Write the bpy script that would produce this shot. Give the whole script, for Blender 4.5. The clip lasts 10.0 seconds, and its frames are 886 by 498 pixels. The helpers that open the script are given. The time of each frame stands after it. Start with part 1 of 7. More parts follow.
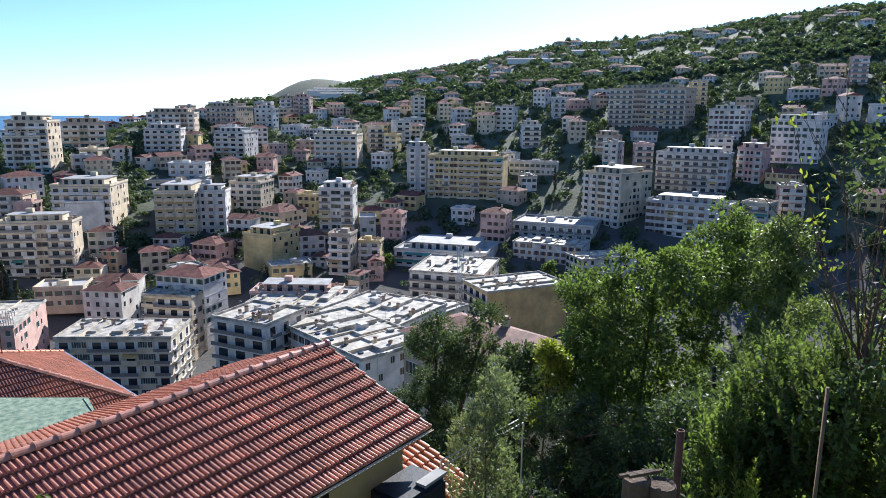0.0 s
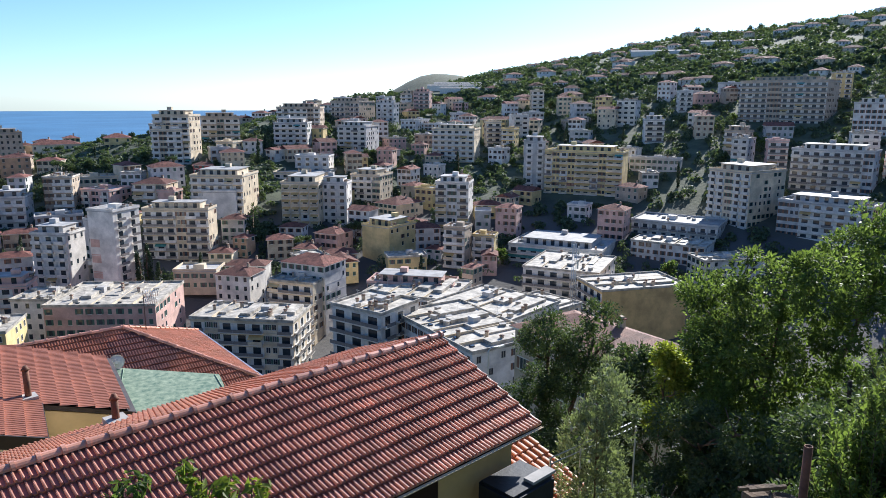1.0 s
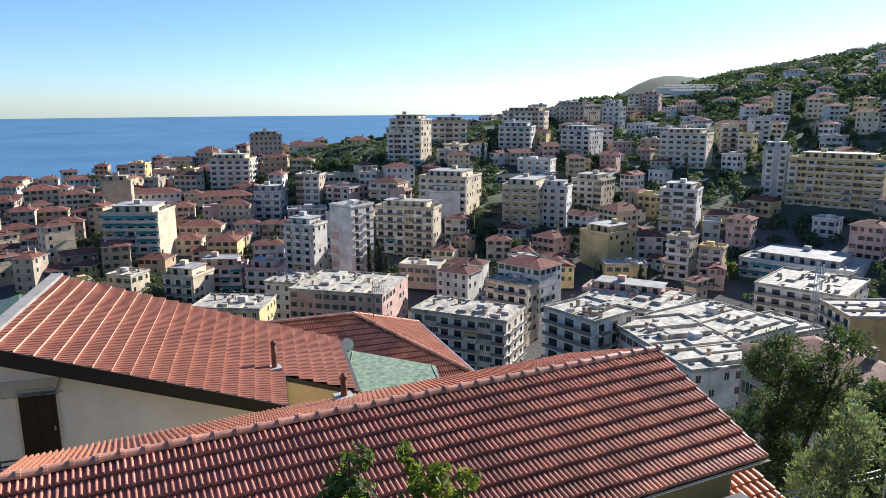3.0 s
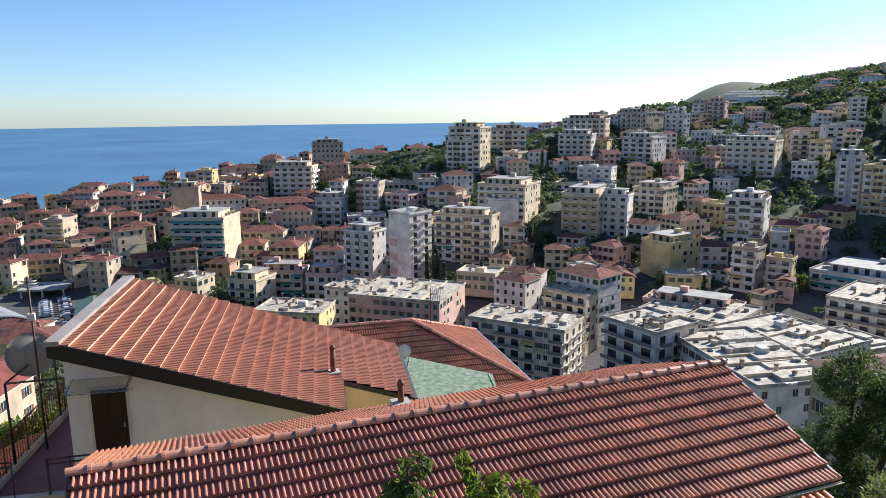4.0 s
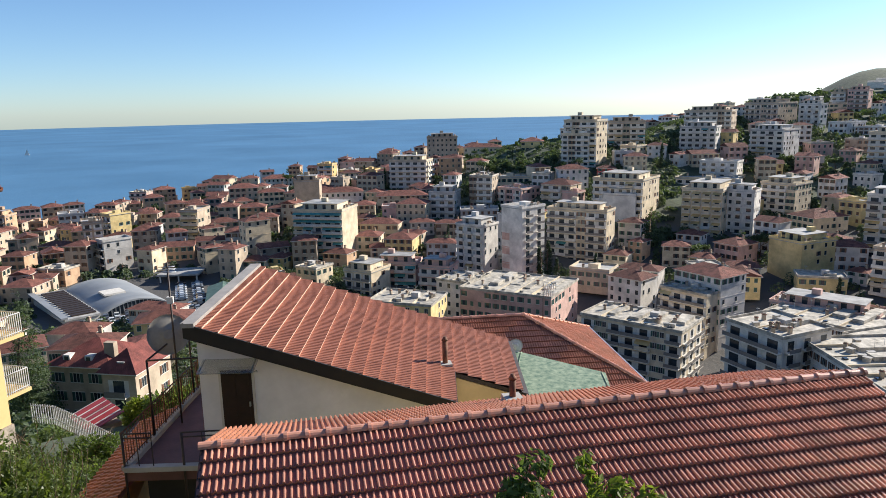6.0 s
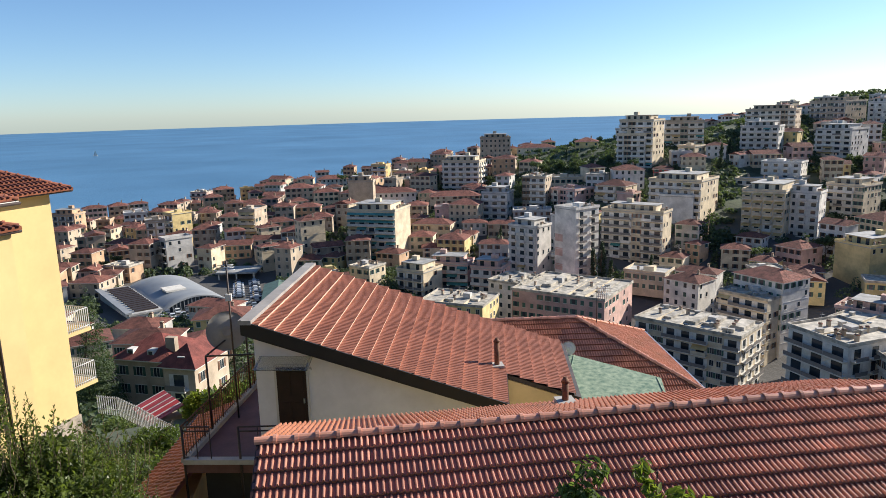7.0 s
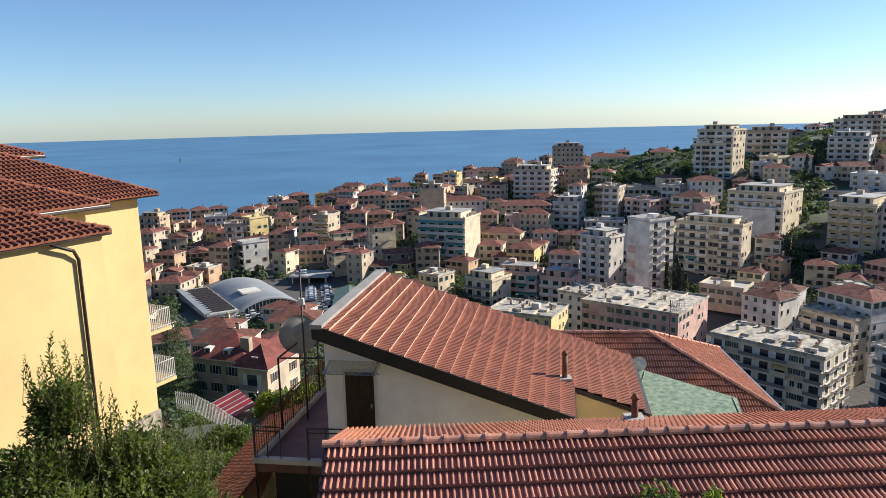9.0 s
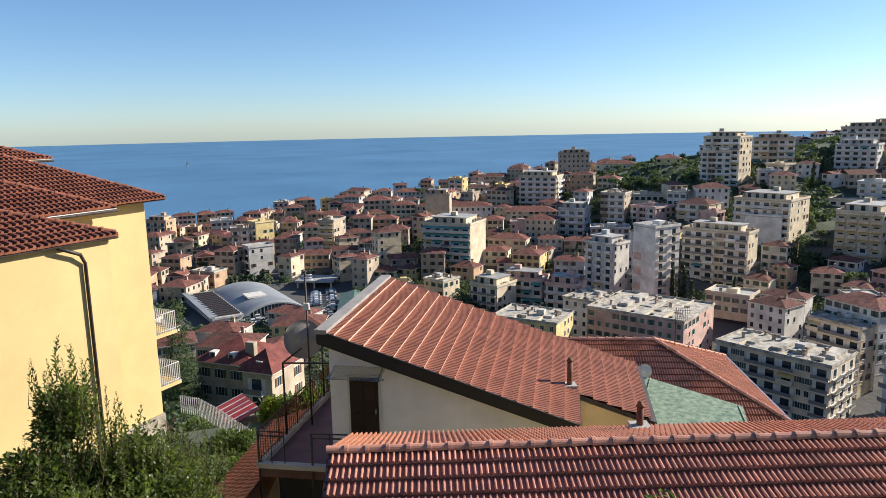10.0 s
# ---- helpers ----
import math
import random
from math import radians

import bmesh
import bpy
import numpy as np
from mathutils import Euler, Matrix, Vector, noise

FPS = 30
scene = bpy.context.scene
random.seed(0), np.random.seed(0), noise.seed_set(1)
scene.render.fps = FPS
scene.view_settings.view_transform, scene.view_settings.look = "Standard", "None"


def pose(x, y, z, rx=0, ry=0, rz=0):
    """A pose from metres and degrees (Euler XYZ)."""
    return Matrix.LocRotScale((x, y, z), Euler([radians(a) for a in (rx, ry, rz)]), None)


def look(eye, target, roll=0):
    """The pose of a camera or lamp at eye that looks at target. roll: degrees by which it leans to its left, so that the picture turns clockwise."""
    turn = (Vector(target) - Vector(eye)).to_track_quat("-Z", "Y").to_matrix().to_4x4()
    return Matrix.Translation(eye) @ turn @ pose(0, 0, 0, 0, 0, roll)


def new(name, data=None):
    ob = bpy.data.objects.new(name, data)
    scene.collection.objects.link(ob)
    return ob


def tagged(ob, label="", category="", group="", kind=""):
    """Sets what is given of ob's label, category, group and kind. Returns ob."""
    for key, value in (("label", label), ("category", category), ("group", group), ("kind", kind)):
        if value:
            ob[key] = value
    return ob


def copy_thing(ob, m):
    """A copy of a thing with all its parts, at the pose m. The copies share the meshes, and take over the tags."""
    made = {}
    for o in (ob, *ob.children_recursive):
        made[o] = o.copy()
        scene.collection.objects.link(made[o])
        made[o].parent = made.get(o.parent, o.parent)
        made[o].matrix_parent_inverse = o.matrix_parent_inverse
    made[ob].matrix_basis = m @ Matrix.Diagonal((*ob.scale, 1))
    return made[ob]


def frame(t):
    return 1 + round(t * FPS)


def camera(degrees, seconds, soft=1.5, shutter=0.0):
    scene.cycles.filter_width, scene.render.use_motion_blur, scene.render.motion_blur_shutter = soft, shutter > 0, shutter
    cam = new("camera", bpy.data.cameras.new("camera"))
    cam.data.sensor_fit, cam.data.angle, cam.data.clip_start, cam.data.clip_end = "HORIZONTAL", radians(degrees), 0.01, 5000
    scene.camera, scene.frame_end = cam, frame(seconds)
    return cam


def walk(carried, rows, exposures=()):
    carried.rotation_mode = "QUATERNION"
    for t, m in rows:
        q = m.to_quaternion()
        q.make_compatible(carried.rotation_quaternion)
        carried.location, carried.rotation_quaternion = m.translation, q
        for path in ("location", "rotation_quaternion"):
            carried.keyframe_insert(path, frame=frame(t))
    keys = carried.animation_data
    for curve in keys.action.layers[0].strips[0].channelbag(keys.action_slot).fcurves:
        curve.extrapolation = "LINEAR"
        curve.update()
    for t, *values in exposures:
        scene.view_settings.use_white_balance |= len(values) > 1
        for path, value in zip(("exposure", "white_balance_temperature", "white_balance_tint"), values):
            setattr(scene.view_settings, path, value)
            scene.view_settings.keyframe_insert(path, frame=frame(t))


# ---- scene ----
cam = camera(64.46, 10.0, soft=0.4)
EYE = 70.0  # metres above the sea
PATH = [
    (0.0, 0.0000, 0.0000, -0.0000, -53.211, -11.475, -0.331),
    (0.5, -0.0358, -0.0211, 0.0131, -49.191, -11.627, -0.276),
    (1.0, -0.0635, -0.0256, 0.0261, -43.780, -11.956, -0.141),
    (1.5, -0.0572, -0.0253, 0.0198, -38.348, -12.243, -0.041),
    (2.0, -0.0690, 0.0009, 0.0110, -33.322, -12.314, 0.053),
    (2.5, -0.0698, 0.0053, 0.0110, -29.178, -12.055, 0.214),
    (3.0, -0.0807, -0.0120, 0.0131, -25.953, -11.618, 0.301),
    (4.5, -0.0904, 0.0393, 0.0049, -19.134, -10.924, 0.665),
    (5.0, -0.1151, 0.0531, 0.0136, -16.903, -11.097, 0.779),
    (5.5, -0.1217, 0.0608, 0.0034, -14.426, -11.257, 0.992),
    (7.0, -0.1444, 0.0775, 0.0108, -7.796, -11.168, 1.556),
    (7.5, -0.1400, 0.0950, 0.0178, -5.839, -11.010, 1.615),
    (8.0, -0.1352, 0.0729, 0.0258, -4.141, -10.792, 1.603),
    (8.5, -0.1399, 0.0657, 0.0336, -2.801, -10.541, 1.503),
    (9.0, -0.1413, 0.0693, 0.0422, -2.009, -10.340, 1.376),
    (9.5, -0.1466, 0.0693, 0.0428, -1.608, -10.082, 1.234),
    (10.0, -0.1431, 0.0728, 0.0533, -1.524, -9.881, 1.103),
]
walk(cam, [(t, pose(x, y, EYE + z, 90 + pitch, roll, yaw)) for t, x, y, z, yaw, pitch, roll in PATH],
     exposures=[(0.0, 1.04, 5300, 10), (1.0, 1.0, 5380, 10), (2.5, 0.95, 5520, 9), (5.0, 0.86, 5780, 8), (10.0, 0.78, 5920, 8)])

# ---- light: a low autumn sun over the far hill ----
SUN_AZ, SUN_EL = 73.0, 27.0  # clockwise from +y
world = bpy.data.worlds.new("sky")
scene.world = world
world.use_nodes = True
sky = world.node_tree.nodes.new("ShaderNodeTexSky")
sky.sky_type = "NISHITA"
sky.sun_disc = False
sky.sun_elevation, sky.sun_rotation = radians(SUN_EL), radians(SUN_AZ)
sky.altitude, sky.air_density, sky.dust_density, sky.ozone_density = 70, 0.8, 0.25, 3.5
world.node_tree.links.new(sky.outputs[0], world.node_tree.nodes["Background"].inputs[0])
world.node_tree.nodes["Background"].inputs[1].default_value = 0.08
sun_data = bpy.data.lights.new("sun", "SUN")
sun_data.energy, sun_data.angle, sun_data.color = 5.0, radians(0.6), (1.0, 0.87, 0.70)
sun = new("sun", sun_data)
sa, se = radians(SUN_AZ), radians(SUN_EL)
sun_way = Vector((math.sin(sa) * math.cos(se), math.cos(sa) * math.cos(se), math.sin(se)))
sun.matrix_world = look(sun_way * 300, (0, 0, 0))


# ---- materials ----
def mat(name, colour, rough=0.8, metal=0.0, spread=0.25, scale=1.0, fine=12.0, bump=0.25, second=None, per=0.0, spec=0.5, island=False, dist=0.02, wave=None):
    """Principled surface: colour mottled at two scales, fine relief, and a shift per object."""
    m = bpy.data.materials.new(name)
    m.use_nodes = True
    nt = m.node_tree
    b = nt.nodes["Principled BSDF"]
    def node(kind, **kw):
        n = nt.nodes.new(kind)
        for k, w in kw.items():
            n.inputs[k].default_value = w
        return n
    geo = nt.nodes.new("ShaderNodeNewGeometry")
    big = node("ShaderNodeTexNoise", Scale=scale, Detail=4.0, Roughness=0.6)
    small = node("ShaderNodeTexNoise", Scale=fine, Detail=3.0, Roughness=0.65)
    for n in (big, small):
        nt.links.new(geo.outputs["Position"], n.inputs["Vector"])
    ramp = nt.nodes.new("ShaderNodeMix")
    ramp.data_type = "RGBA"
    dark = tuple(c * (1 - spread) for c in colour) + (1,)
    lite = tuple(min(1, c * (1 + spread * 0.6)) for c in (second or colour)) + (1,)
    ramp.inputs[6].default_value, ramp.inputs[7].default_value = dark, lite
    mid = node("ShaderNodeMapRange")
    mid.inputs["From Min"].default_value, mid.inputs["From Max"].default_value = 0.32, 0.68
    nt.links.new(big.outputs[0], mid.inputs["Value"])
    nt.links.new(mid.outputs[0], ramp.inputs[0])
    tone = nt.nodes.new("ShaderNodeHueSaturation")
    nt.links.new(ramp.outputs[2], tone.inputs["Color"])
    val = node("ShaderNodeMapRange")
    val.inputs["To Min"].default_value, val.inputs["To Max"].default_value = 1 - spread * 0.5, 1 + spread * 0.5
    nt.links.new(small.outputs[0], val.inputs["Value"])
    last = val.outputs[0]
    if per:
        info = nt.nodes.new("ShaderNodeNewGeometry") if island else nt.nodes.new("ShaderNodeObjectInfo")
        pr = node("ShaderNodeMapRange")
        pr.inputs["To Min"].default_value, pr.inputs["To Max"].default_value = 1 - per, 1 + per
        nt.links.new(info.outputs["Random Per Island" if island else "Random"], pr.inputs["Value"])
        mul = nt.nodes.new("ShaderNodeMath")
        mul.operation = "MULTIPLY"
        nt.links.new(last, mul.inputs[0])
        nt.links.new(pr.outputs[0], mul.inputs[1])
        last = mul.outputs[0]
    nt.links.new(last, tone.inputs["Value"])
    nt.links.new(tone.outputs[0], b.inputs["Base Color"])
    b.inputs["Roughness"].default_value, b.inputs["Metallic"].default_value = rough, metal
    b.inputs["Specular IOR Level"].default_value = spec
    if bump:
        bp = node("ShaderNodeBump", Strength=bump, Distance=dist)
        if wave:
            wv = node("ShaderNodeTexWave", Scale=wave, Distortion=0.3)
            wv.bands_direction = "DIAGONAL"
            nt.links.new(geo.outputs["Position"], wv.inputs["Vector"])
            nt.links.new(wv.outputs["Fac"], bp.inputs["Height"])
        else:
            nt.links.new(small.outputs[0], bp.inputs["Height"])
        nt.links.new(bp.outputs[0], b.inputs["Normal"])
    return m


def leafy(name, colour, second, glow=0.45, rough=0.45, per=0.3):
    """Leaves: a glossy upper face with light coming through, each leaf its own tone."""
    m = mat(name, colour, rough, 0, 0.3, 0.8, 9.0, 0.0, second, per, 0.22, island=True)
    nt = m.node_tree
    b = nt.nodes["Principled BSDF"]
    src = b.inputs["Base Color"].links[0].from_socket
    tr = nt.nodes.new("ShaderNodeBsdfTranslucent")
    tint = nt.nodes.new("ShaderNodeMix")
    tint.data_type = "RGBA"
    tint.blend_type = "MULTIPLY"
    tint.inputs[0].default_value = 1.0
    tint.inputs[7].default_value = (1.5, 1.6, 0.65, 1)
    nt.links.new(src, tint.inputs[6])
    nt.links.new(tint.outputs[2], tr.inputs["Color"])
    mix = nt.nodes.new("ShaderNodeMixShader")
    mix.inputs[0].default_value = glow
    nt.links.new(b.outputs[0], mix.inputs[1])
    nt.links.new(tr.outputs[0], mix.inputs[2])
    nt.links.new(mix.outputs[0], nt.nodes["Material Output"].inputs[0])
    return m


WALLS = {
    "cream": mat("cream plaster", (0.657, 0.549, 0.387), 0.9, spread=0.3, scale=0.25, fine=3, bump=0.1, per=0.12),
    "white": mat("white plaster", (0.702, 0.661, 0.603), 0.9, spread=0.3, scale=0.25, fine=3, bump=0.1, per=0.08),
    "yellow": mat("yellow plaster", (0.666, 0.522, 0.243), 0.9, spread=0.3, scale=0.25, fine=3, bump=0.1, per=0.1),
    "ochre": mat("ochre plaster", (0.630, 0.450, 0.198), 0.9, spread=0.3, scale=0.25, fine=3, bump=0.1, per=0.1),
    "pink": mat("pink plaster", (0.612, 0.405, 0.342), 0.9, spread=0.3, scale=0.25, fine=3, bump=0.1, per=0.12),
    "orange": mat("orange plaster", (0.540, 0.360, 0.225), 0.9, spread=0.3, scale=0.25, fine=3, bump=0.1, per=0.1),
    "red": mat("red plaster", (0.405, 0.090, 0.081), 0.9, spread=0.3, scale=0.25, fine=3, bump=0.1, per=0.1),
    "tan": mat("tan plaster", (0.468, 0.378, 0.279), 0.9, spread=0.3, scale=0.25, fine=3, bump=0.1, per=0.12),
    "grey": mat("grey plaster", (0.558, 0.531, 0.495), 0.9, spread=0.3, scale=0.25, fine=3, bump=0.1, per=0.12),
}
M_TILE = mat("terracotta tile", (0.51, 0.235, 0.14), 0.33, spread=0.26, scale=1.2, fine=30, bump=0.3, second=(0.60, 0.29, 0.19), per=0.2, spec=0.85, dist=0.004)
M_TILE_J = mat("terracotta tile field", (0.51, 0.235, 0.14), 0.33, spread=0.26, scale=1.2, fine=30, bump=0.3, second=(0.60, 0.29, 0.19), per=0.2, spec=0.85, dist=0.004, island=True)
# shade put into the colour: dull tile heads and the turned-away hip slope
M_TILE_H = mat("shade-dark tile", (0.15, 0.052, 0.04), 0.7, spread=0.3, scale=1.4, fine=26, bump=0.3, second=(0.21, 0.075, 0.055), dist=0.004)
# pan darkened to paint the shade between the raised strips
M_TILE_P = mat("shaded glossy tile pan", (0.23, 0.076, 0.054), 0.42, spread=0.28, scale=1.4, fine=26, bump=0.25, second=(0.25, 0.085, 0.06), dist=0.004, spec=0.7)
# groove darker than its tile, painting in the shade between the rolls
M_TILE_G = mat("shaded tile groove", (0.20, 0.07, 0.042), 0.6, spread=0.2, scale=1.4, fine=26, bump=0.2, second=(0.24, 0.085, 0.05), dist=0.004)
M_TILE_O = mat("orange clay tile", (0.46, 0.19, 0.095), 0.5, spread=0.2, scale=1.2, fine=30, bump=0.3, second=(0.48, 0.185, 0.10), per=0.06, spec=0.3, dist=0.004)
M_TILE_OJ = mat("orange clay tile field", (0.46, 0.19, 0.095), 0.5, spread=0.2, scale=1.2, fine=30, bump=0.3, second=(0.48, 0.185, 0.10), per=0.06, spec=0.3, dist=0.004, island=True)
# brown tile, darkened further for the shadowed undersides of its rolls
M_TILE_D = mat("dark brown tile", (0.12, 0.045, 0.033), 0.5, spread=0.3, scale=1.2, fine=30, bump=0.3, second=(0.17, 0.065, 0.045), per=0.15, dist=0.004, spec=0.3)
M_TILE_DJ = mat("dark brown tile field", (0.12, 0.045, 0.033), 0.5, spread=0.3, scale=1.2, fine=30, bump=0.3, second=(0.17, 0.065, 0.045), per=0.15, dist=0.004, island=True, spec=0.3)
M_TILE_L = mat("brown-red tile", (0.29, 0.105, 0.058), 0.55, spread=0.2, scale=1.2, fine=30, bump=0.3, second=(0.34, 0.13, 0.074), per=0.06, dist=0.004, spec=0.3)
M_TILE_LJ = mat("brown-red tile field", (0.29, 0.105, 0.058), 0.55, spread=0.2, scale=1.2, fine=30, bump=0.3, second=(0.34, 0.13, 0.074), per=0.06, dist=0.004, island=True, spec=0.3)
M_ROOF = mat("far clay roof", (0.135, 0.05, 0.036), 0.9, spread=0.35, scale=0.7, fine=4, bump=0.6, second=(0.20, 0.078, 0.055), per=0.3, dist=0.06, wave=2.2)
M_ROOFB = mat("old brown clay roof", (0.20, 0.10, 0.075), 0.8, spread=0.35, scale=0.7, fine=6, bump=0.8, second=(0.27, 0.14, 0.10), dist=0.06, wave=3.0)
M_ROOFV = mat("deep red clay roof", (0.17, 0.042, 0.032), 0.8, spread=0.3, scale=0.8, fine=6, bump=0.7, second=(0.22, 0.06, 0.045), dist=0.05, wave=3.0)
M_FLAT = mat("grey roof coating", (0.40, 0.39, 0.37), 0.75, spread=0.35, scale=0.35, fine=2.0, bump=0.2, per=0.2)
M_FLATW = mat("white roof coating", (0.36, 0.33, 0.275), 0.75, spread=0.4, scale=0.5, fine=2.5, bump=0.3, second=(0.50, 0.455, 0.38), per=0.12)
M_CONC = mat("concrete", (0.42, 0.40, 0.37), 0.85, spread=0.25, scale=0.8, fine=8, bump=0.3)
M_STONE = mat("rubble stone", (0.36, 0.31, 0.25), 0.9, spread=0.4, scale=2.5, fine=9, bump=0.6, dist=0.05)
M_GLASS = mat("window glass", (0.035, 0.045, 0.055), 0.08, spread=0.3, scale=0.5, fine=1, bump=0, per=0.3)
M_DARK = mat("recess shade colour", (0.03, 0.027, 0.025), 0.7, spread=0.3, scale=1, fine=4, bump=0.1)
M_SHUT_G = mat("green shutter", (0.045, 0.10, 0.075), 0.6, spread=0.3, scale=1, fine=9, bump=0.2, per=0.3)
M_SHUT_B = mat("brown shutter", (0.14, 0.07, 0.04), 0.6, spread=0.3, scale=1, fine=9, bump=0.2, per=0.3)
M_FRAME = mat("window surround", (0.68, 0.64, 0.57), 0.8, spread=0.15, scale=1, fine=6, bump=0.1)
M_RAIL = mat("painted railing", (0.50, 0.51, 0.51), 0.5, spread=0.2, scale=2, fine=14, bump=0.1)
M_IRON = mat("dark iron", (0.055, 0.04, 0.035), 0.55, 0.3, spread=0.4, scale=3, fine=25, bump=0.2)
M_RUST = mat("rusty iron", (0.17, 0.075, 0.04), 0.75, 0.2, spread=0.4, scale=5, fine=30, bump=0.3)
M_METAL = mat("zinc", (0.52, 0.53, 0.54), 0.42, 0.8, spread=0.25, scale=2, fine=15, bump=0.1)
M_TEAL = mat("teal awning", (0.10, 0.30, 0.28), 0.8, spread=0.25, scale=1, fine=6, bump=0.1, per=0.2)
M_BARK = mat("bark", (0.13, 0.09, 0.06), 0.95, spread=0.4, scale=4, fine=22, bump=0.7, dist=0.03)
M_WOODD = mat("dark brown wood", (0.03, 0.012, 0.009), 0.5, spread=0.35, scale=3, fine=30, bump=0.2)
M_LEAF_DK = leafy("dark leaves", (0.06, 0.09, 0.048), (0.09, 0.12, 0.06), 0.35, 0.6)
M_LEAF = leafy("green leaves", (0.085, 0.12, 0.045), (0.125, 0.165, 0.06), 0.6, 0.5)
M_LEAF_Y = leafy("young leaves", (0.15, 0.20, 0.04), (0.24, 0.26, 0.05), 0.5, 0.5)
M_LEAF_OL = leafy("olive leaves", (0.10, 0.14, 0.055), (0.16, 0.195, 0.08), 0.42, 0.42)
M_LEAF_PR = leafy("privet leaves", (0.07, 0.10, 0.03), (0.14, 0.17, 0.045), 0.45, 0.36)
M_LEAF_GR = leafy("grey-green olive leaves", (0.15, 0.185, 0.125), (0.21, 0.24, 0.17), 0.35, 0.5)
M_LEAF_CY = leafy("cypress leaves", (0.03, 0.05, 0.026), (0.042, 0.065, 0.034), 0.2)
M_SCRUB = leafy("hillside scrub", (0.075, 0.105, 0.06), (0.11, 0.14, 0.08), 0.3, 0.65)
M_GROUND = mat("scrub ground", (0.065, 0.085, 0.045), 0.95, spread=0.4, scale=0.08, fine=0.6, bump=0.6, second=(0.10, 0.115, 0.065), dist=0.5)
nt = M_GROUND.node_tree  # paved and built-over ground on the low flat by the shore
base_in = nt.nodes["Principled BSDF"].inputs["Base Color"]
turf = base_in.links[0].from_socket
where, cut, pave = nt.nodes.new("ShaderNodeSeparateXYZ"), nt.nodes.new("ShaderNodeMapRange"), nt.nodes.new("ShaderNodeMix")
pave.data_type = "RGBA"
pave.inputs[6].default_value = (0.095, 0.09, 0.085, 1)
cut.inputs["From Min"].default_value, cut.inputs["From Max"].default_value = 14.0, 24.0
nt.links.new(nt.nodes.new("ShaderNodeNewGeometry").outputs["Position"], where.inputs[0])
nt.links.new(where.outputs["Z"], cut.inputs["Value"])
nt.links.new(cut.outputs[0], pave.inputs[0])
nt.links.new(turf, pave.inputs[7])
nt.links.new(pave.outputs[2], base_in)
M_ROAD = mat("asphalt", (0.06, 0.06, 0.062), 0.85, spread=0.3, scale=0.4, fine=6, bump=0.2)


# ---- building helpers ----
def part(name, bm, material, parent, label="", m=None):
    me = bpy.data.meshes.new(name)
    bm.to_mesh(me)
    bm.free()
    for one in (material if isinstance(material, (list, tuple)) else [material]):
        me.materials.append(one)
    return placed(name, me, parent, label, m)


def placed(name, me, parent, label="", m=None):
    ob = new(name, me)
    ob.parent = parent
    if m is not None:
        ob.matrix_basis = m
    if label:
        ob["label"] = label
    return ob


def thing(name, m, label, category, group="", kind=""):
    ob = new(name)
    ob.empty_display_size = 0.2
    ob.matrix_basis = m
    return tagged(ob, label, category, group, kind)


def box(bm, x0, y0, z0, x1, y1, z1, slot=0, m=None):
    vs = [bm.verts.new((x, y, z)) for z in (z0, z1) for x, y in ((x0, y0), (x1, y0), (x1, y1), (x0, y1))]
    if m is not None:
        for w in vs:
            w.co = m @ w.co
    for q in ((0, 3, 2, 1), (4, 5, 6, 7), (0, 1, 5, 4), (1, 2, 6, 5), (2, 3, 7, 6), (3, 0, 4, 7)):
        bm.faces.new([vs[i] for i in q]).material_index = slot
    return vs


def poly(bm, pts, slot=0):
    f = bm.faces.new([bm.verts.new(p) for p in pts])
    f.material_index = slot
    return f


def tube(bm, pts, radius, n=8, slot=0, taper=None):
    """A round bar along points."""
    pts = [Vector(p) for p in pts]
    rings = []
    for i, p in enumerate(pts):
        way = (pts[min(i + 1, len(pts) - 1)] - pts[max(i - 1, 0)]).normalized()
        q = way.to_track_quat("Z", "Y")
        r = radius if taper is None else radius + (taper - radius) * i / (len(pts) - 1)
        rings.append([bm.verts.new(p + q @ Vector((r * math.cos(a), r * math.sin(a), 0))) for a in (2 * math.pi * k / n for k in range(n))])
    for a, b in zip(rings, rings[1:]):
        for k in range(n):
            f = bm.faces.new((a[k], a[(k + 1) % n], b[(k + 1) % n], b[k]))
            f.material_index, f.smooth = slot, True
    bm.faces.new(list(reversed(rings[0]))).material_index = slot
    bm.faces.new(rings[-1]).material_index = slot


def cubes(*boxes):
    bm = bmesh.new()
    for b in boxes:
        box(bm, *b)
    return bm


# ---- ground and sea ----
def knots(x, xs, ys):
    return float(np.interp(x, xs, ys))


AZ = (-95, -82, -73, -62, -55, -47.5, -44, -40, -34, -28, -20, -10, 0, 8, 15, 35)  # counter-clockwise from +y
CREST = (190, 190, 172, 155, 128, 106, 86, 77, 64, 52, 46, 30, 22, 14, 8, 6)
CREST_R = (1100, 1050, 1100, 1100, 1050, 1000, 880, 760, 600, 480, 450, 510, 470, 430, 400, 400)
SHORE = (2500, 2500, 2400, 2200, 2000, 1800, 1600, 1400, 1100, 900, 820, 780, 740, 690, 610, 540)


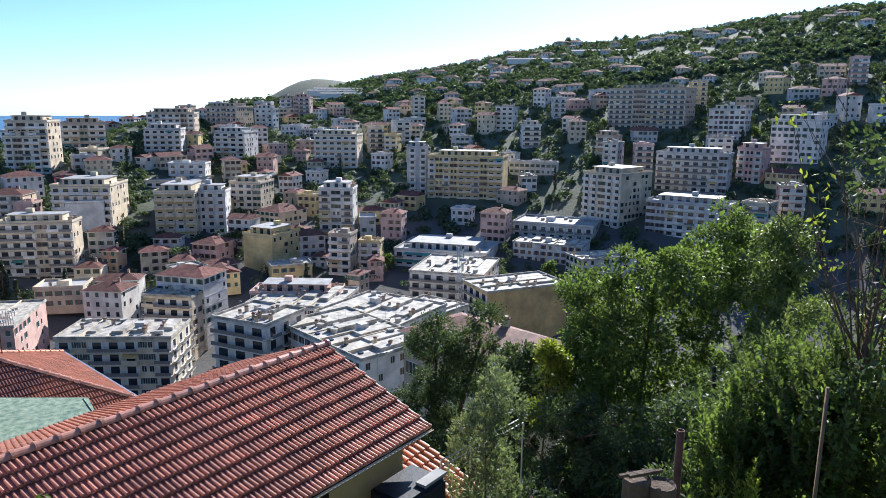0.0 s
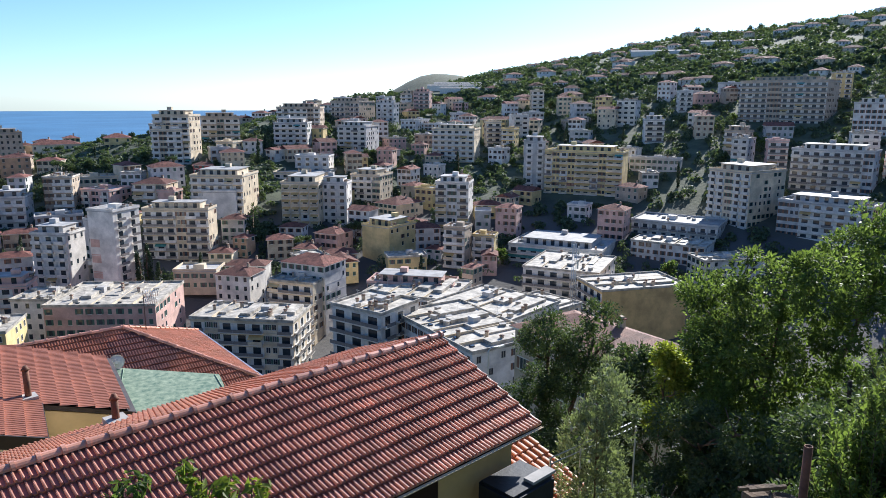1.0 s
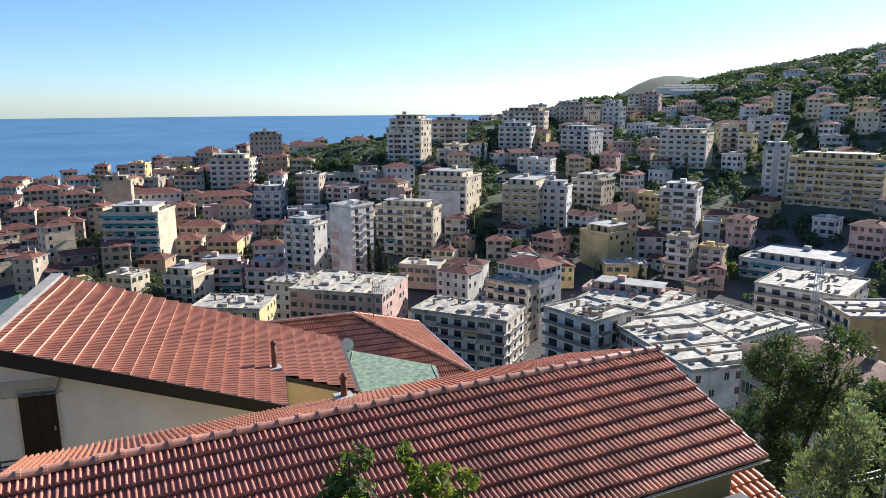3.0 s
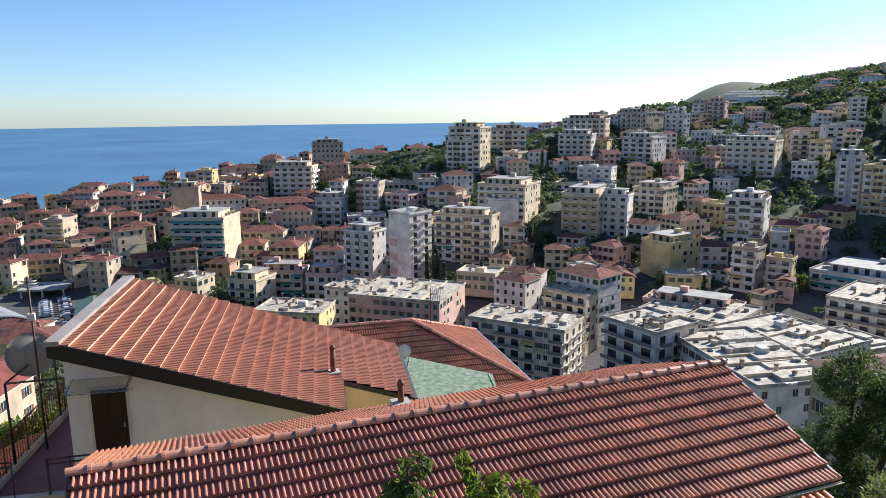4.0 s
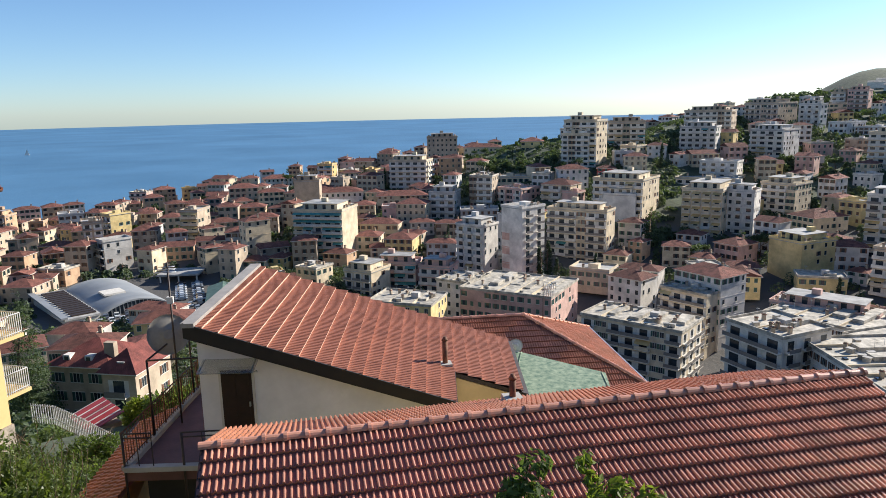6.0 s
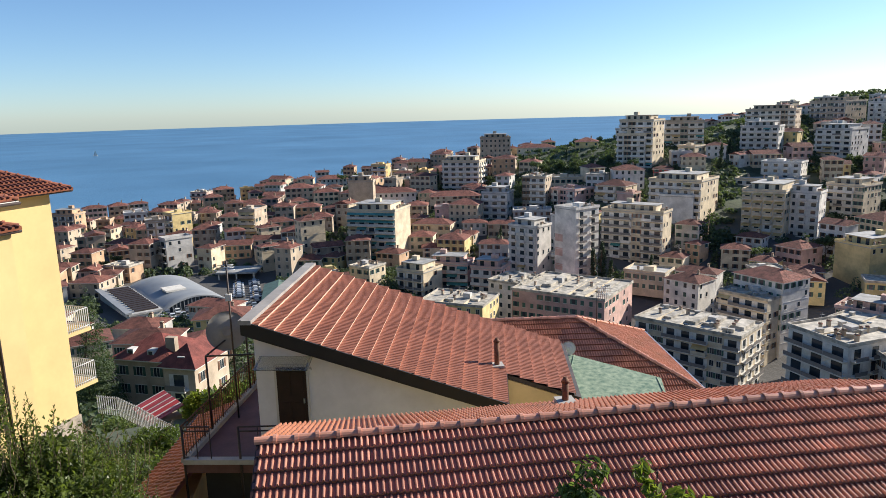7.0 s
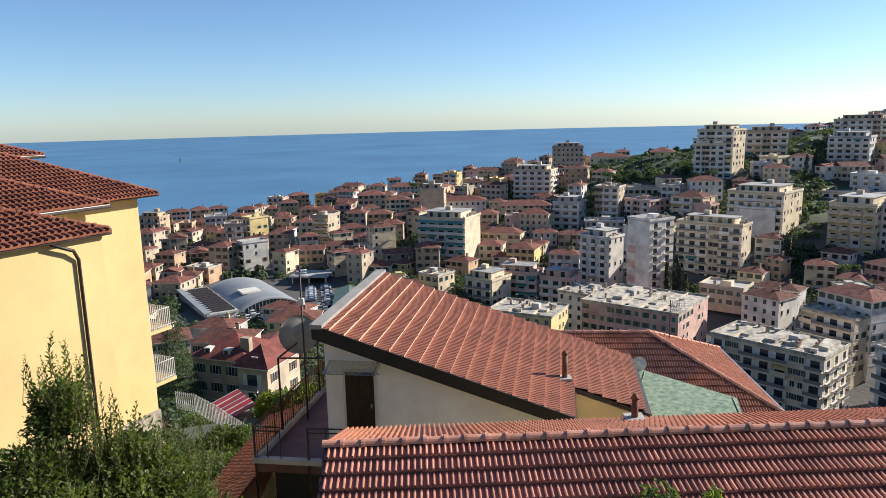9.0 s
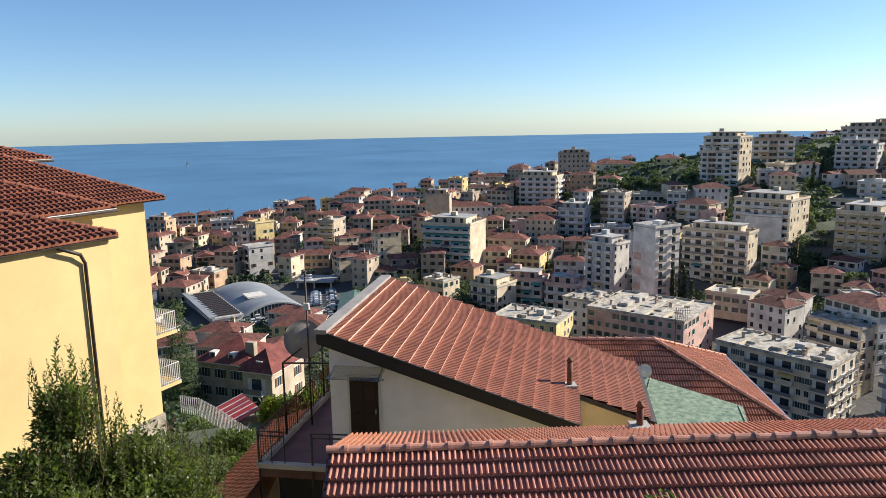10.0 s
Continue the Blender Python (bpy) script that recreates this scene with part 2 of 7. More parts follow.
def ground(x, y):
    r = math.hypot(x, y)
    az = math.degrees(math.atan2(-x, y))
    k = min(max((az + 14) / 14.0, 0.0), 1.0)  # a gentler garden slope towards the sea side
    near = (1 - k) * knots(r, (0, 2.2, 5, 9, 14, 25, 50, 85, 120, 150, 225, 245, 262, 280), (68.3, 68.2, 65.4, 62.0, 58.5, 53.0, 40, 22, 6, -5, -8, -2, 5, 5)) \
        + k * knots(r, (0, 2.2, 5, 9, 14, 25, 45, 52, 60, 120, 160, 220, 280), (68.3, 68.2, 65.4, 62.0, 59.3, 56, 51.5, 47.5, 43, 21.5, 14, 7, 5))
    if az > 35 or az < -95:  # behind and beside: the hill that the camera stands on
        k = min((az - 35 if az > 35 else -95 - az) / 40.0, 1.0)
        back = 68.3 + 0.12 * min(r, 400)
        side = near if r < 280 else 5.0
        far = knots(r, (280, 600, 900), (5, 3, -6)) if az > 35 else knots(r, (280, 1100), (5, 190))
        base = side if r < 280 else far
        return base * (1 - k) + back * k
    if r <= 280:
        return near
    c, cr, sh = knots(az, AZ, CREST), knots(az, AZ, CREST_R), knots(az, AZ, SHORE)
    if r < cr:
        u = (r - 280) / (cr - 280)
        z = 5 + (c - 5) * (1 - (1 - u) ** 1.5)
    else:
        u = min((r - cr) / (sh - cr), 1.15)
        z = c - (c + 2) * (u * u * (3 - 2 * min(u, 1.0)))
    far = 206 * math.exp(-((az + 43.2) / (4.8 if az > -43.2 else 9.0)) ** 2) * math.exp(-((r - 3600) / 700) ** 2)
    rough = (2.5 * noise.noise(Vector((x / 60, y / 60, 0))) + 6 * noise.noise(Vector((x / 210, y / 210, 3)))) * min(1, max(0, (r - 320) / 300)) * (1 if z > 12 else 0.15)
    return max(z + rough, -8) + far


def ground_sheet():
    rs = [0, 0.8, 1.6, 2.4, 3.5, 5, 7, 9, 11.5, 14, 17, 21, 25, 31, 38, 46, 55, 66, 80, 95, 112, 135, 160, 190, 220, 250] + [280 + 12 * i for i in range(62)] + [1050 + 50 * i for i in range(20)] + [2100, 2400, 2700, 2900, 3100, 3250, 3400, 3550, 3700, 3900, 4200, 4600]
    n = 360
    verts = [(0, 0, ground(0, 0.01))]
    for r in rs[1:]:
        for k in range(n):
            a = radians(360 * k / n)
            x, y = -math.sin(a) * r, math.cos(a) * r
            verts.append((x, y, ground(x, y)))
    faces = [(0, 1 + k, 1 + (k + 1) % n) for k in range(n)]
    for i in range(len(rs) - 2):
        for k in range(n):
            a, b = 1 + i * n + k, 1 + i * n + (k + 1) % n
            faces.append((a, a + n, b + n, b))
    me = bpy.data.meshes.new("ground")
    me.from_pydata(verts, [], faces)
    me.materials.append(M_GROUND)
    for p in me.polygons:
        p.use_smooth = True
    tagged(new("ground", me), "dry green hillside ground falling to a valley and a coast", "ground", kind="structure")


def sea():
    m = mat("sea water", (0.075, 0.18, 0.31), 0.45, spread=0.15, scale=0.004, fine=0.25, bump=0.5, second=(0.095, 0.21, 0.35), dist=1.2, spec=0.25)
    bm = bmesh.new()
    rings = [[bm.verts.new((r * math.cos(2 * math.pi * k / 256), r * math.sin(2 * math.pi * k / 256), 0)) for k in range(256)] for r in (320, 1200, 4950)]
    for a, b in zip(rings, rings[1:]):
        for k in range(256):
            bm.faces.new((a[k], b[k], b[(k + 1) % 256], a[(k + 1) % 256]))
    ob = part("water", bm, m, None)
    tagged(ob, "calm blue sea reaching the horizon", "sea", kind="structure")


ground_sheet()
sea()


# ---- town: shared meshes for repeated pieces ----
def shared(name, materials, *boxes):
    bm = bmesh.new()
    for b in boxes:
        box(bm, *b[:6], slot=b[6] if len(b) > 6 else 0)
    me = bpy.data.meshes.new(name)
    bm.to_mesh(me)
    bm.free()
    for one in materials:
        me.materials.append(one)
    return me


def relief(name, materials, xs, zs, cells):
    """One connected raised panel on the wall plane: cells[row][column] = (how far it stands out, slot)."""
    bm = bmesh.new()
    seen = {}
    def v(x, y, z):
        key = (round(x, 4), round(y, 4), round(z, 4))
        if key not in seen:
            seen[key] = bm.verts.new(key)
        return seen[key]
    def face(pts, slot):
        if len(set(pts)) == 4:
            try:
                bm.faces.new(pts).material_index = slot
            except ValueError:
                pass
    nx, nz = len(xs) - 1, len(zs) - 1
    def at(i, j):
        return cells[j][i] if 0 <= i < nx and 0 <= j < nz else (-0.1, 0)
    for j in range(nz):
        for i in range(nx):
            o, slot = at(i, j)
            face((v(xs[i], -o, zs[j]), v(xs[i + 1], -o, zs[j]), v(xs[i + 1], -o, zs[j + 1]), v(xs[i], -o, zs[j + 1])), slot)
    for j in range(nz):
        for i in range(nx + 1):
            (a, sa_), (c, sc_) = at(i - 1, j), at(i, j)
            if a != c:
                face((v(xs[i], -a, zs[j]), v(xs[i], -c, zs[j]), v(xs[i], -c, zs[j + 1]), v(xs[i], -a, zs[j + 1])), sa_ if a > c else sc_)
    for j in range(nz + 1):
        for i in range(nx):
            (a, sa_), (c, sc_) = at(i, j - 1), at(i, j)
            if a != c:
                face((v(xs[i], -a, zs[j]), v(xs[i + 1], -a, zs[j]), v(xs[i + 1], -c, zs[j]), v(xs[i], -c, zs[j])), sa_ if a > c else sc_)
    bmesh.ops.recalc_face_normals(bm, faces=bm.faces)
    me = bpy.data.meshes.new(name)
    bm.to_mesh(me)
    bm.free()
    for one in materials:
        me.materials.append(one)
    return me


def window_mesh(w, h, shutter=None, closed=False):
    """Origin on the wall at the sill's middle; outside is -y."""
    g, fr = (0.005, 0), (0.06, 1)
    if closed:
        return relief("window", [M_GLASS, M_FRAME, shutter], [-w / 2 - 0.08, -w / 2, -0.02, 0.02, w / 2, w / 2 + 0.08], [-0.1, 0, h, h + 0.09],
                      [[(0.09, 1)] * 5, [fr, (0.04, 2), (0.015, 2), (0.04, 2), fr], [fr] * 5])
    if shutter:
        s = (0.075, 2)
        return relief("window", [M_GLASS, M_FRAME, shutter], [-w, -w / 2 - 0.06, -w / 2, -0.03, 0.03, w / 2, w / 2 + 0.06, w], [-0.1, 0, h, h + 0.09],
                      [[(0.09, 1)] * 8, [s, fr, g, (0.03, 1), (0.03, 1), g, fr, s][:3] + [(0.03, 1)] + [g, fr, s], [fr] * 8])
    return relief("window", [M_GLASS, M_FRAME], [-w / 2 - 0.08, -w / 2, -0.03, 0.03, w / 2, w / 2 + 0.08], [-0.1, 0, h, h + 0.09],
                  [[(0.09, 1)] * 5, [fr, g, (0.03, 1), g, fr], [fr] * 5])


WIN = [window_mesh(1.1, 1.5), window_mesh(1.1, 1.5, M_SHUT_B), window_mesh(1.1, 1.5, M_SHUT_G), window_mesh(1.1, 1.5, M_SHUT_B, True), window_mesh(1.1, 1.5, M_SHUT_G, True), window_mesh(1.5, 2.2)]


def balcony_mesh(w, rail, solid, awning=None, dep=1.25):
    """Slab, parapet and the glazed doors behind, as one folded section drawn out along the wall."""
    t = 0.1 if solid else 0.04
    top = 0.98 if solid else 0.9
    prof = [((0.0, -0.2), 0), ((-dep, -0.2), 0), ((-dep, 0.0), 1), ((-dep, top), 1), ((-dep + t, top), 1), ((-dep + t, 0.0), 0), ((-0.02, 0.0), 2), ((-0.02, 2.25), 0), ((0.0, 2.3), 0)]
    if awning:
        prof = prof[:7] + [((-0.02, 2.3), 3), ((-dep - 0.15, 1.6), 3), ((-dep - 0.15, 1.65), 3), ((0.0, 2.45), 3)]
    bm = bmesh.new()
    ends = [[bm.verts.new((x, y, z)) for (y, z), _ in prof] for x in (-w / 2, -w * 0.27, w * 0.27, w / 2)]
    for i in range(3):
        for k in range(len(prof) - 1):
            slot = prof[k][1]
            bm.faces.new((ends[i][k], ends[i + 1][k], ends[i + 1][k + 1], ends[i][k + 1])).material_index = 0 if slot == 2 and i != 1 else slot
    for e in (ends[0], ends[-1]):  # side cheeks
        bm.faces.new((e[1], e[2], e[5], e[6], e[0])).material_index = 0
        bm.faces.new((e[2], e[3], e[4], e[5])).material_index = 1
    bmesh.ops.recalc_face_normals(bm, faces=bm.faces)
    me = bpy.data.meshes.new("balcony")
    bm.to_mesh(me)
    bm.free()
    for one in [M_FRAME, rail, M_GLASS] + ([awning] if awning else []):
        me.materials.append(one)
    return me


def storey_wall(w, d, h, st, bands):
    """Four walls with string courses, as one skin."""
    levels = [(-2.0, 0.0)]
    for k in range(1, int(round(h / st))):
        if bands(k):
            z = k * st
            levels += [(z - 0.1, 0.0), (z - 0.1, 0.06), (z + 0.06, 0.06), (z + 0.06, 0.0)]
    levels.append((h, 0.0))
    bm = bmesh.new()
    prev = None
    for z, o in levels:
        ring = [bm.verts.new((a * (w / 2 + o), b * (d / 2 + o), z)) for a, b in ((-1, -1), (1, -1), (1, 1), (-1, 1))]
        if prev:
            for k in range(4):
                bm.faces.new((prev[k], prev[(k + 1) % 4], ring[(k + 1) % 4], ring[k]))
        prev = ring
    bm.faces.new(prev)
    return bm


def pane_mesh(w, h, shutter=None, closed=False):
    """A plain window for houses far off: pane, sill, and open or closed shutters."""
    bm = bmesh.new()
    poly(bm, [(-w / 2, -0.02, 0), (w / 2, -0.02, 0), (w / 2, -0.02, h), (-w / 2, -0.02, h)], 2 if closed else 0)
    def proud(x0, z0, x1, z1, out, slot):
        a, b = [(x0, 0, z0), (x1, 0, z0), (x1, 0, z1), (x0, 0, z1)], [(x0, -out, z0), (x1, -out, z0), (x1, -out, z1), (x0, -out, z1)]
        poly(bm, b, slot)
        for i in range(4):
            poly(bm, [a[i], a[(i + 1) % 4], b[(i + 1) % 4], b[i]], slot)
    proud(-w / 2 - 0.1, -0.14, w / 2 + 0.1, 0, 0.14, 1)
    if shutter and not closed:
        proud(-w, 0, -w / 2, h, 0.07, 2)
        proud(w / 2, 0, w, h, 0.07, 2)
    me = bpy.data.meshes.new("window")
    bm.to_mesh(me)
    bm.free()
    for one in (M_GLASS, M_FRAME, shutter or M_FRAME):
        me.materials.append(one)
    return me


def joined(name, items, parent):
    """Pieces too small to pick apart, as one mesh: items are (mesh, placing)."""
    vs, fs, ids, mats, k = [], [], [], [], 0
    for me, m in items:
        if me.name not in SOURCE:
            SOURCE[me.name] = (np.array([p.co for p in me.vertices]), [tuple(p.vertices) for p in me.polygons], [p.material_index for p in me.polygons])
        co, faces, slots = SOURCE[me.name]
        t = np.array(m)
        vs.append(co @ t[:3, :3].T + t[:3, 3])
        for one in me.materials:
            if one not in mats:
                mats.append(one)
        own = [mats.index(one) for one in me.materials]
        fs += [tuple(a + k for a in g) for g in faces]
        ids += [own[i] for i in slots]
        k += len(co)
    out = bpy.data.meshes.new(name)
    out.from_pydata(np.concatenate(vs).tolist(), [], fs)
    for one in mats:
        out.materials.append(one)
    out.polygons.foreach_set("material_index", ids)
    return tagged(placed(name, out, parent), kind="stuff")


SOURCE = {}
FARWIN = [pane_mesh(1.1, 1.5), pane_mesh(1.1, 1.6, M_SHUT_B), pane_mesh(1.1, 1.6, M_SHUT_G), pane_mesh(1.1, 1.5, M_SHUT_B, True), pane_mesh(1.1, 1.5, M_SHUT_G, True), pane_mesh(1.5, 2.2)]
# solid rail panel, its tone mixing bars with the shade behind them
M_BRAIL = mat("grey-brown railing", (0.20, 0.18, 0.165), 0.6, spread=0.2, scale=1, fine=8, bump=0.1)
BAL = [balcony_mesh(3.4, M_BRAIL, False), balcony_mesh(3.4, WALLS["white"], True), balcony_mesh(3.4, M_BRAIL, False), balcony_mesh(3.4, M_FRAME, True), balcony_mesh(3.4, M_RAIL, False, M_TEAL), balcony_mesh(3.4, WALLS["cream"], True, WALLS["ochre"])]
CHIMNEY = shared("chimney", [WALLS["tan"], M_ROOF], (-0.35, -0.35, -0.6, 0.35, 0.35, 1.3, 0), (-0.45, -0.45, 1.3, 0.45, 0.45, 1.42, 1), (-0.25, -0.25, 1.42, 0.25, 0.25, 1.65, 0))
def bent(name, pts, radius, material, n=4):
    bm = bmesh.new()
    tube(bm, pts, radius, n)
    me = bpy.data.meshes.new(name)
    bm.to_mesh(me)
    bm.free()
    me.materials.append(material)
    return me


AERIAL = bent("aerial", [(0, 0, 0), (0, 0, 2.2), (0.7, 0.1, 2.25), (-0.5, -0.1, 2.3), (0.5, 0.2, 2.6), (-0.4, 0, 2.7)], 0.035, M_RAIL)
TANK = shared("roof_box", [M_FLATW, M_CONC], (-0.7, -0.5, 0, 0.7, 0.5, 0.9, 0), (-0.8, -0.6, 0.9, 0.8, 0.6, 1.0, 1))
COLOUR = {"cream": "cream", "white": "white", "yellow": "yellow", "ochre": "ochre", "pink": "faded pink", "orange": "orange", "red": "dark red", "tan": "tan", "grey": "greyish"}


def hip_roof(bm, x0, y0, x1, y1, z, rise, over=0.55, gable=False):
    x0, y0, x1, y1 = x0 - over, y0 - over, x1 + over, y1 + over
    w, d = x1 - x0, y1 - y0
    z -= 0.12
    if w >= d:
        s = 0 if gable else d / 2
        r0, r1 = (x0 + s, (y0 + y1) / 2, z + rise), (x1 - s, (y0 + y1) / 2, z + rise)
    else:
        s = 0 if gable else w / 2
        r0, r1 = ((x0 + x1) / 2, y0 + s, z + rise), ((x0 + x1) / 2, y1 - s, z + rise)
    c = [(x0, y0, z), (x1, y0, z), (x1, y1, z), (x0, y1, z)]
    lo = [(a, b, e - 0.16) for a, b, e in c]
    if w >= d:
        fs = [(c[0], c[1], r1, r0), (c[2], c[3], r0, r1), (c[1], c[2], r1), (c[3], c[0], r0)]
    else:
        fs = [(c[1], c[2], r1, r0), (c[3], c[0], r0, r1), (c[0], c[1], r0), (c[2], c[3], r1)]
    for f in fs:
        poly(bm, f)
    for i in range(4):
        poly(bm, (lo[i], lo[(i + 1) % 4], c[(i + 1) % 4], c[i]), 1)
    poly(bm, lo[::-1], 1)


BUILT = []


def building(x, y, w, d, yaw, base, top, storeys, roof, colour, bal=-1, flat=0, rich=True, seed=0, sbal=-1, blank=False, sblank=False, name="house"):
    """A house or block of flats: front is local -y, the other seen side is +x. bal: the balcony kind of its front."""
    rnd = random.Random(seed * 77 + int(x * 3 + y * 5))
    tall = storeys >= 4
    what = "apartment block" if tall else name
    label = f"{COLOUR[colour]} {what} with " + {"f": "flat roof", "h": "hipped tile roof", "g": "gabled tile roof"}[roof] + (" and stacked balconies" if bal >= 0 else " and shuttered windows")
    ob = thing("apartment_building" if tall else name, pose(x, y, base, 0, 0, yaw), label, "building", "buildings of the town")
    base = min(base, ground(x, y))
    ob.location.z = base
    h = top - base
    st = h / max(1, round(h / 3.05))
    bm = storey_wall(w, d, h, st, lambda k: tall and rich and rnd.random() < 0.75)
    BUILT.append((x, y, max(w, d), base, top))
    part("wall", bm, WALLS[colour], ob)
    bm = bmesh.new()
    if roof == "f":
        box(bm, -w / 2 - 0.3, -d / 2 - 0.3, h, w / 2 + 0.3, d / 2 + 0.3, h + 0.22)
        part("roof", bm, M_FLATW if flat else M_FLAT, ob)
        bm = bmesh.new()
        p, q, t = w / 2 + 0.26, d / 2 + 0.26, 0.22
        ph = 0.55 if flat else 0.8
        for b in ((-p, -q, p, -q + t), (-p, q - t, p, q), (-p, -q + t, -p + t, q - t), (p - t, -q + t, p, q - t)):
            box(bm, b[0], b[1], h + 0.22, b[2], b[3], h + 0.22 + ph)
        part("parapet", bm, WALLS[colour] if not flat else M_FLATW, ob)
        if flat == 1:  # low party walls and skylights of the terraces
            for k in range(1, max(2, int(w / 5.5))):
                xx = -w / 2 + w * k / max(2, int(w / 5.5)) + rnd.uniform(-0.8, 0.8)
                part("party_wall", cubes((xx, -d / 2 + 0.1, h + 0.22, xx + 0.25, d / 2 - 0.1, h + 0.22 + rnd.uniform(0.2, 0.7))), WALLS["cream"], ob)
                part("raised_terrace", cubes((xx + 0.4, rnd.uniform(-d * 0.3, 0), h + 0.2, min(xx + 0.4 + rnd.uniform(2, 4), w / 2 - 0.3), d * 0.42, h + rnd.uniform(0.5, 1.3))), M_FLATW, ob)
                part("skylight", cubes((xx + 1.0, -d * 0.4, h + 0.2, xx + 2.0, -d * 0.4 + 0.8, h + 0.5)), M_GLASS, ob)
        sx, sy, up = rnd.uniform(-w * 0.2, w * 0.2), rnd.uniform(-d * 0.1, d * 0.2), 0.0
        if rich and tall and not flat and w > 11:  # set-back top storey with its own terrace
            a, b, up = w * 0.36, d * 0.34, 2.9
            bm = bmesh.new()
            box(bm, -a, -b, h + 0.2, a, b, h + up)
            ph_ob = part("penthouse", bm, WALLS[colour], ob)
            bm = bmesh.new()
            box(bm, -a - 0.5, -b - 0.7, h + up, a + 0.5, b + 0.5, h + up + 0.16)
            part("penthouse_roof", bm, M_FLAT, ob)
            k = max(2, int(a / 1.6))
            for i in range(k):
                placed("window", FARWIN[5], ph_ob, "", pose(-a + 2 * a * (i + 0.5) / k, -b, h + 0.35))
            up += 0.1
        if w > 7:
            bm = bmesh.new()
            a, b = (1.2, 1.0) if flat or up else (min(w * 0.16, 1.9), min(d * 0.15, 1.5))
            box(bm, sx - a, sy - b, h + 0.2 + up, sx + a, sy + b, h + 1.9 + up * 0.95)
            part("stair_house", bm, WALLS["grey"] if flat else WALLS[colour], ob)
            for _ in range((14 if flat else 7) if rich else 1):
                pick = rnd.random()
                nm, me = ("chimney", CHIMNEY) if pick < 0.45 else ("roof_box", TANK) if pick < 0.75 else ("aerial", AERIAL)
                edge = up > 0
                placed(nm, me, ob, "", pose(rnd.choice((-1, 1)) * w * rnd.uniform(0.4, 0.45) if edge else rnd.uniform(-w * 0.42, w * 0.42), rnd.uniform(-d * 0.42, d * 0.42), h + 0.22, 0, 0, rnd.uniform(0, 90)))
    else:
        hip_roof(bm, -w / 2, -d / 2, w / 2, d / 2, h, min(w, d) * 0.2, gable=roof == "g")
        part("roof", bm, [M_ROOFB if flat == 2 else M_ROOF, M_FRAME], ob)
        placed("chimney", CHIMNEY, ob, "", pose(w * 0.2, d * 0.1, h + min(w, d) * 0.12))
    # openings, storey by storey from the top; those far off are joined
    away = math.hypot(x, y)
    wins, bals = [], []
    def win(k, m):
        if away > 225:
            wins.append((FARWIN[k], m))
        else:
            placed("window", WIN[k], ob, "", m)
    def balcony(k, m):
        if away > 320:
            bals.append((BAL[k], m))
        else:
            placed("balcony", BAL[k], ob, "", m)
    n = min(int(round(h / st)), storeys + 1)
    cols = max(2, int(w / 2.7))
    scols = max(1, int(d / 3.0))
    wk = rnd.choice((0, 1, 2, 1, 2))
    # which bays of the front carry balconies, and whether these run on from bay to bay
    nb = max(1, int(w / 3.9))
    stack = [bal >= 0 and (nb < 3 or rnd.random() < 0.82) for _ in range(nb)]
    wide = Matrix.Diagonal((w / nb / 3.4 * 0.985 if rnd.random() < 0.75 else 1.0, 1, 1, 1))
    for k in range(n):
        z = h - (k + 1) * st
        if blank:
            pass
        elif bal >= 0:
            for i in range(nb):
                xx = -w / 2 + w * (i + 0.5) / nb
                kind = bal if rnd.random() < 0.85 else rnd.choice((0, 1, 2, 3, 4, 5))
                if stack[i]:
                    balcony(kind, pose(xx, -d / 2, z + 0.1) @ wide)
                else:
                    for dx in (-0.95, 0.95):
                        win(rnd.choice((wk, wk, 0)), pose(xx + dx, -d / 2, z + 0.95))
        else:
            for i in range(cols):
                if rnd.random() < 0.92:
                    win(rnd.choice((wk, wk, wk, 3 if wk == 1 else 4)), pose(-w / 2 + w * (i + 0.5) / cols, -d / 2, z + 0.95))
        if sbal >= 0:
            for i in range(max(1, int(d / 4.2))):
                balcony(sbal, pose(w / 2, -d / 2 + d * (i + 0.5) / max(1, int(d / 4.2)), z + 0.1, 0, 0, 90))
        elif not sblank:
            for i in range(scols):
                if rnd.random() < 0.6:
                    win(rnd.choice((0, wk)), pose(w / 2, -d / 2 + d * (i + 0.5) / scols, z + 0.95, 0, 0, 90))
        if x > 60 and not sblank:
            for i in range(scols):
                if rnd.random() < 0.4:
                    win(rnd.choice((0, wk)), pose(-w / 2, -d / 2 + d * (i + 0.5) / scols, z + 0.95, 0, 0, -90))
    if wins:
        joined("glazing", wins, ob)
    if bals:
        joined("balcony_tier", bals, ob)
    return ob


# ---- town: the blocks that stand out, from the valley up the hill ----
building(12.4, 305.5, 21.8, 18.4, -25.6, 6.9, 28.7, 7, "f", "cream", bal=4, flat=0, seed=0, sblank=True)
building(-88.6, 375.0, 8.0, 11.0, -46.3, 8.7, 21.7, 4, "f", "yellow", bal=2, flat=0, seed=1)
building(-75.1, 310.4, 6.9, 11.5, -55.7, 6.4, 19.3, 4, "f", "grey", bal=0, flat=0, seed=2)
building(-123.9, 425.4, 12.5, 12.0, 16.2, 7.8, 16.5, 3, "f", "white", bal=-1, flat=0, seed=3)
building(-91.8, 344.0, 8.4, 12.0, 14.9, 7.1, 22.8, 5, "f", "tan", bal=1, flat=0, seed=4)
building(-46.7, 346.0, 8.0, 14.1, -17.4, 10.1, 25.7, 5, "f", "tan", bal=5, flat=0, seed=5)
building(-38.8, 336.5, 6.2, 9.9, -62.8, 9.7, 18.6, 3, "h", "cream", bal=-1, flat=0, seed=6)
building(-34.7, 295.0, 5.5, 8.0, -62.8, 6.2, 17.0, 4, "h", "cream", bal=-1, flat=0, seed=7)
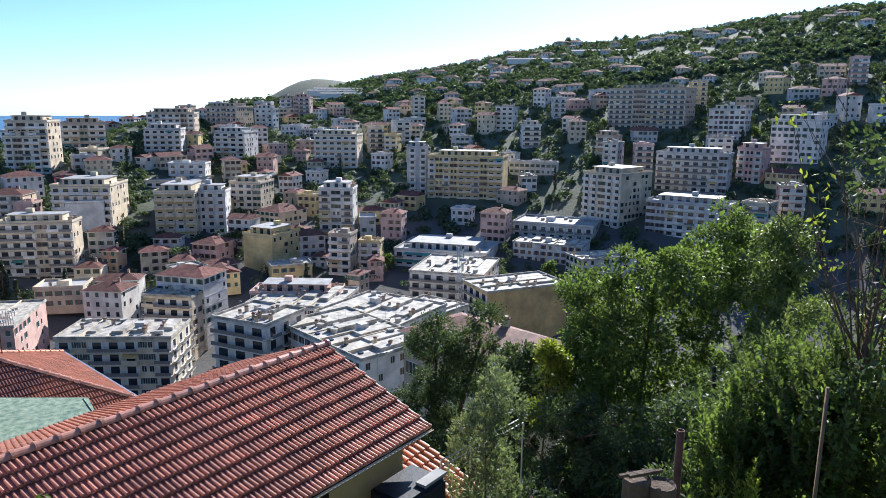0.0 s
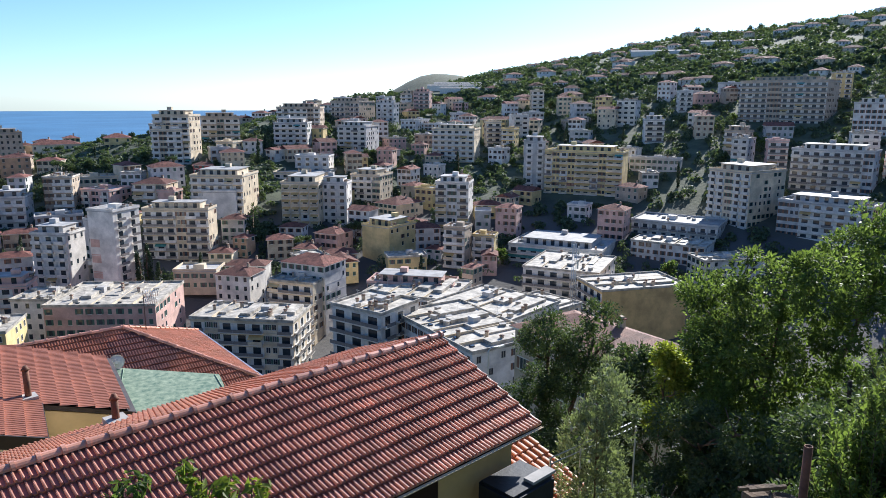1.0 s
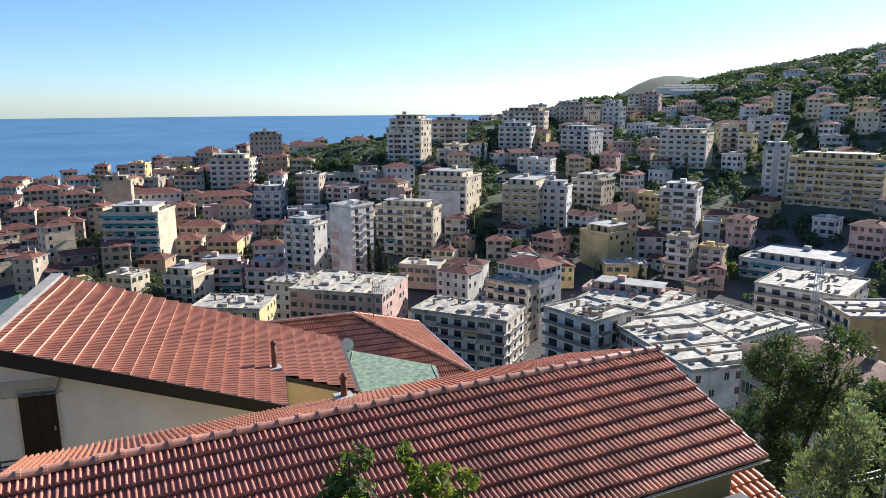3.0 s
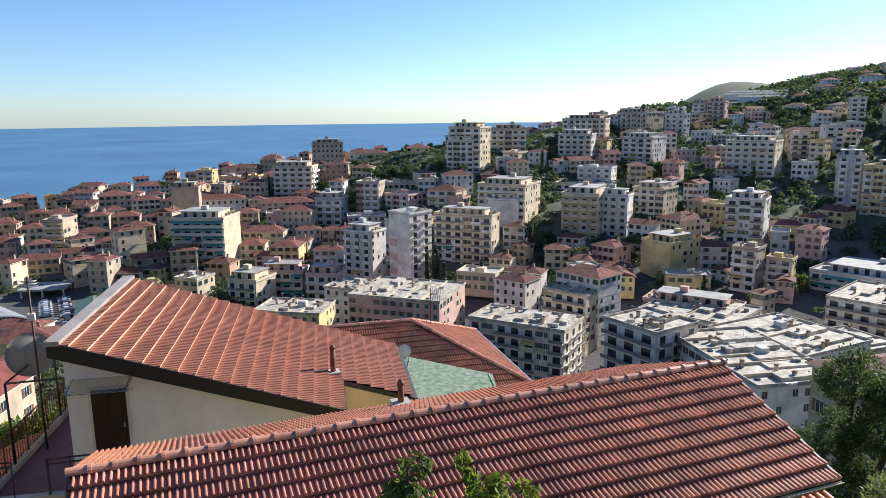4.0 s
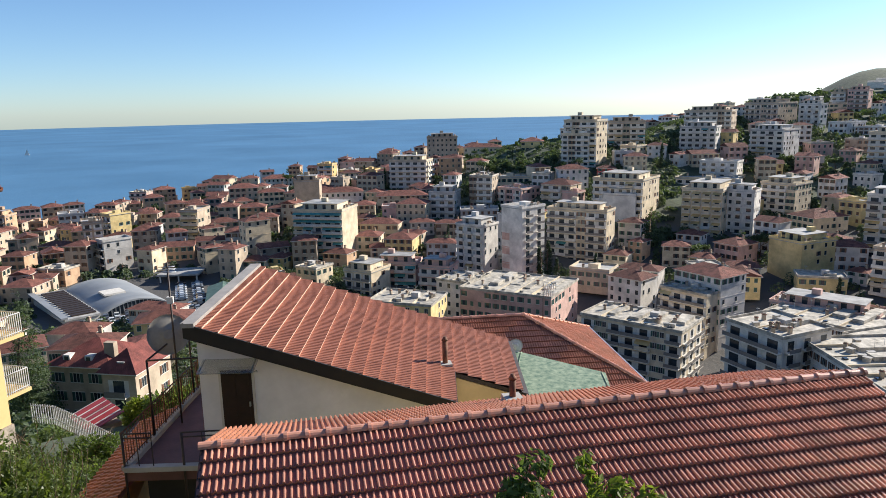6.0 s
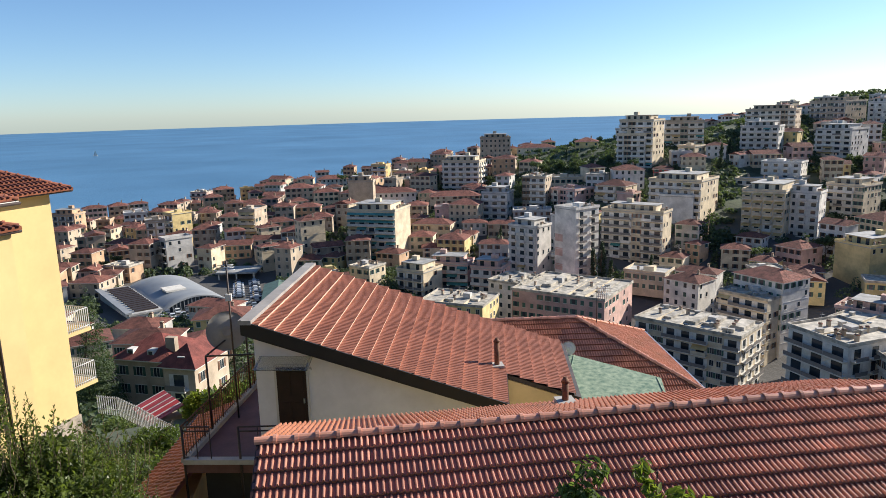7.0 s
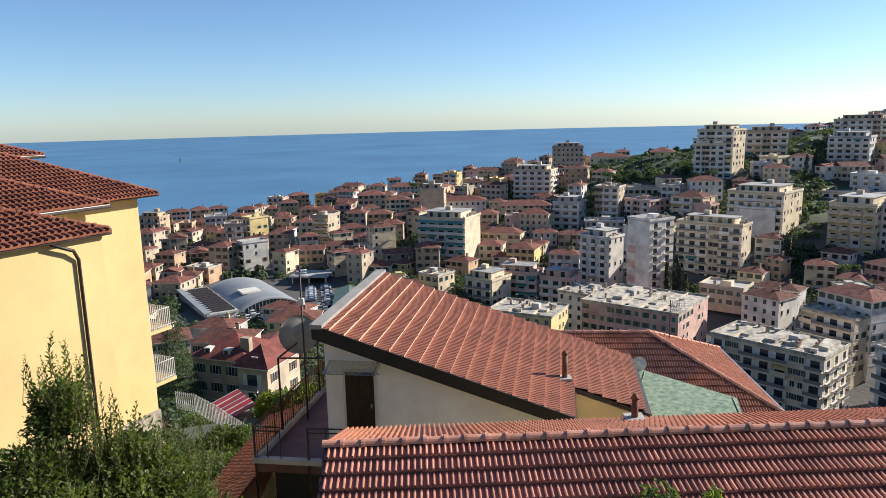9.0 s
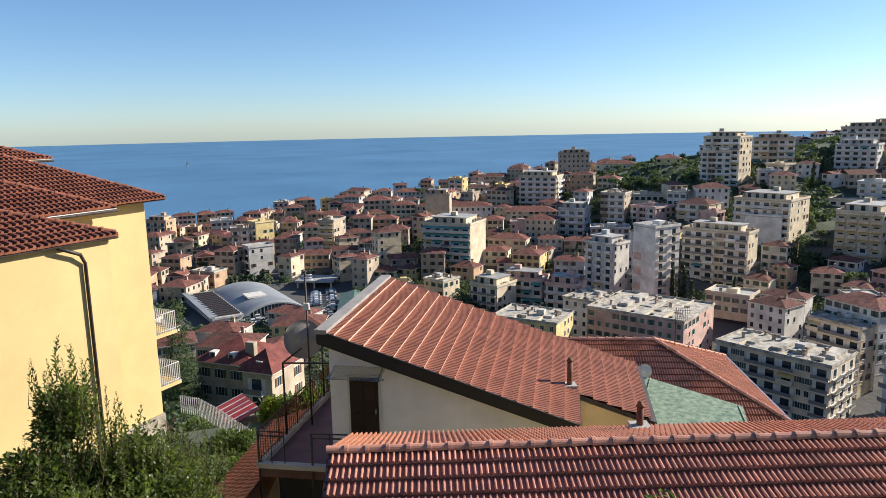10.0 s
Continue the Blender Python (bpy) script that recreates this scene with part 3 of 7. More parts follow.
building(-18.4, 315.2, 8.0, 11.2, -66.0, 8.3, 24.2, 5, "h", "cream", bal=-1, flat=0, seed=8)
building(-29.1, 419.0, 16.2, 12.0, 4.0, 16.0, 28.2, 4, "h", "cream", bal=-1, flat=0, seed=9)
building(-13.5, 411.8, 14.1, 10.0, 1.9, 17.1, 25.8, 3, "h", "cream", bal=-1, flat=0, seed=10)
building(-11.3, 495.8, 19.7, 12.0, 1.3, 19.6, 25.8, 2, "h", "white", bal=-1, flat=0, seed=11)
building(6.6, 370.8, 12.9, 7.4, -11.9, 15.7, 34.6, 6, "f", "tan", bal=-1, flat=0, seed=12, blank=True)
building(21.3, 385.2, 29.2, 12.0, -3.2, 16.8, 27.2, 3, "h", "white", bal=-1, flat=0, seed=13)
building(56.2, 373.6, 26.7, 12.0, -8.6, 17.5, 25.2, 3, "h", "cream", bal=-1, flat=0, seed=14)
building(56.2, 336.2, 14.3, 12.2, -25.4, 13.4, 25.5, 4, "h", "cream", bal=-1, flat=0, seed=15)
building(67.1, 406.5, 22.0, 14.6, -25.6, 22.8, 40.7, 6, "f", "cream", bal=1, flat=0, seed=16, sbal=1)
building(101.6, 481.3, 20.6, 14.0, -11.9, 30.4, 50.2, 6, "f", "tan", bal=-1, flat=0, seed=17)
building(128.8, 474.7, 25.7, 12.0, -15.2, 35.9, 43.5, 2, "h", "cream", bal=-1, flat=0, seed=18)
building(147.5, 425.1, 13.8, 12.0, -19.2, 42.2, 48.9, 2, "h", "yellow", bal=-1, flat=0, seed=19)
building(157.7, 365.7, 19.2, 13.6, -49.2, 37.2, 61.6, 8, "f", "cream", bal=1, flat=0, seed=20)
building(153.3, 364.6, 15.8, 10.1, -43.6, 37.2, 54.3, 6, "f", "cream", bal=1, flat=0, seed=21)
building(196.3, 394.8, 21.6, 14.0, -26.5, 46.2, 59.6, 4, "f", "tan", bal=3, flat=0, seed=22)
building(198.0, 360.7, 10.3, 9.0, -28.8, 41.6, 47.7, 2, "h", "white", bal=-1, flat=0, seed=23)
building(204.0, 346.8, 6.4, 8.7, -70.4, 36.9, 43.4, 2, "g", "white", bal=-1, flat=0, seed=24)
building(175.7, 342.0, 11.9, 9.0, -27.2, 35.4, 43.6, 3, "h", "cream", bal=-1, flat=0, seed=25)
building(159.0, 341.3, 9.3, 9.0, -25.0, 33.3, 38.0, 2, "h", "red", bal=-1, flat=0, seed=26)
building(114.3, 361.3, 17.8, 12.0, -17.6, 26.9, 33.3, 2, "f", "cream", bal=-1, flat=0, seed=27)
building(108.5, 332.0, 14.9, 14.3, -58.3, 22.2, 30.5, 3, "f", "pink", bal=3, flat=0, seed=28)
building(126.3, 320.9, 15.4, 12.3, -47.2, 23.4, 33.3, 3, "h", "cream", bal=3, flat=0, seed=29)
building(128.4, 310.6, 8.1, 7.0, -52.8, 21.9, 29.9, 3, "f", "pink", bal=-1, flat=0, seed=30, blank=True)
building(148.8, 297.8, 23.4, 20.9, -47.9, 18.1, 36.9, 6, "f", "cream", bal=1, flat=0, seed=31)
building(143.7, 291.1, 14.6, 9.6, -42.3, 17.8, 30.4, 4, "f", "white", bal=-1, flat=0, seed=32, blank=True)
white_tower = building(84.4, 253.5, 11.0, 12.1, -63.4, 5.0, 32.7, 9, "f", "white", bal=2, flat=0, seed=33, sbal=2, blank=True)
building(114.4, 268.7, 25.6, 9.6, -45.1, 6.1, 28.2, 7, "f", "cream", bal=2, flat=0, seed=34)
building(68.8, 263.1, 12.5, 10.6, -50.1, 5.0, 25.2, 7, "f", "grey", bal=1, flat=0, seed=35)
building(60.8, 290.9, 12.9, 8.0, -22.9, 7.5, 14.0, 2, "h", "white", bal=-1, flat=0, seed=36)
building(38.9, 325.5, 18.2, 10.9, -23.1, 11.0, 18.4, 2, "h", "cream", bal=-1, flat=0, seed=37)
building(44.0, 297.1, 12.2, 11.8, -24.3, 7.1, 16.0, 3, "h", "yellow", bal=-1, flat=0, seed=38)
building(34.1, 298.6, 7.7, 9.0, -6.6, 7.4, 12.3, 2, "h", "cream", bal=-1, flat=0, seed=39)
building(72.7, 340.0, 12.9, 12.2, -27.9, 16.6, 29.5, 4, "f", "grey", bal=1, flat=0, seed=40)
building(85.3, 321.8, 17.6, 12.0, -14.9, 14.6, 22.4, 3, "f", "grey", bal=-1, flat=0, seed=41)
building(5.3, 265.9, 9.8, 9.8, -41.3, -7.0, 12.2, 6, "f", "cream", bal=-1, flat=1, seed=42)
building(24.5, 256.6, 12.0, 12.5, -40.8, -7.0, 12.0, 6, "f", "cream", bal=0, flat=0, seed=43)
building(37.5, 265.5, 16.5, 9.8, -24.5, -7.0, 12.0, 6, "f", "pink", bal=4, flat=0, seed=44)
building(51.2, 254.1, 11.9, 10.0, -32.3, -7.0, 12.0, 6, "f", "pink", bal=1, flat=0, seed=45)
building(55.3, 231.7, 13.3, 14.0, -44.0, -7.0, 12.0, 6, "f", "white", bal=-1, flat=1, seed=46)
building(32.3, 210.6, 20.7, 15.3, -30.7, -7.0, 12.0, 6, "f", "yellow", bal=-1, flat=1, seed=47)
building(71.2, 217.3, 31.4, 26.1, -40.7, -7.0, 12.0, 6, "f", "pink", bal=-1, flat=1, seed=48)
building(91.1, 171.5, 28.7, 14.8, -51.3, -7.0, 12.3, 6, "f", "cream", bal=0, flat=1, seed=49, sbal=2)
building(121.5, 194.5, 16.1, 12.6, -63.0, -7.0, 12.5, 6, "f", "cream", bal=0, flat=1, seed=50)
building(128.4, 197.1, 17.5, 12.6, -69.0, 5.0, 17.3, 4, "h", "white", bal=-1, flat=0, seed=51)
building(111.2, 215.8, 12.6, 10.6, -57.9, 5.0, 12.8, 4, "h", "white", bal=-1, flat=0, seed=52)
building(167.3, 240.5, 10.9, 12.0, -70.1, 6.3, 16.4, 3, "h", "pink", bal=-1, flat=0, seed=53)
building(147.0, 249.4, 10.3, 9.0, -30.5, 6.6, 15.1, 3, "h", "cream", bal=-1, flat=0, seed=54)
building(135.5, 258.1, 6.1, 7.0, -57.9, 7.4, 15.9, 3, "h", "orange", bal=-1, flat=0, seed=55)
building(182.7, 222.9, 14.5, 17.1, -79.4, 5.0, 19.6, 5, "f", "yellow", bal=-1, flat=0, seed=56, blank=True)
building(215.3, 254.9, 14.7, 18.1, -85.0, 14.2, 22.6, 3, "h", "cream", bal=-1, flat=0, seed=57)
building(186.1, 265.3, 12.8, 9.1, -51.0, 14.4, 33.0, 6, "f", "white", bal=1, flat=0, seed=58)
building(216.9, 277.6, 15.6, 15.5, -63.6, 19.0, 33.7, 5, "f", "cream", bal=3, flat=0, seed=59)
building(177.6, 275.5, 16.9, 24.0, -48.7, 14.2, 33.7, 6, "f", "cream", bal=5, flat=0, seed=60)
building(205.9, 320.0, 29.0, 21.9, -44.6, 26.8, 32.8, 2, "f", "cream", bal=3, flat=0, seed=61)
building(217.2, 328.5, 18.7, 11.1, -49.6, 31.2, 39.8, 3, "f", "white", bal=1, flat=0, seed=62)
building(220.4, 222.4, 14.8, 11.8, -55.9, 10.3, 34.3, 8, "f", "white", bal=2, flat=0, seed=63)
building(230.3, 214.1, 6.9, 11.0, -47.1, 11.0, 21.1, 3, "f", "grey", bal=-1, flat=0, seed=64)
building(233.6, 201.6, 9.4, 9.1, -64.8, 10.0, 24.2, 5, "h", "pink", bal=-1, flat=0, seed=65)
building(308.8, 310.1, 26.0, 18.0, -58.3, 33.7, 52.6, 6, "f", "cream", bal=3, flat=0, seed=66)
building(264.5, 350.9, 18.8, 18.7, -62.6, 37.1, 54.2, 6, "f", "grey", bal=3, flat=0, seed=67)
building(261.0, 409.0, 28.2, 17.5, -44.0, 49.4, 64.7, 5, "f", "tan", bal=3, flat=0, seed=68)
building(231.2, 371.6, 19.7, 16.0, -43.0, 41.5, 56.2, 5, "f", "grey", bal=1, flat=0, seed=69)
building(324.2, 436.1, 24.2, 24.0, -67.1, 54.9, 68.5, 4, "f", "tan", bal=2, flat=0, seed=70)
building(251.0, 312.2, 9.6, 10.6, -59.2, 29.5, 34.3, 2, "h", "white", bal=-1, flat=0, seed=71)
building(273.4, 292.2, 9.2, 8.9, -73.4, 27.2, 33.8, 2, "f", "white", bal=-1, flat=0, seed=72)
building(313.8, 279.5, 9.4, 9.0, -78.6, 32.4, 41.8, 3, "f", "white", bal=-1, flat=0, seed=73)
building(348.2, 392.8, 10.1, 24.0, -71.4, 49.0, 55.6, 2, "f", "white", bal=-1, flat=0, seed=74)
building(360.1, 383.4, 19.1, 16.8, -54.1, 47.8, 52.5, 2, "f", "white", bal=-1, flat=0, seed=75)
building(301.2, 208.7, 39.0, 15.5, -68.1, 23.7, 44.8, 7, "f", "yellow", bal=5, flat=0, seed=76, sblank=True)
building(291.3, 234.4, 11.1, 12.0, -51.2, 24.5, 48.8, 8, "f", "grey", bal=1, flat=0, seed=77)
building(342.1, 193.0, 26.2, 7.5, -70.4, 33.5, 39.9, 2, "f", "grey", bal=-1, flat=0, seed=78)
building(310.5, 130.5, 21.0, 24.0, -102.5, 16.7, 40.2, 8, "f", "cream", bal=3, flat=0, seed=79)
building(351.9, 108.8, 33.8, 12.3, -85.2, 29.5, 48.0, 6, "f", "grey", bal=0, flat=0, seed=80)
building(308.7, 95.2, 34.6, 16.5, -87.6, 14.8, 29.7, 5, "f", "grey", bal=1, flat=0, seed=81)
building(428.1, 113.9, 19.4, 18.7, -86.1, 51.8, 68.7, 6, "f", "white", bal=-1, flat=0, seed=82)
building(447.8, 168.0, 48.5, 24.0, -86.9, 56.3, 81.1, 8, "f", "tan", bal=2, flat=0, seed=83)
building(368.3, 85.3, 11.9, 10.7, -97.5, 34.4, 50.4, 5, "f", "pink", bal=1, flat=0, seed=84)
building(394.5, 70.9, 22.9, 15.0, -93.2, 43.0, 64.0, 7, "f", "white", bal=-1, flat=0, seed=85)
building(112.0, 109.2, 33.5, 19.2, -101.4, -7.0, 18.8, 9, "f", "white", bal=-1, flat=1, seed=86)
building(103.3, 131.6, 15.4, 14.6, -78.5, -7.0, 21.1, 9, "f", "white", bal=2, flat=1, seed=87, sbal=2)
building(140.6, 126.0, 26.7, 25.1, -84.3, -7.0, 14.7, 7, "f", "white", bal=-1, flat=1, seed=88)
building(158.2, 122.7, 16.6, 14.8, -92.6, -7.0, 12.0, 6, "f", "cream", bal=0, flat=1, seed=89, sbal=2)
building(143.3, 160.3, 27.1, 23.9, -64.1, -7.0, 12.0, 6, "f", "grey", bal=-1, flat=1, seed=90)
building(147.1, 167.5, 27.9, 10.5, -54.6, -7.0, 12.0, 6, "f", "pink", bal=-1, flat=0, seed=91)
building(67.6, 44.8, 16.1, 10.3, -98.5, 25.8, 43.0, 2, "h", "tan", bal=-1, flat=2, seed=92)
building(262.3, 166.2, 11.4, 10.4, -73.4, 11.1, 24.5, 4, "h", "pink", bal=-1, flat=0, seed=93)
building(284.3, 147.0, 36.0, 21.4, -75.5, 12.3, 18.9, 2, "f", "grey", bal=0, flat=0, seed=94)
building(261.2, 137.5, 29.2, 16.1, -76.7, 6.1, 14.1, 3, "f", "white", bal=-1, flat=1, seed=95)
building(234.5, 172.5, 38.4, 25.9, -68.9, -7.0, 12.0, 6, "f", "grey", bal=4, flat=0, seed=96, sblank=True)
building(207.3, 148.6, 26.9, 28.6, -68.7, -7.0, 12.0, 6, "f", "white", bal=0, flat=1, seed=97)
building(198.5, 118.0, 17.9, 30.1, -119.0, -7.0, 12.0, 6, "f", "ochre", bal=2, flat=1, seed=98, sblank=True)
building(252.2, 111.0, 12.6, 24.0, -124.7, 5.0, 13.2, 3, "f", "white", bal=-1, flat=1, seed=99)
building(208.3, 192.1, 8.8, 7.0, -60.0, 5.0, 16.0, 4, "f", "yellow", bal=1, flat=0, seed=100)
building(200.4, 182.4, 5.7, 8.0, -47.7, 5.0, 11.2, 2, "g", "pink", bal=-1, flat=0, seed=101)
building(195.6, 208.0, 7.1, 7.0, -63.7, 5.2, 10.2, 2, "h", "white", bal=-1, flat=0, seed=102)
building(177.9, 170.2, 4.5, 7.0, -76.3, 5.0, 11.9, 2, "h", "tan", bal=-1, flat=0, seed=103)
for lo, hi in ((0.35, 0.45), (0.54, 0.65), (0.76, 0.85)):  # faded pink panels on the blank gable
    part("panel", cubes((-5.2, -6.08, 27.7 * (1 - hi), -1.2, -5.9, 27.7 * (1 - lo))), WALLS["pink"], white_tower)


# ---- the near houses ----
def tile_mesh(name, width, length, rolls, material, lift=0.042, roll=0.055, edge=None, head=None, groove=None, crest=((0.44, 0.0), (0.5, 0.92), (0.68, 1.0), (0.86, 0.92), (0.92, 0.0))):
    """One clay tile lying along -y (down the slope), top edge at the origin: raised strips, thick lower edge; head,
    groove and edge can take painted light or shade.
    """
    xs, hs = [], []
    for r in range(rolls):
        for ph, h in ((0.0, 0.0),) + crest:
            xs.append(width * (r + ph) / rolls)
            hs.append(h)
    xs.append(width)
    hs.append(0.0)
    v, f, slots = [], [], []
    for x, h in zip(xs, hs):
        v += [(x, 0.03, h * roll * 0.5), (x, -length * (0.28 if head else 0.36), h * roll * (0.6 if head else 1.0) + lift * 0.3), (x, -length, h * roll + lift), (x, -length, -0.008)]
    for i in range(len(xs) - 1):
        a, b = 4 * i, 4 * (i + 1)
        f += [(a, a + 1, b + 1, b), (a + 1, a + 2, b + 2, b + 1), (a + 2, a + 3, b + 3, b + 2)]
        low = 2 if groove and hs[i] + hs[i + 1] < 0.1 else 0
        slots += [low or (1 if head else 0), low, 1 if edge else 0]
    me = bpy.data.meshes.new(name)
    me.from_pydata(v, [], f)
    me.materials.append(material)
    if edge or head:
        me.materials.append(edge or head)
        if groove:
            me.materials.append(groove)
        for p, s in zip(me.polygons, slots):
            p.material_index = s
    return me


def tile_field(parent, m, w, run, tile, cw, cl, material, inside=lambda x, s: True, keep=300, near=lambda x, s: x + s, jitter=0.004):
    """Tiles on a slope: m puts x along the eave and -y down the slope. The nearest are pieces of their own."""
    rnd = random.Random(5)
    spots = []
    for j in range(int(round(run / cl))):
        for i in range(int(round(w / cw))):
            if inside((i + 0.5) * cw, (j + 0.5) * cl):
                spots.append((near((i + 0.5) * cw, (j + 0.5) * cl), i, j))
    spots.sort()
    v, f = [], []
    src_v = [Vector(p.co) for p in tile.vertices]
    src_f = [tuple(p.vertices) for p in tile.polygons]
    for n, (_, i, j) in enumerate(spots):
        q = m @ pose(i * cw + rnd.uniform(-jitter, jitter), -j * cl + rnd.uniform(-jitter, jitter), rnd.uniform(0, jitter), rnd.uniform(-0.6, 0.6), rnd.uniform(-0.5, 0.5), rnd.uniform(-0.5, 0.5))
        if n < keep:
            placed("tile", tile, parent, "", q)
        else:
            k = len(v)
            v += [q @ p for p in src_v]
            f += [tuple(a + k for a in g) for g in src_f]
    if v:
        me = bpy.data.meshes.new("tile_field")
        me.from_pydata(v, [], f)
        me.materials.append(material)
        if len(tile.materials) > 1:
            for one in list(tile.materials)[1:]:
                me.materials.append(one)
            src = [p.material_index for p in tile.polygons]
            for i, p in enumerate(me.polygons):
                p.material_index = src[i % len(src)]
        tagged(placed("tile_field", me, parent), kind="stuff")


def ridge_tiles(parent, pts, cl=0.36, radius=0.095, material=M_TILE):
    """Half-round caps, each lapping the next."""
    bm = bmesh.new()
    n = 7
    rings = []
    for y, r in ((0, radius), (cl * 0.86, radius * 0.9), (cl * 0.87, radius * 1.22), (cl * 1.04, radius * 1.2)):
        rings.append([bm.verts.new((r * math.cos(math.pi * k / n), y, r * math.sin(math.pi * k / n) - 0.02)) for k in range(n + 1)])
    for a, b in zip(rings, rings[1:]):
        for k in range(n):
            bm.faces.new((a[k], a[k + 1], b[k + 1], b[k]))
    bm.faces.new(rings[-1])
    bm.faces.new(list(reversed(rings[0])))
    me = bpy.data.meshes.new("ridge_tile")
    bm.to_mesh(me)
    bm.free()
    me.materials.append(material)
    rnd = random.Random(3)
    for a, b in zip(pts, pts[1:]):
        a, b = Vector(a), Vector(b)
        way = b - a
        n = max(1, int(round(way.length / cl)))
        q = way.to_track_quat("Y", "Z").to_matrix().to_4x4()
        for i in range(n):
            placed("ridge_tile", me, parent, "", Matrix.Translation(a + way * (i / n)) @ q @ pose(rnd.uniform(-0.006, 0.006), 0, rnd.uniform(-0.004, 0.008), rnd.uniform(-1, 1), 0, rnd.uniform(-1.2, 1.2)))


def near_house():
    """The house straight below: a low gable roof of red tiles, its ridge along x."""
    ob = thing("house", pose(0, 0, 0), "ochre house with a low gabled roof of weathered red tiles", "house")
    x0, x1, yr, zr, run, pitch = -1.91, 10.87, 11.5, 64.6, 3.32, 20.6
    w = x1 - x0
    # pale strips, dark pans and heads paint sheen and shade into the tile
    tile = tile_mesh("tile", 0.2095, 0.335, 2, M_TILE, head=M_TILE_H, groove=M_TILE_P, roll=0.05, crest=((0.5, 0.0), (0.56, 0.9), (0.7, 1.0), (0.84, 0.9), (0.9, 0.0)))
    down = math.cos(radians(pitch)) * run
    drop = math.sin(radians(pitch)) * run
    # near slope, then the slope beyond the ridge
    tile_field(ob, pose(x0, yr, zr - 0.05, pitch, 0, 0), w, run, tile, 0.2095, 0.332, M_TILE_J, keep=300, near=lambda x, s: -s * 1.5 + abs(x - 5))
    # orange tile beyond the ridge, the sunlit slope's tone put into its colour
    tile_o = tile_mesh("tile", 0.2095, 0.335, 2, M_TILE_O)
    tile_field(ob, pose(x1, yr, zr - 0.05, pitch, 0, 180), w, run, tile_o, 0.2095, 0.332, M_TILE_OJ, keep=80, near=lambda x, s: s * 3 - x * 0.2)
    ridge_tiles(ob, [(x0 - 0.05, yr, zr - 0.02), (x1 + 0.05, yr, zr - 0.02)])
    bm = bmesh.new()  # deck below the tiles
    for s in (-1, 1):
        a, b = [(x0 + 0.05, yr, zr - 0.09), (x1 - 0.05, yr, zr - 0.09)], [(x1 - 0.05, yr + s * (down - 0.04), zr - 0.09 - drop), (x0 + 0.05, yr + s * (down - 0.04), zr - 0.09 - drop)]
        poly(bm, a + b)
        poly(bm, [(p[0], p[1], p[2] - 0.1) for p in reversed(a + b)])
    part("roof_deck", bm, M_WOODD, ob)
    for x in (x0 - 0.02, x1 - 0.03):
        for s in (-1, 1):
            bm = bmesh.new()
            q = [(x, yr, zr - 0.02), (x, yr + s * down, zr - drop - 0.02), (x, yr + s * down, zr - drop - 0.2), (x, yr, zr - 0.2)]
            poly(bm, q)
            poly(bm, [(p[0] + 0.05, p[1], p[2]) for p in reversed(q)])
            poly(bm, [q[0], q[1], (q[1][0] + 0.05, q[1][1], q[1][2]), (q[0][0] + 0.05, q[0][1], q[0][2])])
            bmesh.ops.remove_doubles(bm, verts=bm.verts, dist=0.001)
            part("verge_board", bm, M_WOODD, ob)
    ye = yr - down
    part("gutter", gutter(x0, x1, ye - 0.05, zr - drop - 0.07), WALLS["cream"], ob, "thin cream gutter")
    wall = WALLS["ochre"]
    z0 = 57.5
    bm = bmesh.new()
    yi, yo = yr - down + 0.45, yr + down - 0.45
    zt = zr - drop + 0.06
    box(bm, x0 + 0.15, yi, z0, x1 - 0.4, yo, zt)
    for x in (x0 + 0.15, x1 - 0.4):
        poly(bm, [(x, yi, zt), (x, yo, zt), (x, yr, zr - 0.25)] if x < 3 else [(x, yo, zt), (x, yi, zt), (x, yr, zr - 0.25)])
    part("wall", bm, wall, ob)
    bm = bmesh.new()  # beam and openings under the eave
    box(bm, x0 + 0.15, yi - 0.06, zt - 0.25, x1 - 0.42, yi, zt - 0.02)
    part("beam", bm, M_WOODD, ob, "dark timber beam below the eave")
    for x in (7.2, 4.6, 2.0):
        part("window", cubes((x, yi - 0.03, zt - 2.0, x + 1.1, yi + 0.02, zt - 0.35)), M_WOODD, ob)


def gutter(x0, x1, y, z, r=0.035):
    bm = bmesh.new()
    prev = None
    for x in (x0, x1):
        ring = [bm.verts.new((x, y + r * math.cos(a), z + r * math.sin(a))) for a in (math.pi + math.pi * k / 6 for k in range(7))]
        ring += [bm.verts.new((x, y + (r - 0.012) * math.cos(a), z + (r - 0.012) * math.sin(a))) for a in (2 * math.pi - math.pi * k / 6 for k in range(7))]
        if prev:
            for k in range(14):
                bm.faces.new((prev[k], prev[(k + 1) % 14], ring[(k + 1) % 14], ring[k]))
        prev = ring
    return bm


near_house()


ML = pose(-3.3, 19.5, 64.35, 0, 0, -11.33)  # verge corner of the single-pitch house; x down the slope


# sun catching the tile ends, put into a paler colour
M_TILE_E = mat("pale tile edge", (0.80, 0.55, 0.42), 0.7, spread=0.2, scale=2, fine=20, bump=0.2)


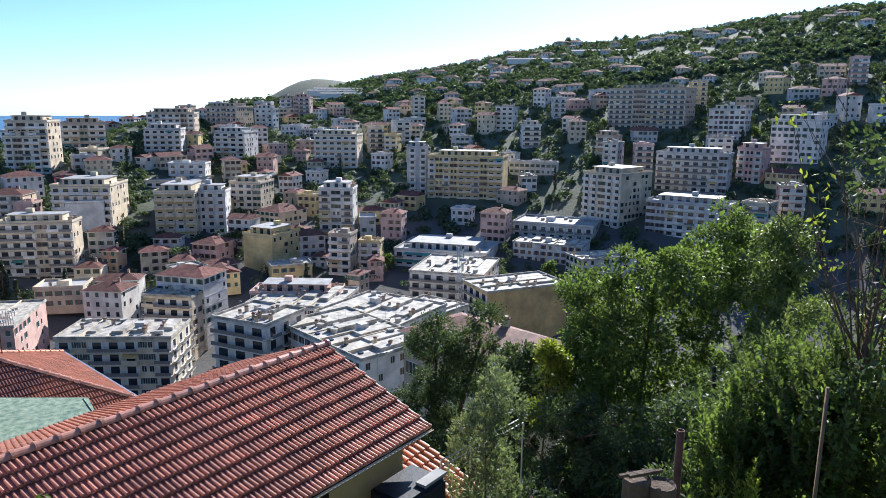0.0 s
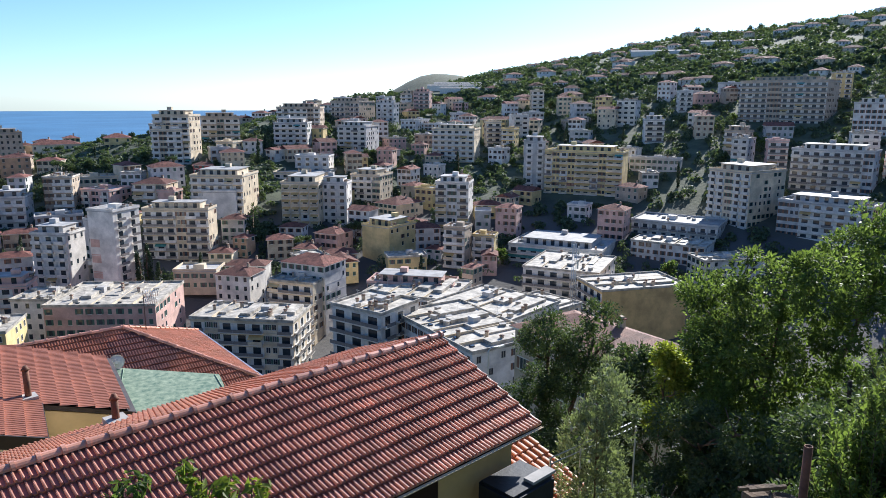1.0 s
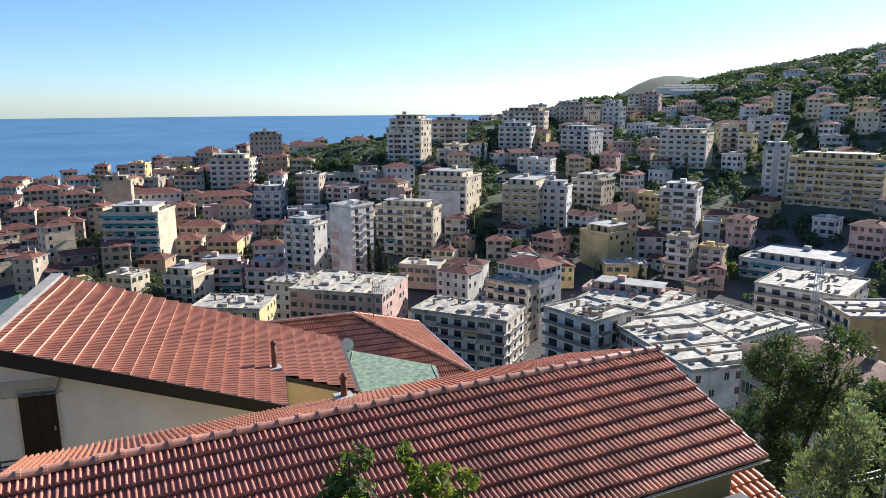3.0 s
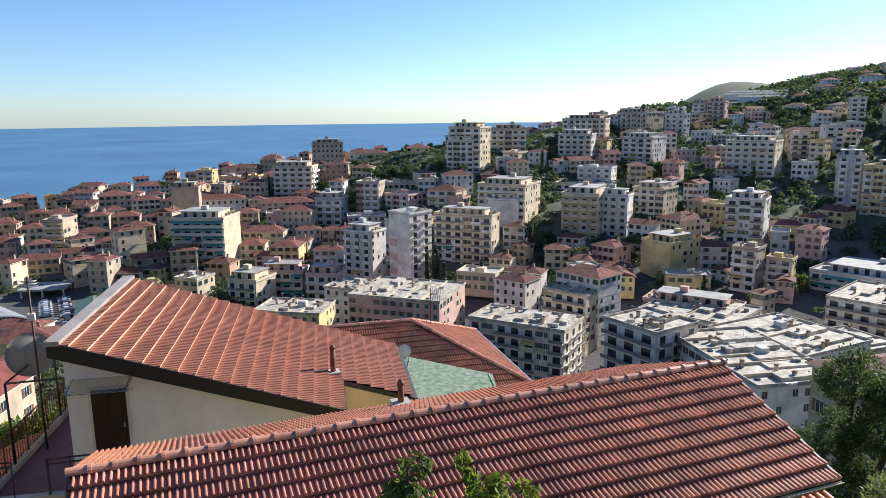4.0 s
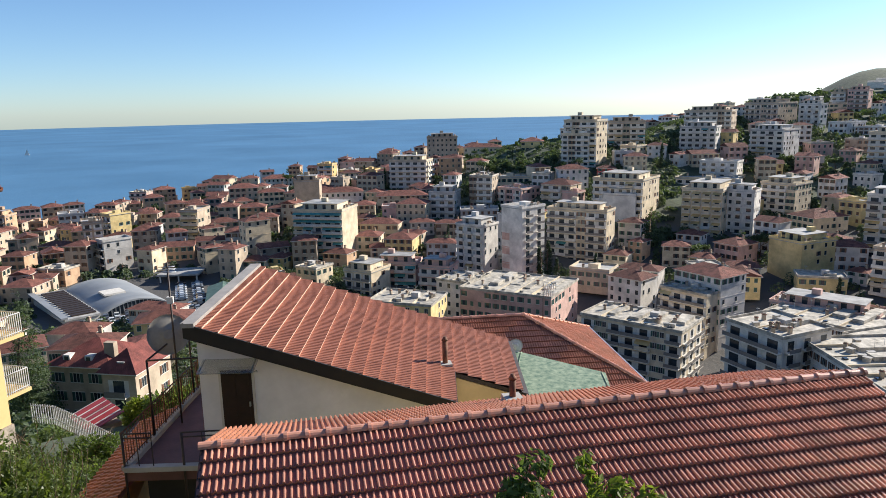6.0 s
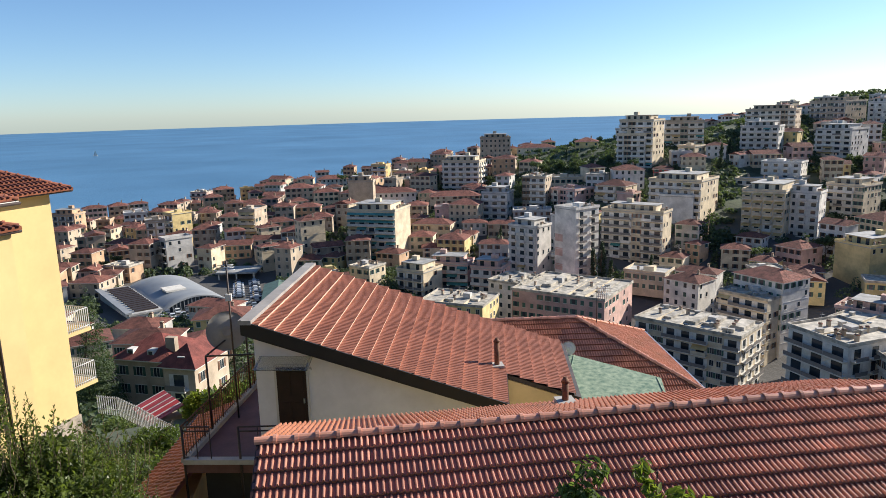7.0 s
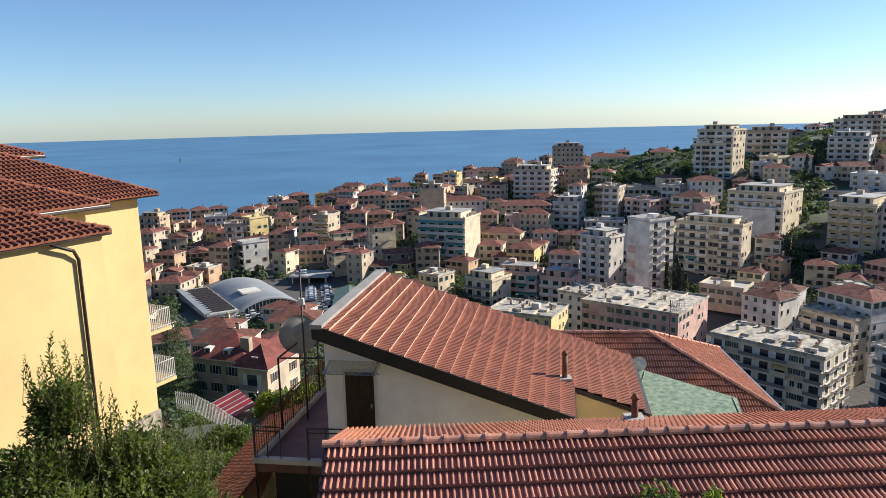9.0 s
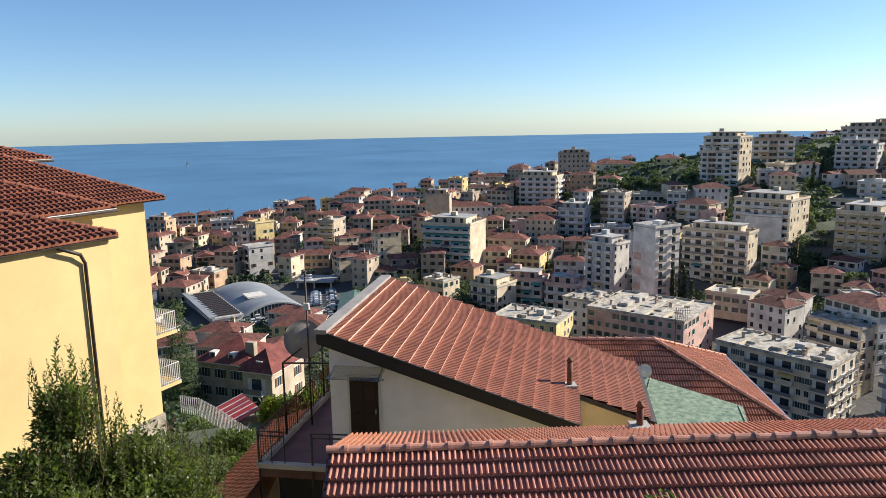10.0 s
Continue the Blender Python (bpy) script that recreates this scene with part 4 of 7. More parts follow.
def shed_roof_house():
    ob = thing("house", ML, "white house with a single-pitch red tile roof and dark fascia", "house")
    s, L, N, lo, hi = 0.3335, 7.5, 2.4, 7.36, 9.72
    ang = math.degrees(math.atan(s))
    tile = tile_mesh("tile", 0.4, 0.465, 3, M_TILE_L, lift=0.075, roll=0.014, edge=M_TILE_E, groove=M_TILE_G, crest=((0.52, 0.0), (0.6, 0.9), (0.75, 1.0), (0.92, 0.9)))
    m = pose(0, 0, 0.02, 0, 0, 90) @ pose(0, 0, 0, ang, 0, 0)
    k = math.cos(radians(ang))
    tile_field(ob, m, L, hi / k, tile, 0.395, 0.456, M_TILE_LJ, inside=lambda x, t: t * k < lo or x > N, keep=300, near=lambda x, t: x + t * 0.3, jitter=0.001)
    def on(x, y, dz=0.0):
        return (x, y, -s * x + dz)
    bm = bmesh.new()  # deck
    outline = [(0, 0), (lo, 0), (lo, N), (hi, N), (hi, L), (0, L)]
    top = [bm.verts.new(on(x, y, -0.01)) for x, y in outline]
    bot = [bm.verts.new(on(x, y, -0.14)) for x, y in outline]
    bm.faces.new(top)
    bm.faces.new(bot[::-1])
    for i in range(6):
        bm.faces.new((top[i], bot[i], bot[(i + 1) % 6], top[(i + 1) % 6]))
    part("roof_deck", bm, M_IRON, ob)
    bm = bmesh.new()  # fascia along the verge, deeper to the high end
    a = [on(-0.05, -0.05, 0.07), on(lo + 0.02, -0.05, 0.07), on(lo + 0.02, -0.05, -0.28), on(-0.05, -0.05, -0.36)]
    b = [(x, 0.0, z) for x, _, z in a]
    va, vb = [bm.verts.new(p) for p in a], [bm.verts.new(p) for p in b]
    bm.faces.new(va[::-1])
    bm.faces.new(vb)
    for i in range(4):
        bm.faces.new((va[i], va[(i + 1) % 4], vb[(i + 1) % 4], vb[i]))
    part("fascia", bm, mat("black fascia paint", (0.018, 0.014, 0.014), 0.6, spread=0.25, scale=2, fine=14, bump=0.1), ob, "black fascia board")
    bm = bmesh.new()
    box(bm, -0.1, -0.06, -0.05, 0.27, L, 0.075)
    part("ridge_flashing", bm, mat("dull grey flashing", (0.34, 0.31, 0.28), 0.6, spread=0.2, scale=1.5, fine=12, bump=0.1), ob, "dull grey flashing along the top edge")
    part("end_board", cubes((lo, -0.05, -s * lo - 0.18, lo + 0.05, N, -s * lo + 0.05)), M_IRON, ob)
    bm = bmesh.new()  # walls below the slope
    y0, y1, x0, x1, zb = 0.35, L - 0.2, 0.16, hi - 0.2, -7.5
    p = [(x0, y0), (lo - 0.1, y0), (lo - 0.1, N + 0.1), (x1, N + 0.1), (x1, y1), (x0, y1)]
    up = [bm.verts.new(on(x, y, -0.13)) for x, y in p]
    dn = [bm.verts.new((x, y, zb)) for x, y in p]
    for i in range(6):
        bm.faces.new((dn[i], dn[(i + 1) % 6], up[(i + 1) % 6], up[i]))
    part("wall", bm, mat("white render", (0.82, 0.785, 0.77), 0.9, spread=0.12, scale=0.7, fine=6, bump=0.15), ob)
    bm = bmesh.new()
    a = [(lo - 0.08, -6.0), (hi - 0.15, -6.0), (hi - 0.15, -s * hi - 0.12), (lo - 0.08, -s * lo - 0.15)]
    va, vb = [bm.verts.new((x, N + 0.02, z)) for x, z in a], [bm.verts.new((x, N + 0.09, z)) for x, z in a]
    bm.faces.new(va)
    for i in range(4):
        bm.faces.new((va[i], vb[i], vb[(i + 1) % 4], va[(i + 1) % 4]))
    part("side_wall", bm, WALLS["ochre"], ob, "ochre side wall")
    door = part("door", cubes((0.76, 0.30, -3.45, 1.62, 0.36, -1.43)), M_WOODD, ob, "dark brown wooden door")
    for x in (0.86, 1.24):
        for z in (-3.25, -2.3):
            part("door_panel", cubes((x, 0.285, z, x + 0.29, 0.30, z + 0.75)), M_WOODD, door)
    part("handle", cubes((1.52, 0.25, -2.5, 1.56, 0.3, -2.36)), M_METAL, door)
    part("door_frame", cubes((0.69, 0.31, -3.45, 0.76, 0.352, -1.36), (1.62, 0.31, -3.45, 1.69, 0.352, -1.36), (0.76, 0.31, -1.43, 1.62, 0.352, -1.36)), M_FRAME, ob)
    glass = bpy.data.materials.new("canopy glass")
    glass.use_nodes = True
    g = glass.node_tree.nodes["Principled BSDF"]
    g.inputs["Roughness"].default_value, g.inputs["Transmission Weight"].default_value, g.inputs["Base Color"].default_value = 0.1, 0.9, (0.8, 0.82, 0.82, 1)
    can = thing("door_canopy", ML, "glass door canopy on thin metal brackets", "canopy")
    bm = bmesh.new()
    box(bm, 0.3, -0.35, -1.12, 1.85, 0.34, -1.10, m=Matrix.Translation((0, 0.34, -1.1)) @ pose(0, 0, 0, 14, 0, 0) @ Matrix.Translation((0, -0.34, 1.1)))
    part("pane", bm, glass, can)
    for x in (0.36, 1.78):
        bm = bmesh.new()
        tube(bm, [(x, 0.34, -1.5), (x, 0.3, -1.45), (x, -0.3, -1.28), (x, 0.34, -1.1)], 0.018, 6)
        part("bracket", bm, M_METAL, can)
    # flue pipes
    for pos, h, r, mt in ((ML @ Vector((7.1, 2.75, -s * 7.1)), 0.85, 0.085, M_RUST), (Vector((4.25, 13.9, 63.7)), 0.5, 0.075, M_RUST)):
        fl = thing("flue_pipe", pose(*pos), "rusty capped flue pipe standing on a tiled roof", "flue")
        bm = bmesh.new()
        tube(bm, [(0, 0, -0.3), (0, 0, h)], r, 10)
        part("pipe", bm, mt, fl)
        bm = bmesh.new()
        tube(bm, [(0, 0, h), (0, 0, h + 0.05), (0, 0, h + 0.12)], r * 1.35, 10, taper=r * 0.5)
        part("cap", bm, M_RUST, fl)
        part("base", cubes((-0.2, -0.2, -0.12, 0.2, 0.2, 0.1)), M_CONC, fl)


def hip_house():
    """The house behind: hipped dark red roof, the light from its far side painted into the tiles."""
    yaw = -5.5
    m = pose(10.0, 30.4, 60.4, 0, 0, yaw)
    ob = thing("house", m, "house with a weathered hipped roof of red clay tiles", "house")
    # local: ridge runs along -x from the peak at the origin
    h, a, b, back = 2.15, 4.55, 4.15, 9.0
    front = [(-back, 0, 0), (0, 0, 0), (a, -b, -h), (-back, -b, -h)]
    # dark tile on the near slope: its shade is put into the colour
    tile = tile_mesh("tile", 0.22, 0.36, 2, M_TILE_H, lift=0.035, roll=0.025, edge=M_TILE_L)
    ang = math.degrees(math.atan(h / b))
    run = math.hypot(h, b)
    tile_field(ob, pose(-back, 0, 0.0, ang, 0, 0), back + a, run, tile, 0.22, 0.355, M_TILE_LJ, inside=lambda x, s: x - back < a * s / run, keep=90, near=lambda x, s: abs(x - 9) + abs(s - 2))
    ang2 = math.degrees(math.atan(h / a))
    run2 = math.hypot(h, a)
    # lighter orange tile on the sunward slope, its light put into the colour
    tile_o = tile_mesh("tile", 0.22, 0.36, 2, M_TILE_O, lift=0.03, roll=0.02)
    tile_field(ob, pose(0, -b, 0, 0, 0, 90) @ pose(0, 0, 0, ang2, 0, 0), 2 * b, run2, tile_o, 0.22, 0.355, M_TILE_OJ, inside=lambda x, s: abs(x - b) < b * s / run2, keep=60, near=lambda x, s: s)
    bm = bmesh.new()
    poly(bm, [(x, y, z - 0.05) for x, y, z in front])
    poly(bm, [(0, 0, -0.05), (a, b, -h - 0.05), (-back, b, -h - 0.05), (-back, 0, -0.05)])
    poly(bm, [(0, 0, -0.05), (a, -b, -h - 0.05), (a, b, -h - 0.05)])
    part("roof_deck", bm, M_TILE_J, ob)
    ridge_tiles(ob, [(-back, 0, 0.03), (0, 0, 0.03)], cl=0.4)
    ridge_tiles(ob, [(a, -b, -h + 0.03), (0, 0, 0.04)], cl=0.4)
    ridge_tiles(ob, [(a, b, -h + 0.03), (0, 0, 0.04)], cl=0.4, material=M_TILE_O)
    part("gutter", cubes((a, -b, -h - 0.12, a + 0.12, b, -h - 0.02)), M_METAL, ob)
    part("wall", cubes((-back, -b + 0.5, -h - 8, a - 0.5, b - 0.5, -h - 0.06)), WALLS["cream"], ob)
    # flat green roof between the houses
    gm = mat("green roof felt", (0.12, 0.215, 0.15), 0.9, spread=0.3, scale=5.0, fine=24, bump=0.5, second=(0.25, 0.30, 0.21))
    gr = thing("lean_to", pose(7.6, 23.0, 60.35, 0, 0, -11.3), "low annex under worn pale green roofing felt", "annex")
    bm = bmesh.new()
    q = [(-1.2, -3.2, 0.25), (2.6, -2.9, 0.1), (2.95, 0.1, 0.1), (0.05, 2.0, 0.3), (-1.2, 2.0, 0.35)]
    up = [bm.verts.new(p) for p in q]
    dn = [bm.verts.new((x, y, z - 0.12)) for x, y, z in q]
    bm.faces.new(up)
    bm.faces.new(dn[::-1])
    for i in range(5):
        bm.faces.new((up[i], dn[i], dn[(i + 1) % 5], up[(i + 1) % 5]))
    part("roof", bm, gm, gr)
    for t in (0.0, 1.0):
        bm = bmesh.new()
        tube(bm, [(-0.9 + 3.5 * t, -3.0, 0.275 - 0.15 * t), (0.1 + 2.7 * t, 1.9 - 1.8 * t, 0.325 - 0.2 * t)], 0.015, 5)
        part("seam", bm, gm, gr)
    part("wall", cubes((-1.1, -2.8, -6, 2.5, 0.0, 0.0)), WALLS["ochre"], gr)
    # curved pale cowl by the roof edge, built here as a dish
    cw = thing("satellite_dish", look((7.9, 25.0, 60.9), (4, 10, 64)), "pale curved cowl, built as a dish, beside the tiled roof", "dish")
    bm = bmesh.new()
    dish(bm, 0.26, 0.08)
    part("reflector", bm, M_FRAME, cw)
    bm = bmesh.new()
    tube(bm, [(0, 0, 0.02), (0, -0.3, 0.3), (0.0, -0.5, 0.3)], 0.02, 6)
    part("arm", bm, M_METAL, cw)


def dish(bm, r, depth, n=20):
    rings = [[bm.verts.new((q * r * math.cos(2 * math.pi * k / n), q * r * math.sin(2 * math.pi * k / n), (q * q - 1) * depth)) for k in range(n)] for q in (0.25, 0.5, 0.75, 1.0)]
    rings += [[bm.verts.new((w.co.x * 1.02, w.co.y * 1.02, w.co.z - 0.015)) for w in rings[-1]]]
    for a, b in zip(rings, rings[1:]):
        for k in range(n):
            bm.faces.new((a[k], a[(k + 1) % n], b[(k + 1) % n], b[k])).smooth = True
    bm.faces.new(rings[0])


def terrace():
    """Maroon roof terrace beside the white house, with railings, masts and a dish."""
    ob = thing("terrace", pose(0, 0, 0), "maroon tiled terrace with a pale concrete kerb", "terrace")
    bm = bmesh.new()
    z = 60.6
    q = [(-5.06, 18.9), (-2.6, 18.45), (-2.4, 19.9), (-3.15, 19.95), (-2.2, 25.5), (-3.5, 25.5)]
    up = [bm.verts.new((x, y, z)) for x, y in q]
    dn = [bm.verts.new((x, y, z - 0.3)) for x, y in q]
    bm.faces.new(up)
    bm.faces.new(dn[::-1])
    for i in range(6):
        bm.faces.new((up[i], dn[i], dn[(i + 1) % 6], up[(i + 1) % 6]))
    part("floor_slab", bm, mat("maroon tiles", (0.15, 0.07, 0.065), 0.6, spread=0.25, scale=1.5, fine=12, bump=0.2), ob)
    bm = bmesh.new()
    for p, n in (((-5.06, 18.9), (-3.5, 25.5)), ((-5.06, 18.9), (-2.6, 18.45))):
        a, b = Vector((*p, z)), Vector((*n, z))
        side = Vector((-(b - a).y, (b - a).x, 0)).normalized() * 0.1
        vs = [a - side, b - side, b + side, a + side]
        lo, hi = [bm.verts.new(w) for w in vs], [bm.verts.new(w + Vector((0, 0, 0.14))) for w in vs]
        bm.faces.new(hi)
        for i in range(4):
            bm.faces.new((lo[i], lo[(i + 1) % 4], hi[(i + 1) % 4], hi[i]))
    part("kerb", bm, M_CONC, ob)
    # solid wall in near-black: the shade under the terrace put into its colour
    part("wall", cubes((-4.6, 19.2, 52, -2.6, 19.5, 60.3)), M_DARK, ob, "wall below the terrace painted dark as a shaded recess")
    rail = thing("railing", pose(0, 0, 0), "rusty iron railing round the terrace", "railing")
    a, b = Vector((-5.06, 18.9, z + 0.1)), Vector((-3.5, 25.5, z + 0.1))
    for dz in (1.0, 0.88, 0.12):
        bm = bmesh.new()
        tube(bm, [a + Vector((0, 0, dz)), b + Vector((0, 0, dz))], 0.022 if dz > 0.9 else 0.014, 6)
        part("rail", bm, M_RUST, rail)
    for i in range(46):
        p = a.lerp(b, i / 45)
        bm = bmesh.new()
        tube(bm, [p, p + Vector((0, 0, 0.98))], 0.03 if i % 9 == 0 else 0.011, 5)
        part("post" if i % 9 == 0 else "baluster", bm, M_RUST, rail)
    for p, q2 in (((-5.06, 18.9), (-4.3, 18.75)), ((-3.5, 18.6), (-2.45, 18.45))):
        gate = thing("railing", pose(0, 0, 0), "dark iron handrail at the terrace edge", "railing")
        p, q2 = Vector((*p, z)), Vector((*q2, z))
        for dz in (1.08, 0.95):
            bm = bmesh.new()
            tube(bm, [p + Vector((0, 0, dz)), q2 + Vector((0, 0, dz))], 0.022, 6)
            part("rail", bm, M_IRON, gate)
        for k in (0, 0.5, 1):
            c = p.lerp(q2, k)
            bm = bmesh.new()
            tube(bm, [c - Vector((0, 0, 1.6 if k == 0 else 0)), c + Vector((0, 0, 1.08))], 0.035 if k == 0 else 0.015, 6)
            part("post", bm, M_IRON, gate)
    # pergola posts and masts
    mast = thing("antenna_mast", pose(-4.0, 21.7, 60.5), "tall thin antenna mast with aerials and a box", "mast")
    bm = bmesh.new()
    tube(bm, [(0, 0, 0), (0.02, 0, 5.2)], 0.03, 6)
    part("pole", bm, M_IRON, mast)
    part("box", cubes((-0.08, -0.08, 3.95, 0.1, 0.08, 4.15)), M_FRAME, mast)
    for i in range(5):
        bm = bmesh.new()
        tube(bm, [(-0.3 + 0.03 * i, -0.2 + 0.1 * i, 4.95 + 0.06 * (i % 3)), (0.3 - 0.03 * i, -0.2 + 0.1 * i, 4.95 + 0.06 * (i % 3))], 0.012, 5)
        part("aerial", bm, M_METAL, mast)
    dsh = thing("satellite_dish", look((-4.25, 22.3, 63.3), (-1.5, 12, 66.5)), "large pale grey satellite dish on the mast", "dish")
    bm = bmesh.new()
    dish(bm, 0.62, 0.12)
    part("reflector", bm, mat("weathered dish", (0.30, 0.28, 0.25), 0.7, spread=0.2, scale=2, fine=12, bump=0.1), dsh)
    bm = bmesh.new()
    tube(bm, [(0, -0.6, 0), (0, -0.3, 0.5), (0, 0, 0.6)], 0.018, 5)
    part("arm", bm, M_IRON, dsh)
    frame_ob = thing("pergola_frame", pose(0, 0, 0), "thin dark iron pergola frame on the terrace", "frame")
    for p in ((-4.62, 20.7), (-3.9, 23.8)):
        bm = bmesh.new()
        tube(bm, [(*p, z), (*p, z + 2.45)], 0.032, 6)
        part("post", bm, M_IRON, frame_ob)
    for a, b in (((-4.62, 20.7, z + 2.45), (-2.95, 20.4, z + 2.5)), ((-4.62, 20.7, z + 2.45), (-3.9, 23.8, z + 2.45))):
        bm = bmesh.new()
        tube(bm, [a, b], 0.028, 6)
        part("beam", bm, M_IRON, frame_ob)
    # lower tiled strip below the terrace
    low = thing("lean_to_roof", pose(0, 0, 0), "narrow lower roof of orange clay tiles with a gutter", "roof")
    bm = bmesh.new()
    poly(bm, [(-6.7, 18.0, 59.4), (-5.3, 17.7, 60.0), (-4.2, 24.5, 60.0), (-6.0, 25.0, 59.4)])
    part("roof", bm, M_TILE_O, low)
    tile = tile_mesh("tile", 0.22, 0.36, 1, M_TILE_O)
    tile_field(low, Matrix.Translation((-4.3, 24.6, 60.06)) @ pose(0, 0, 0, 0, 0, -99) @ pose(0, 0, 0, 22, 0, 0), 6.8, 1.6, tile, 0.22, 0.34, M_TILE_OJ, keep=60)
    bm = bmesh.new()
    tube(bm, [(-6.75, 18.0, 59.35), (-6.05, 25.0, 59.35)], 0.07, 8)
    part("gutter", bm, M_IRON, low)
    part("wall", cubes((-5.6, 18.4, 52, -5.0, 24.0, 59.4)), WALLS["ochre"], low)


def yellow_house():
    yaw = 62 - 90
    ob = thing("house", pose(-9.75, 21.84, 67.0, 0, 0, yaw), "tall yellow rendered house with stepped tiled hip roofs", "house")
    # local: y along the seen wall away from the viewer, x out of the wall; eave corner of the near block at the origin
    wall = mat("bright yellow render", (0.61, 0.455, 0.205), 0.85, spread=0.1, scale=0.5, fine=5, bump=0.06)
    # near-black grooves and lighter edges paint shade and glints into the tile
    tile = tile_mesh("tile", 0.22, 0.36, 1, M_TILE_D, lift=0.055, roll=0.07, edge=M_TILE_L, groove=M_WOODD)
    def block(x, y, z, long, deep, rise, ov=0.62):
        part("wall", cubes((x - deep + ov, y - long + ov, -12.5, x - ov, y - ov, z - 0.12)), wall, ob)
        bm = bmesh.new()  # eave slab, pale underside
        box(bm, x - deep, y - long, z - 0.14, x, y, z - 0.02)
        part("eave", bm, M_FRAME, ob, "pale concrete eave slab")
        ang = math.degrees(math.atan(rise / (deep / 2)))
        run = math.hypot(rise, deep / 2)
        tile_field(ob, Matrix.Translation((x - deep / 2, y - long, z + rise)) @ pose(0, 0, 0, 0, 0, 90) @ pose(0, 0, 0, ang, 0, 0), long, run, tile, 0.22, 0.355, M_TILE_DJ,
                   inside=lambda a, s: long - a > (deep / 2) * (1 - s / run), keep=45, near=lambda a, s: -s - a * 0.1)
        bm = bmesh.new()
        top = [(x - deep / 2, y - long, z + rise - 0.08), (x - deep / 2, y - deep / 2, z + rise - 0.08)]
        poly(bm, [(x, y, z), top[1], top[0], (x, y - long, z)][::-1])
        poly(bm, [(x, y, z), (x - deep, y, z), top[1]])
        poly(bm, [(x - deep, y, z), (x - deep, y - long, z), top[0], top[1]])
        part("roof_deck", bm, M_TILE_DJ, ob)
        ridge_tiles(ob, [(x, y, z + 0.03), (x - deep / 2, y - deep / 2, z + rise + 0.03)], cl=0.42, radius=0.1, material=M_TILE_L)
        bm = bmesh.new()
        tube(bm, [(x + 0.05, y - long, z - 0.1), (x + 0.05, y, z - 0.1)], 0.06, 8)
        part("gutter", bm, M_IRON, ob)
    block(0, 0, 0, 15.0, 9.0, 1.7, 0.16)
    block(-4.4, 3.6, 0.25, 9.0, 8.0, 1.7)
    block(-7.5, 8.65, 0.1, 15.0, 10.0, 2.3)
    block(-13.5, 7.5, 1.9, 10.0, 8.0, 1.5)
    for x, y, zt in ((-0.07, -1.1, -0.15),):
        bm = bmesh.new()
        tube(bm, [(x + 0.12, y - 0.9, zt), (x + 0.1, y - 0.2, zt - 0.3), (x, y, zt - 0.6), (x, y, -12.4)], 0.055, 8)
        part("downpipe", bm, M_IRON, ob, "dark brown downpipe")
    for z in (-6.55, -9.15):
        bal = part("balcony", cubes((-10.6, 8.0, z - 0.16, -8.15, 9.35, z)), wall, ob)
        for dz in (0.95, 0.1):
            bm = bmesh.new()
            tube(bm, [(-10.55, 9.3, z + dz), (-8.2, 9.3, z + dz), (-8.2, 8.05, z + dz)], 0.022, 6)
            part("rail", bm, M_RAIL, bal)
        for i in range(30):
            p = (-10.5 + 2.3 * i / 18, 9.3) if i <= 18 else (-8.2, 9.3 - 1.2 * (i - 18) / 11)
            part("baluster", cubes((p[0] - 0.014, p[1] - 0.014, z, p[0] + 0.014, p[1] + 0.014, z + 0.95)), M_RAIL, bal)
    part("plinth", cubes((-8.4, -2.0, -12.5, -8.02, 8.08, -10.4)), M_STONE, ob, "rough stone plinth")
    # white garden railing by the near wall
    rail = thing("railing", pose(-9.75, 21.84, 67.0, 0, 0, yaw), "white metal garden railing beside the yellow house", "railing")
    for dz in (1.0, 0.1):
        bm = bmesh.new()
        tube(bm, [(0.6, -9.0, -9.3 + dz), (0.8, -4.0, -9.3 + dz)], 0.025, 6)
        part("rail", bm, M_RAIL, rail)
    for i in range(34):
        y = -9 + 5.0 * i / 33
        part("baluster", cubes((0.6 + 0.2 * i / 33 - 0.012, y - 0.012, -9.3, 0.6 + 0.2 * i / 33 + 0.012, y + 0.012, -8.3)), M_RAIL, rail)


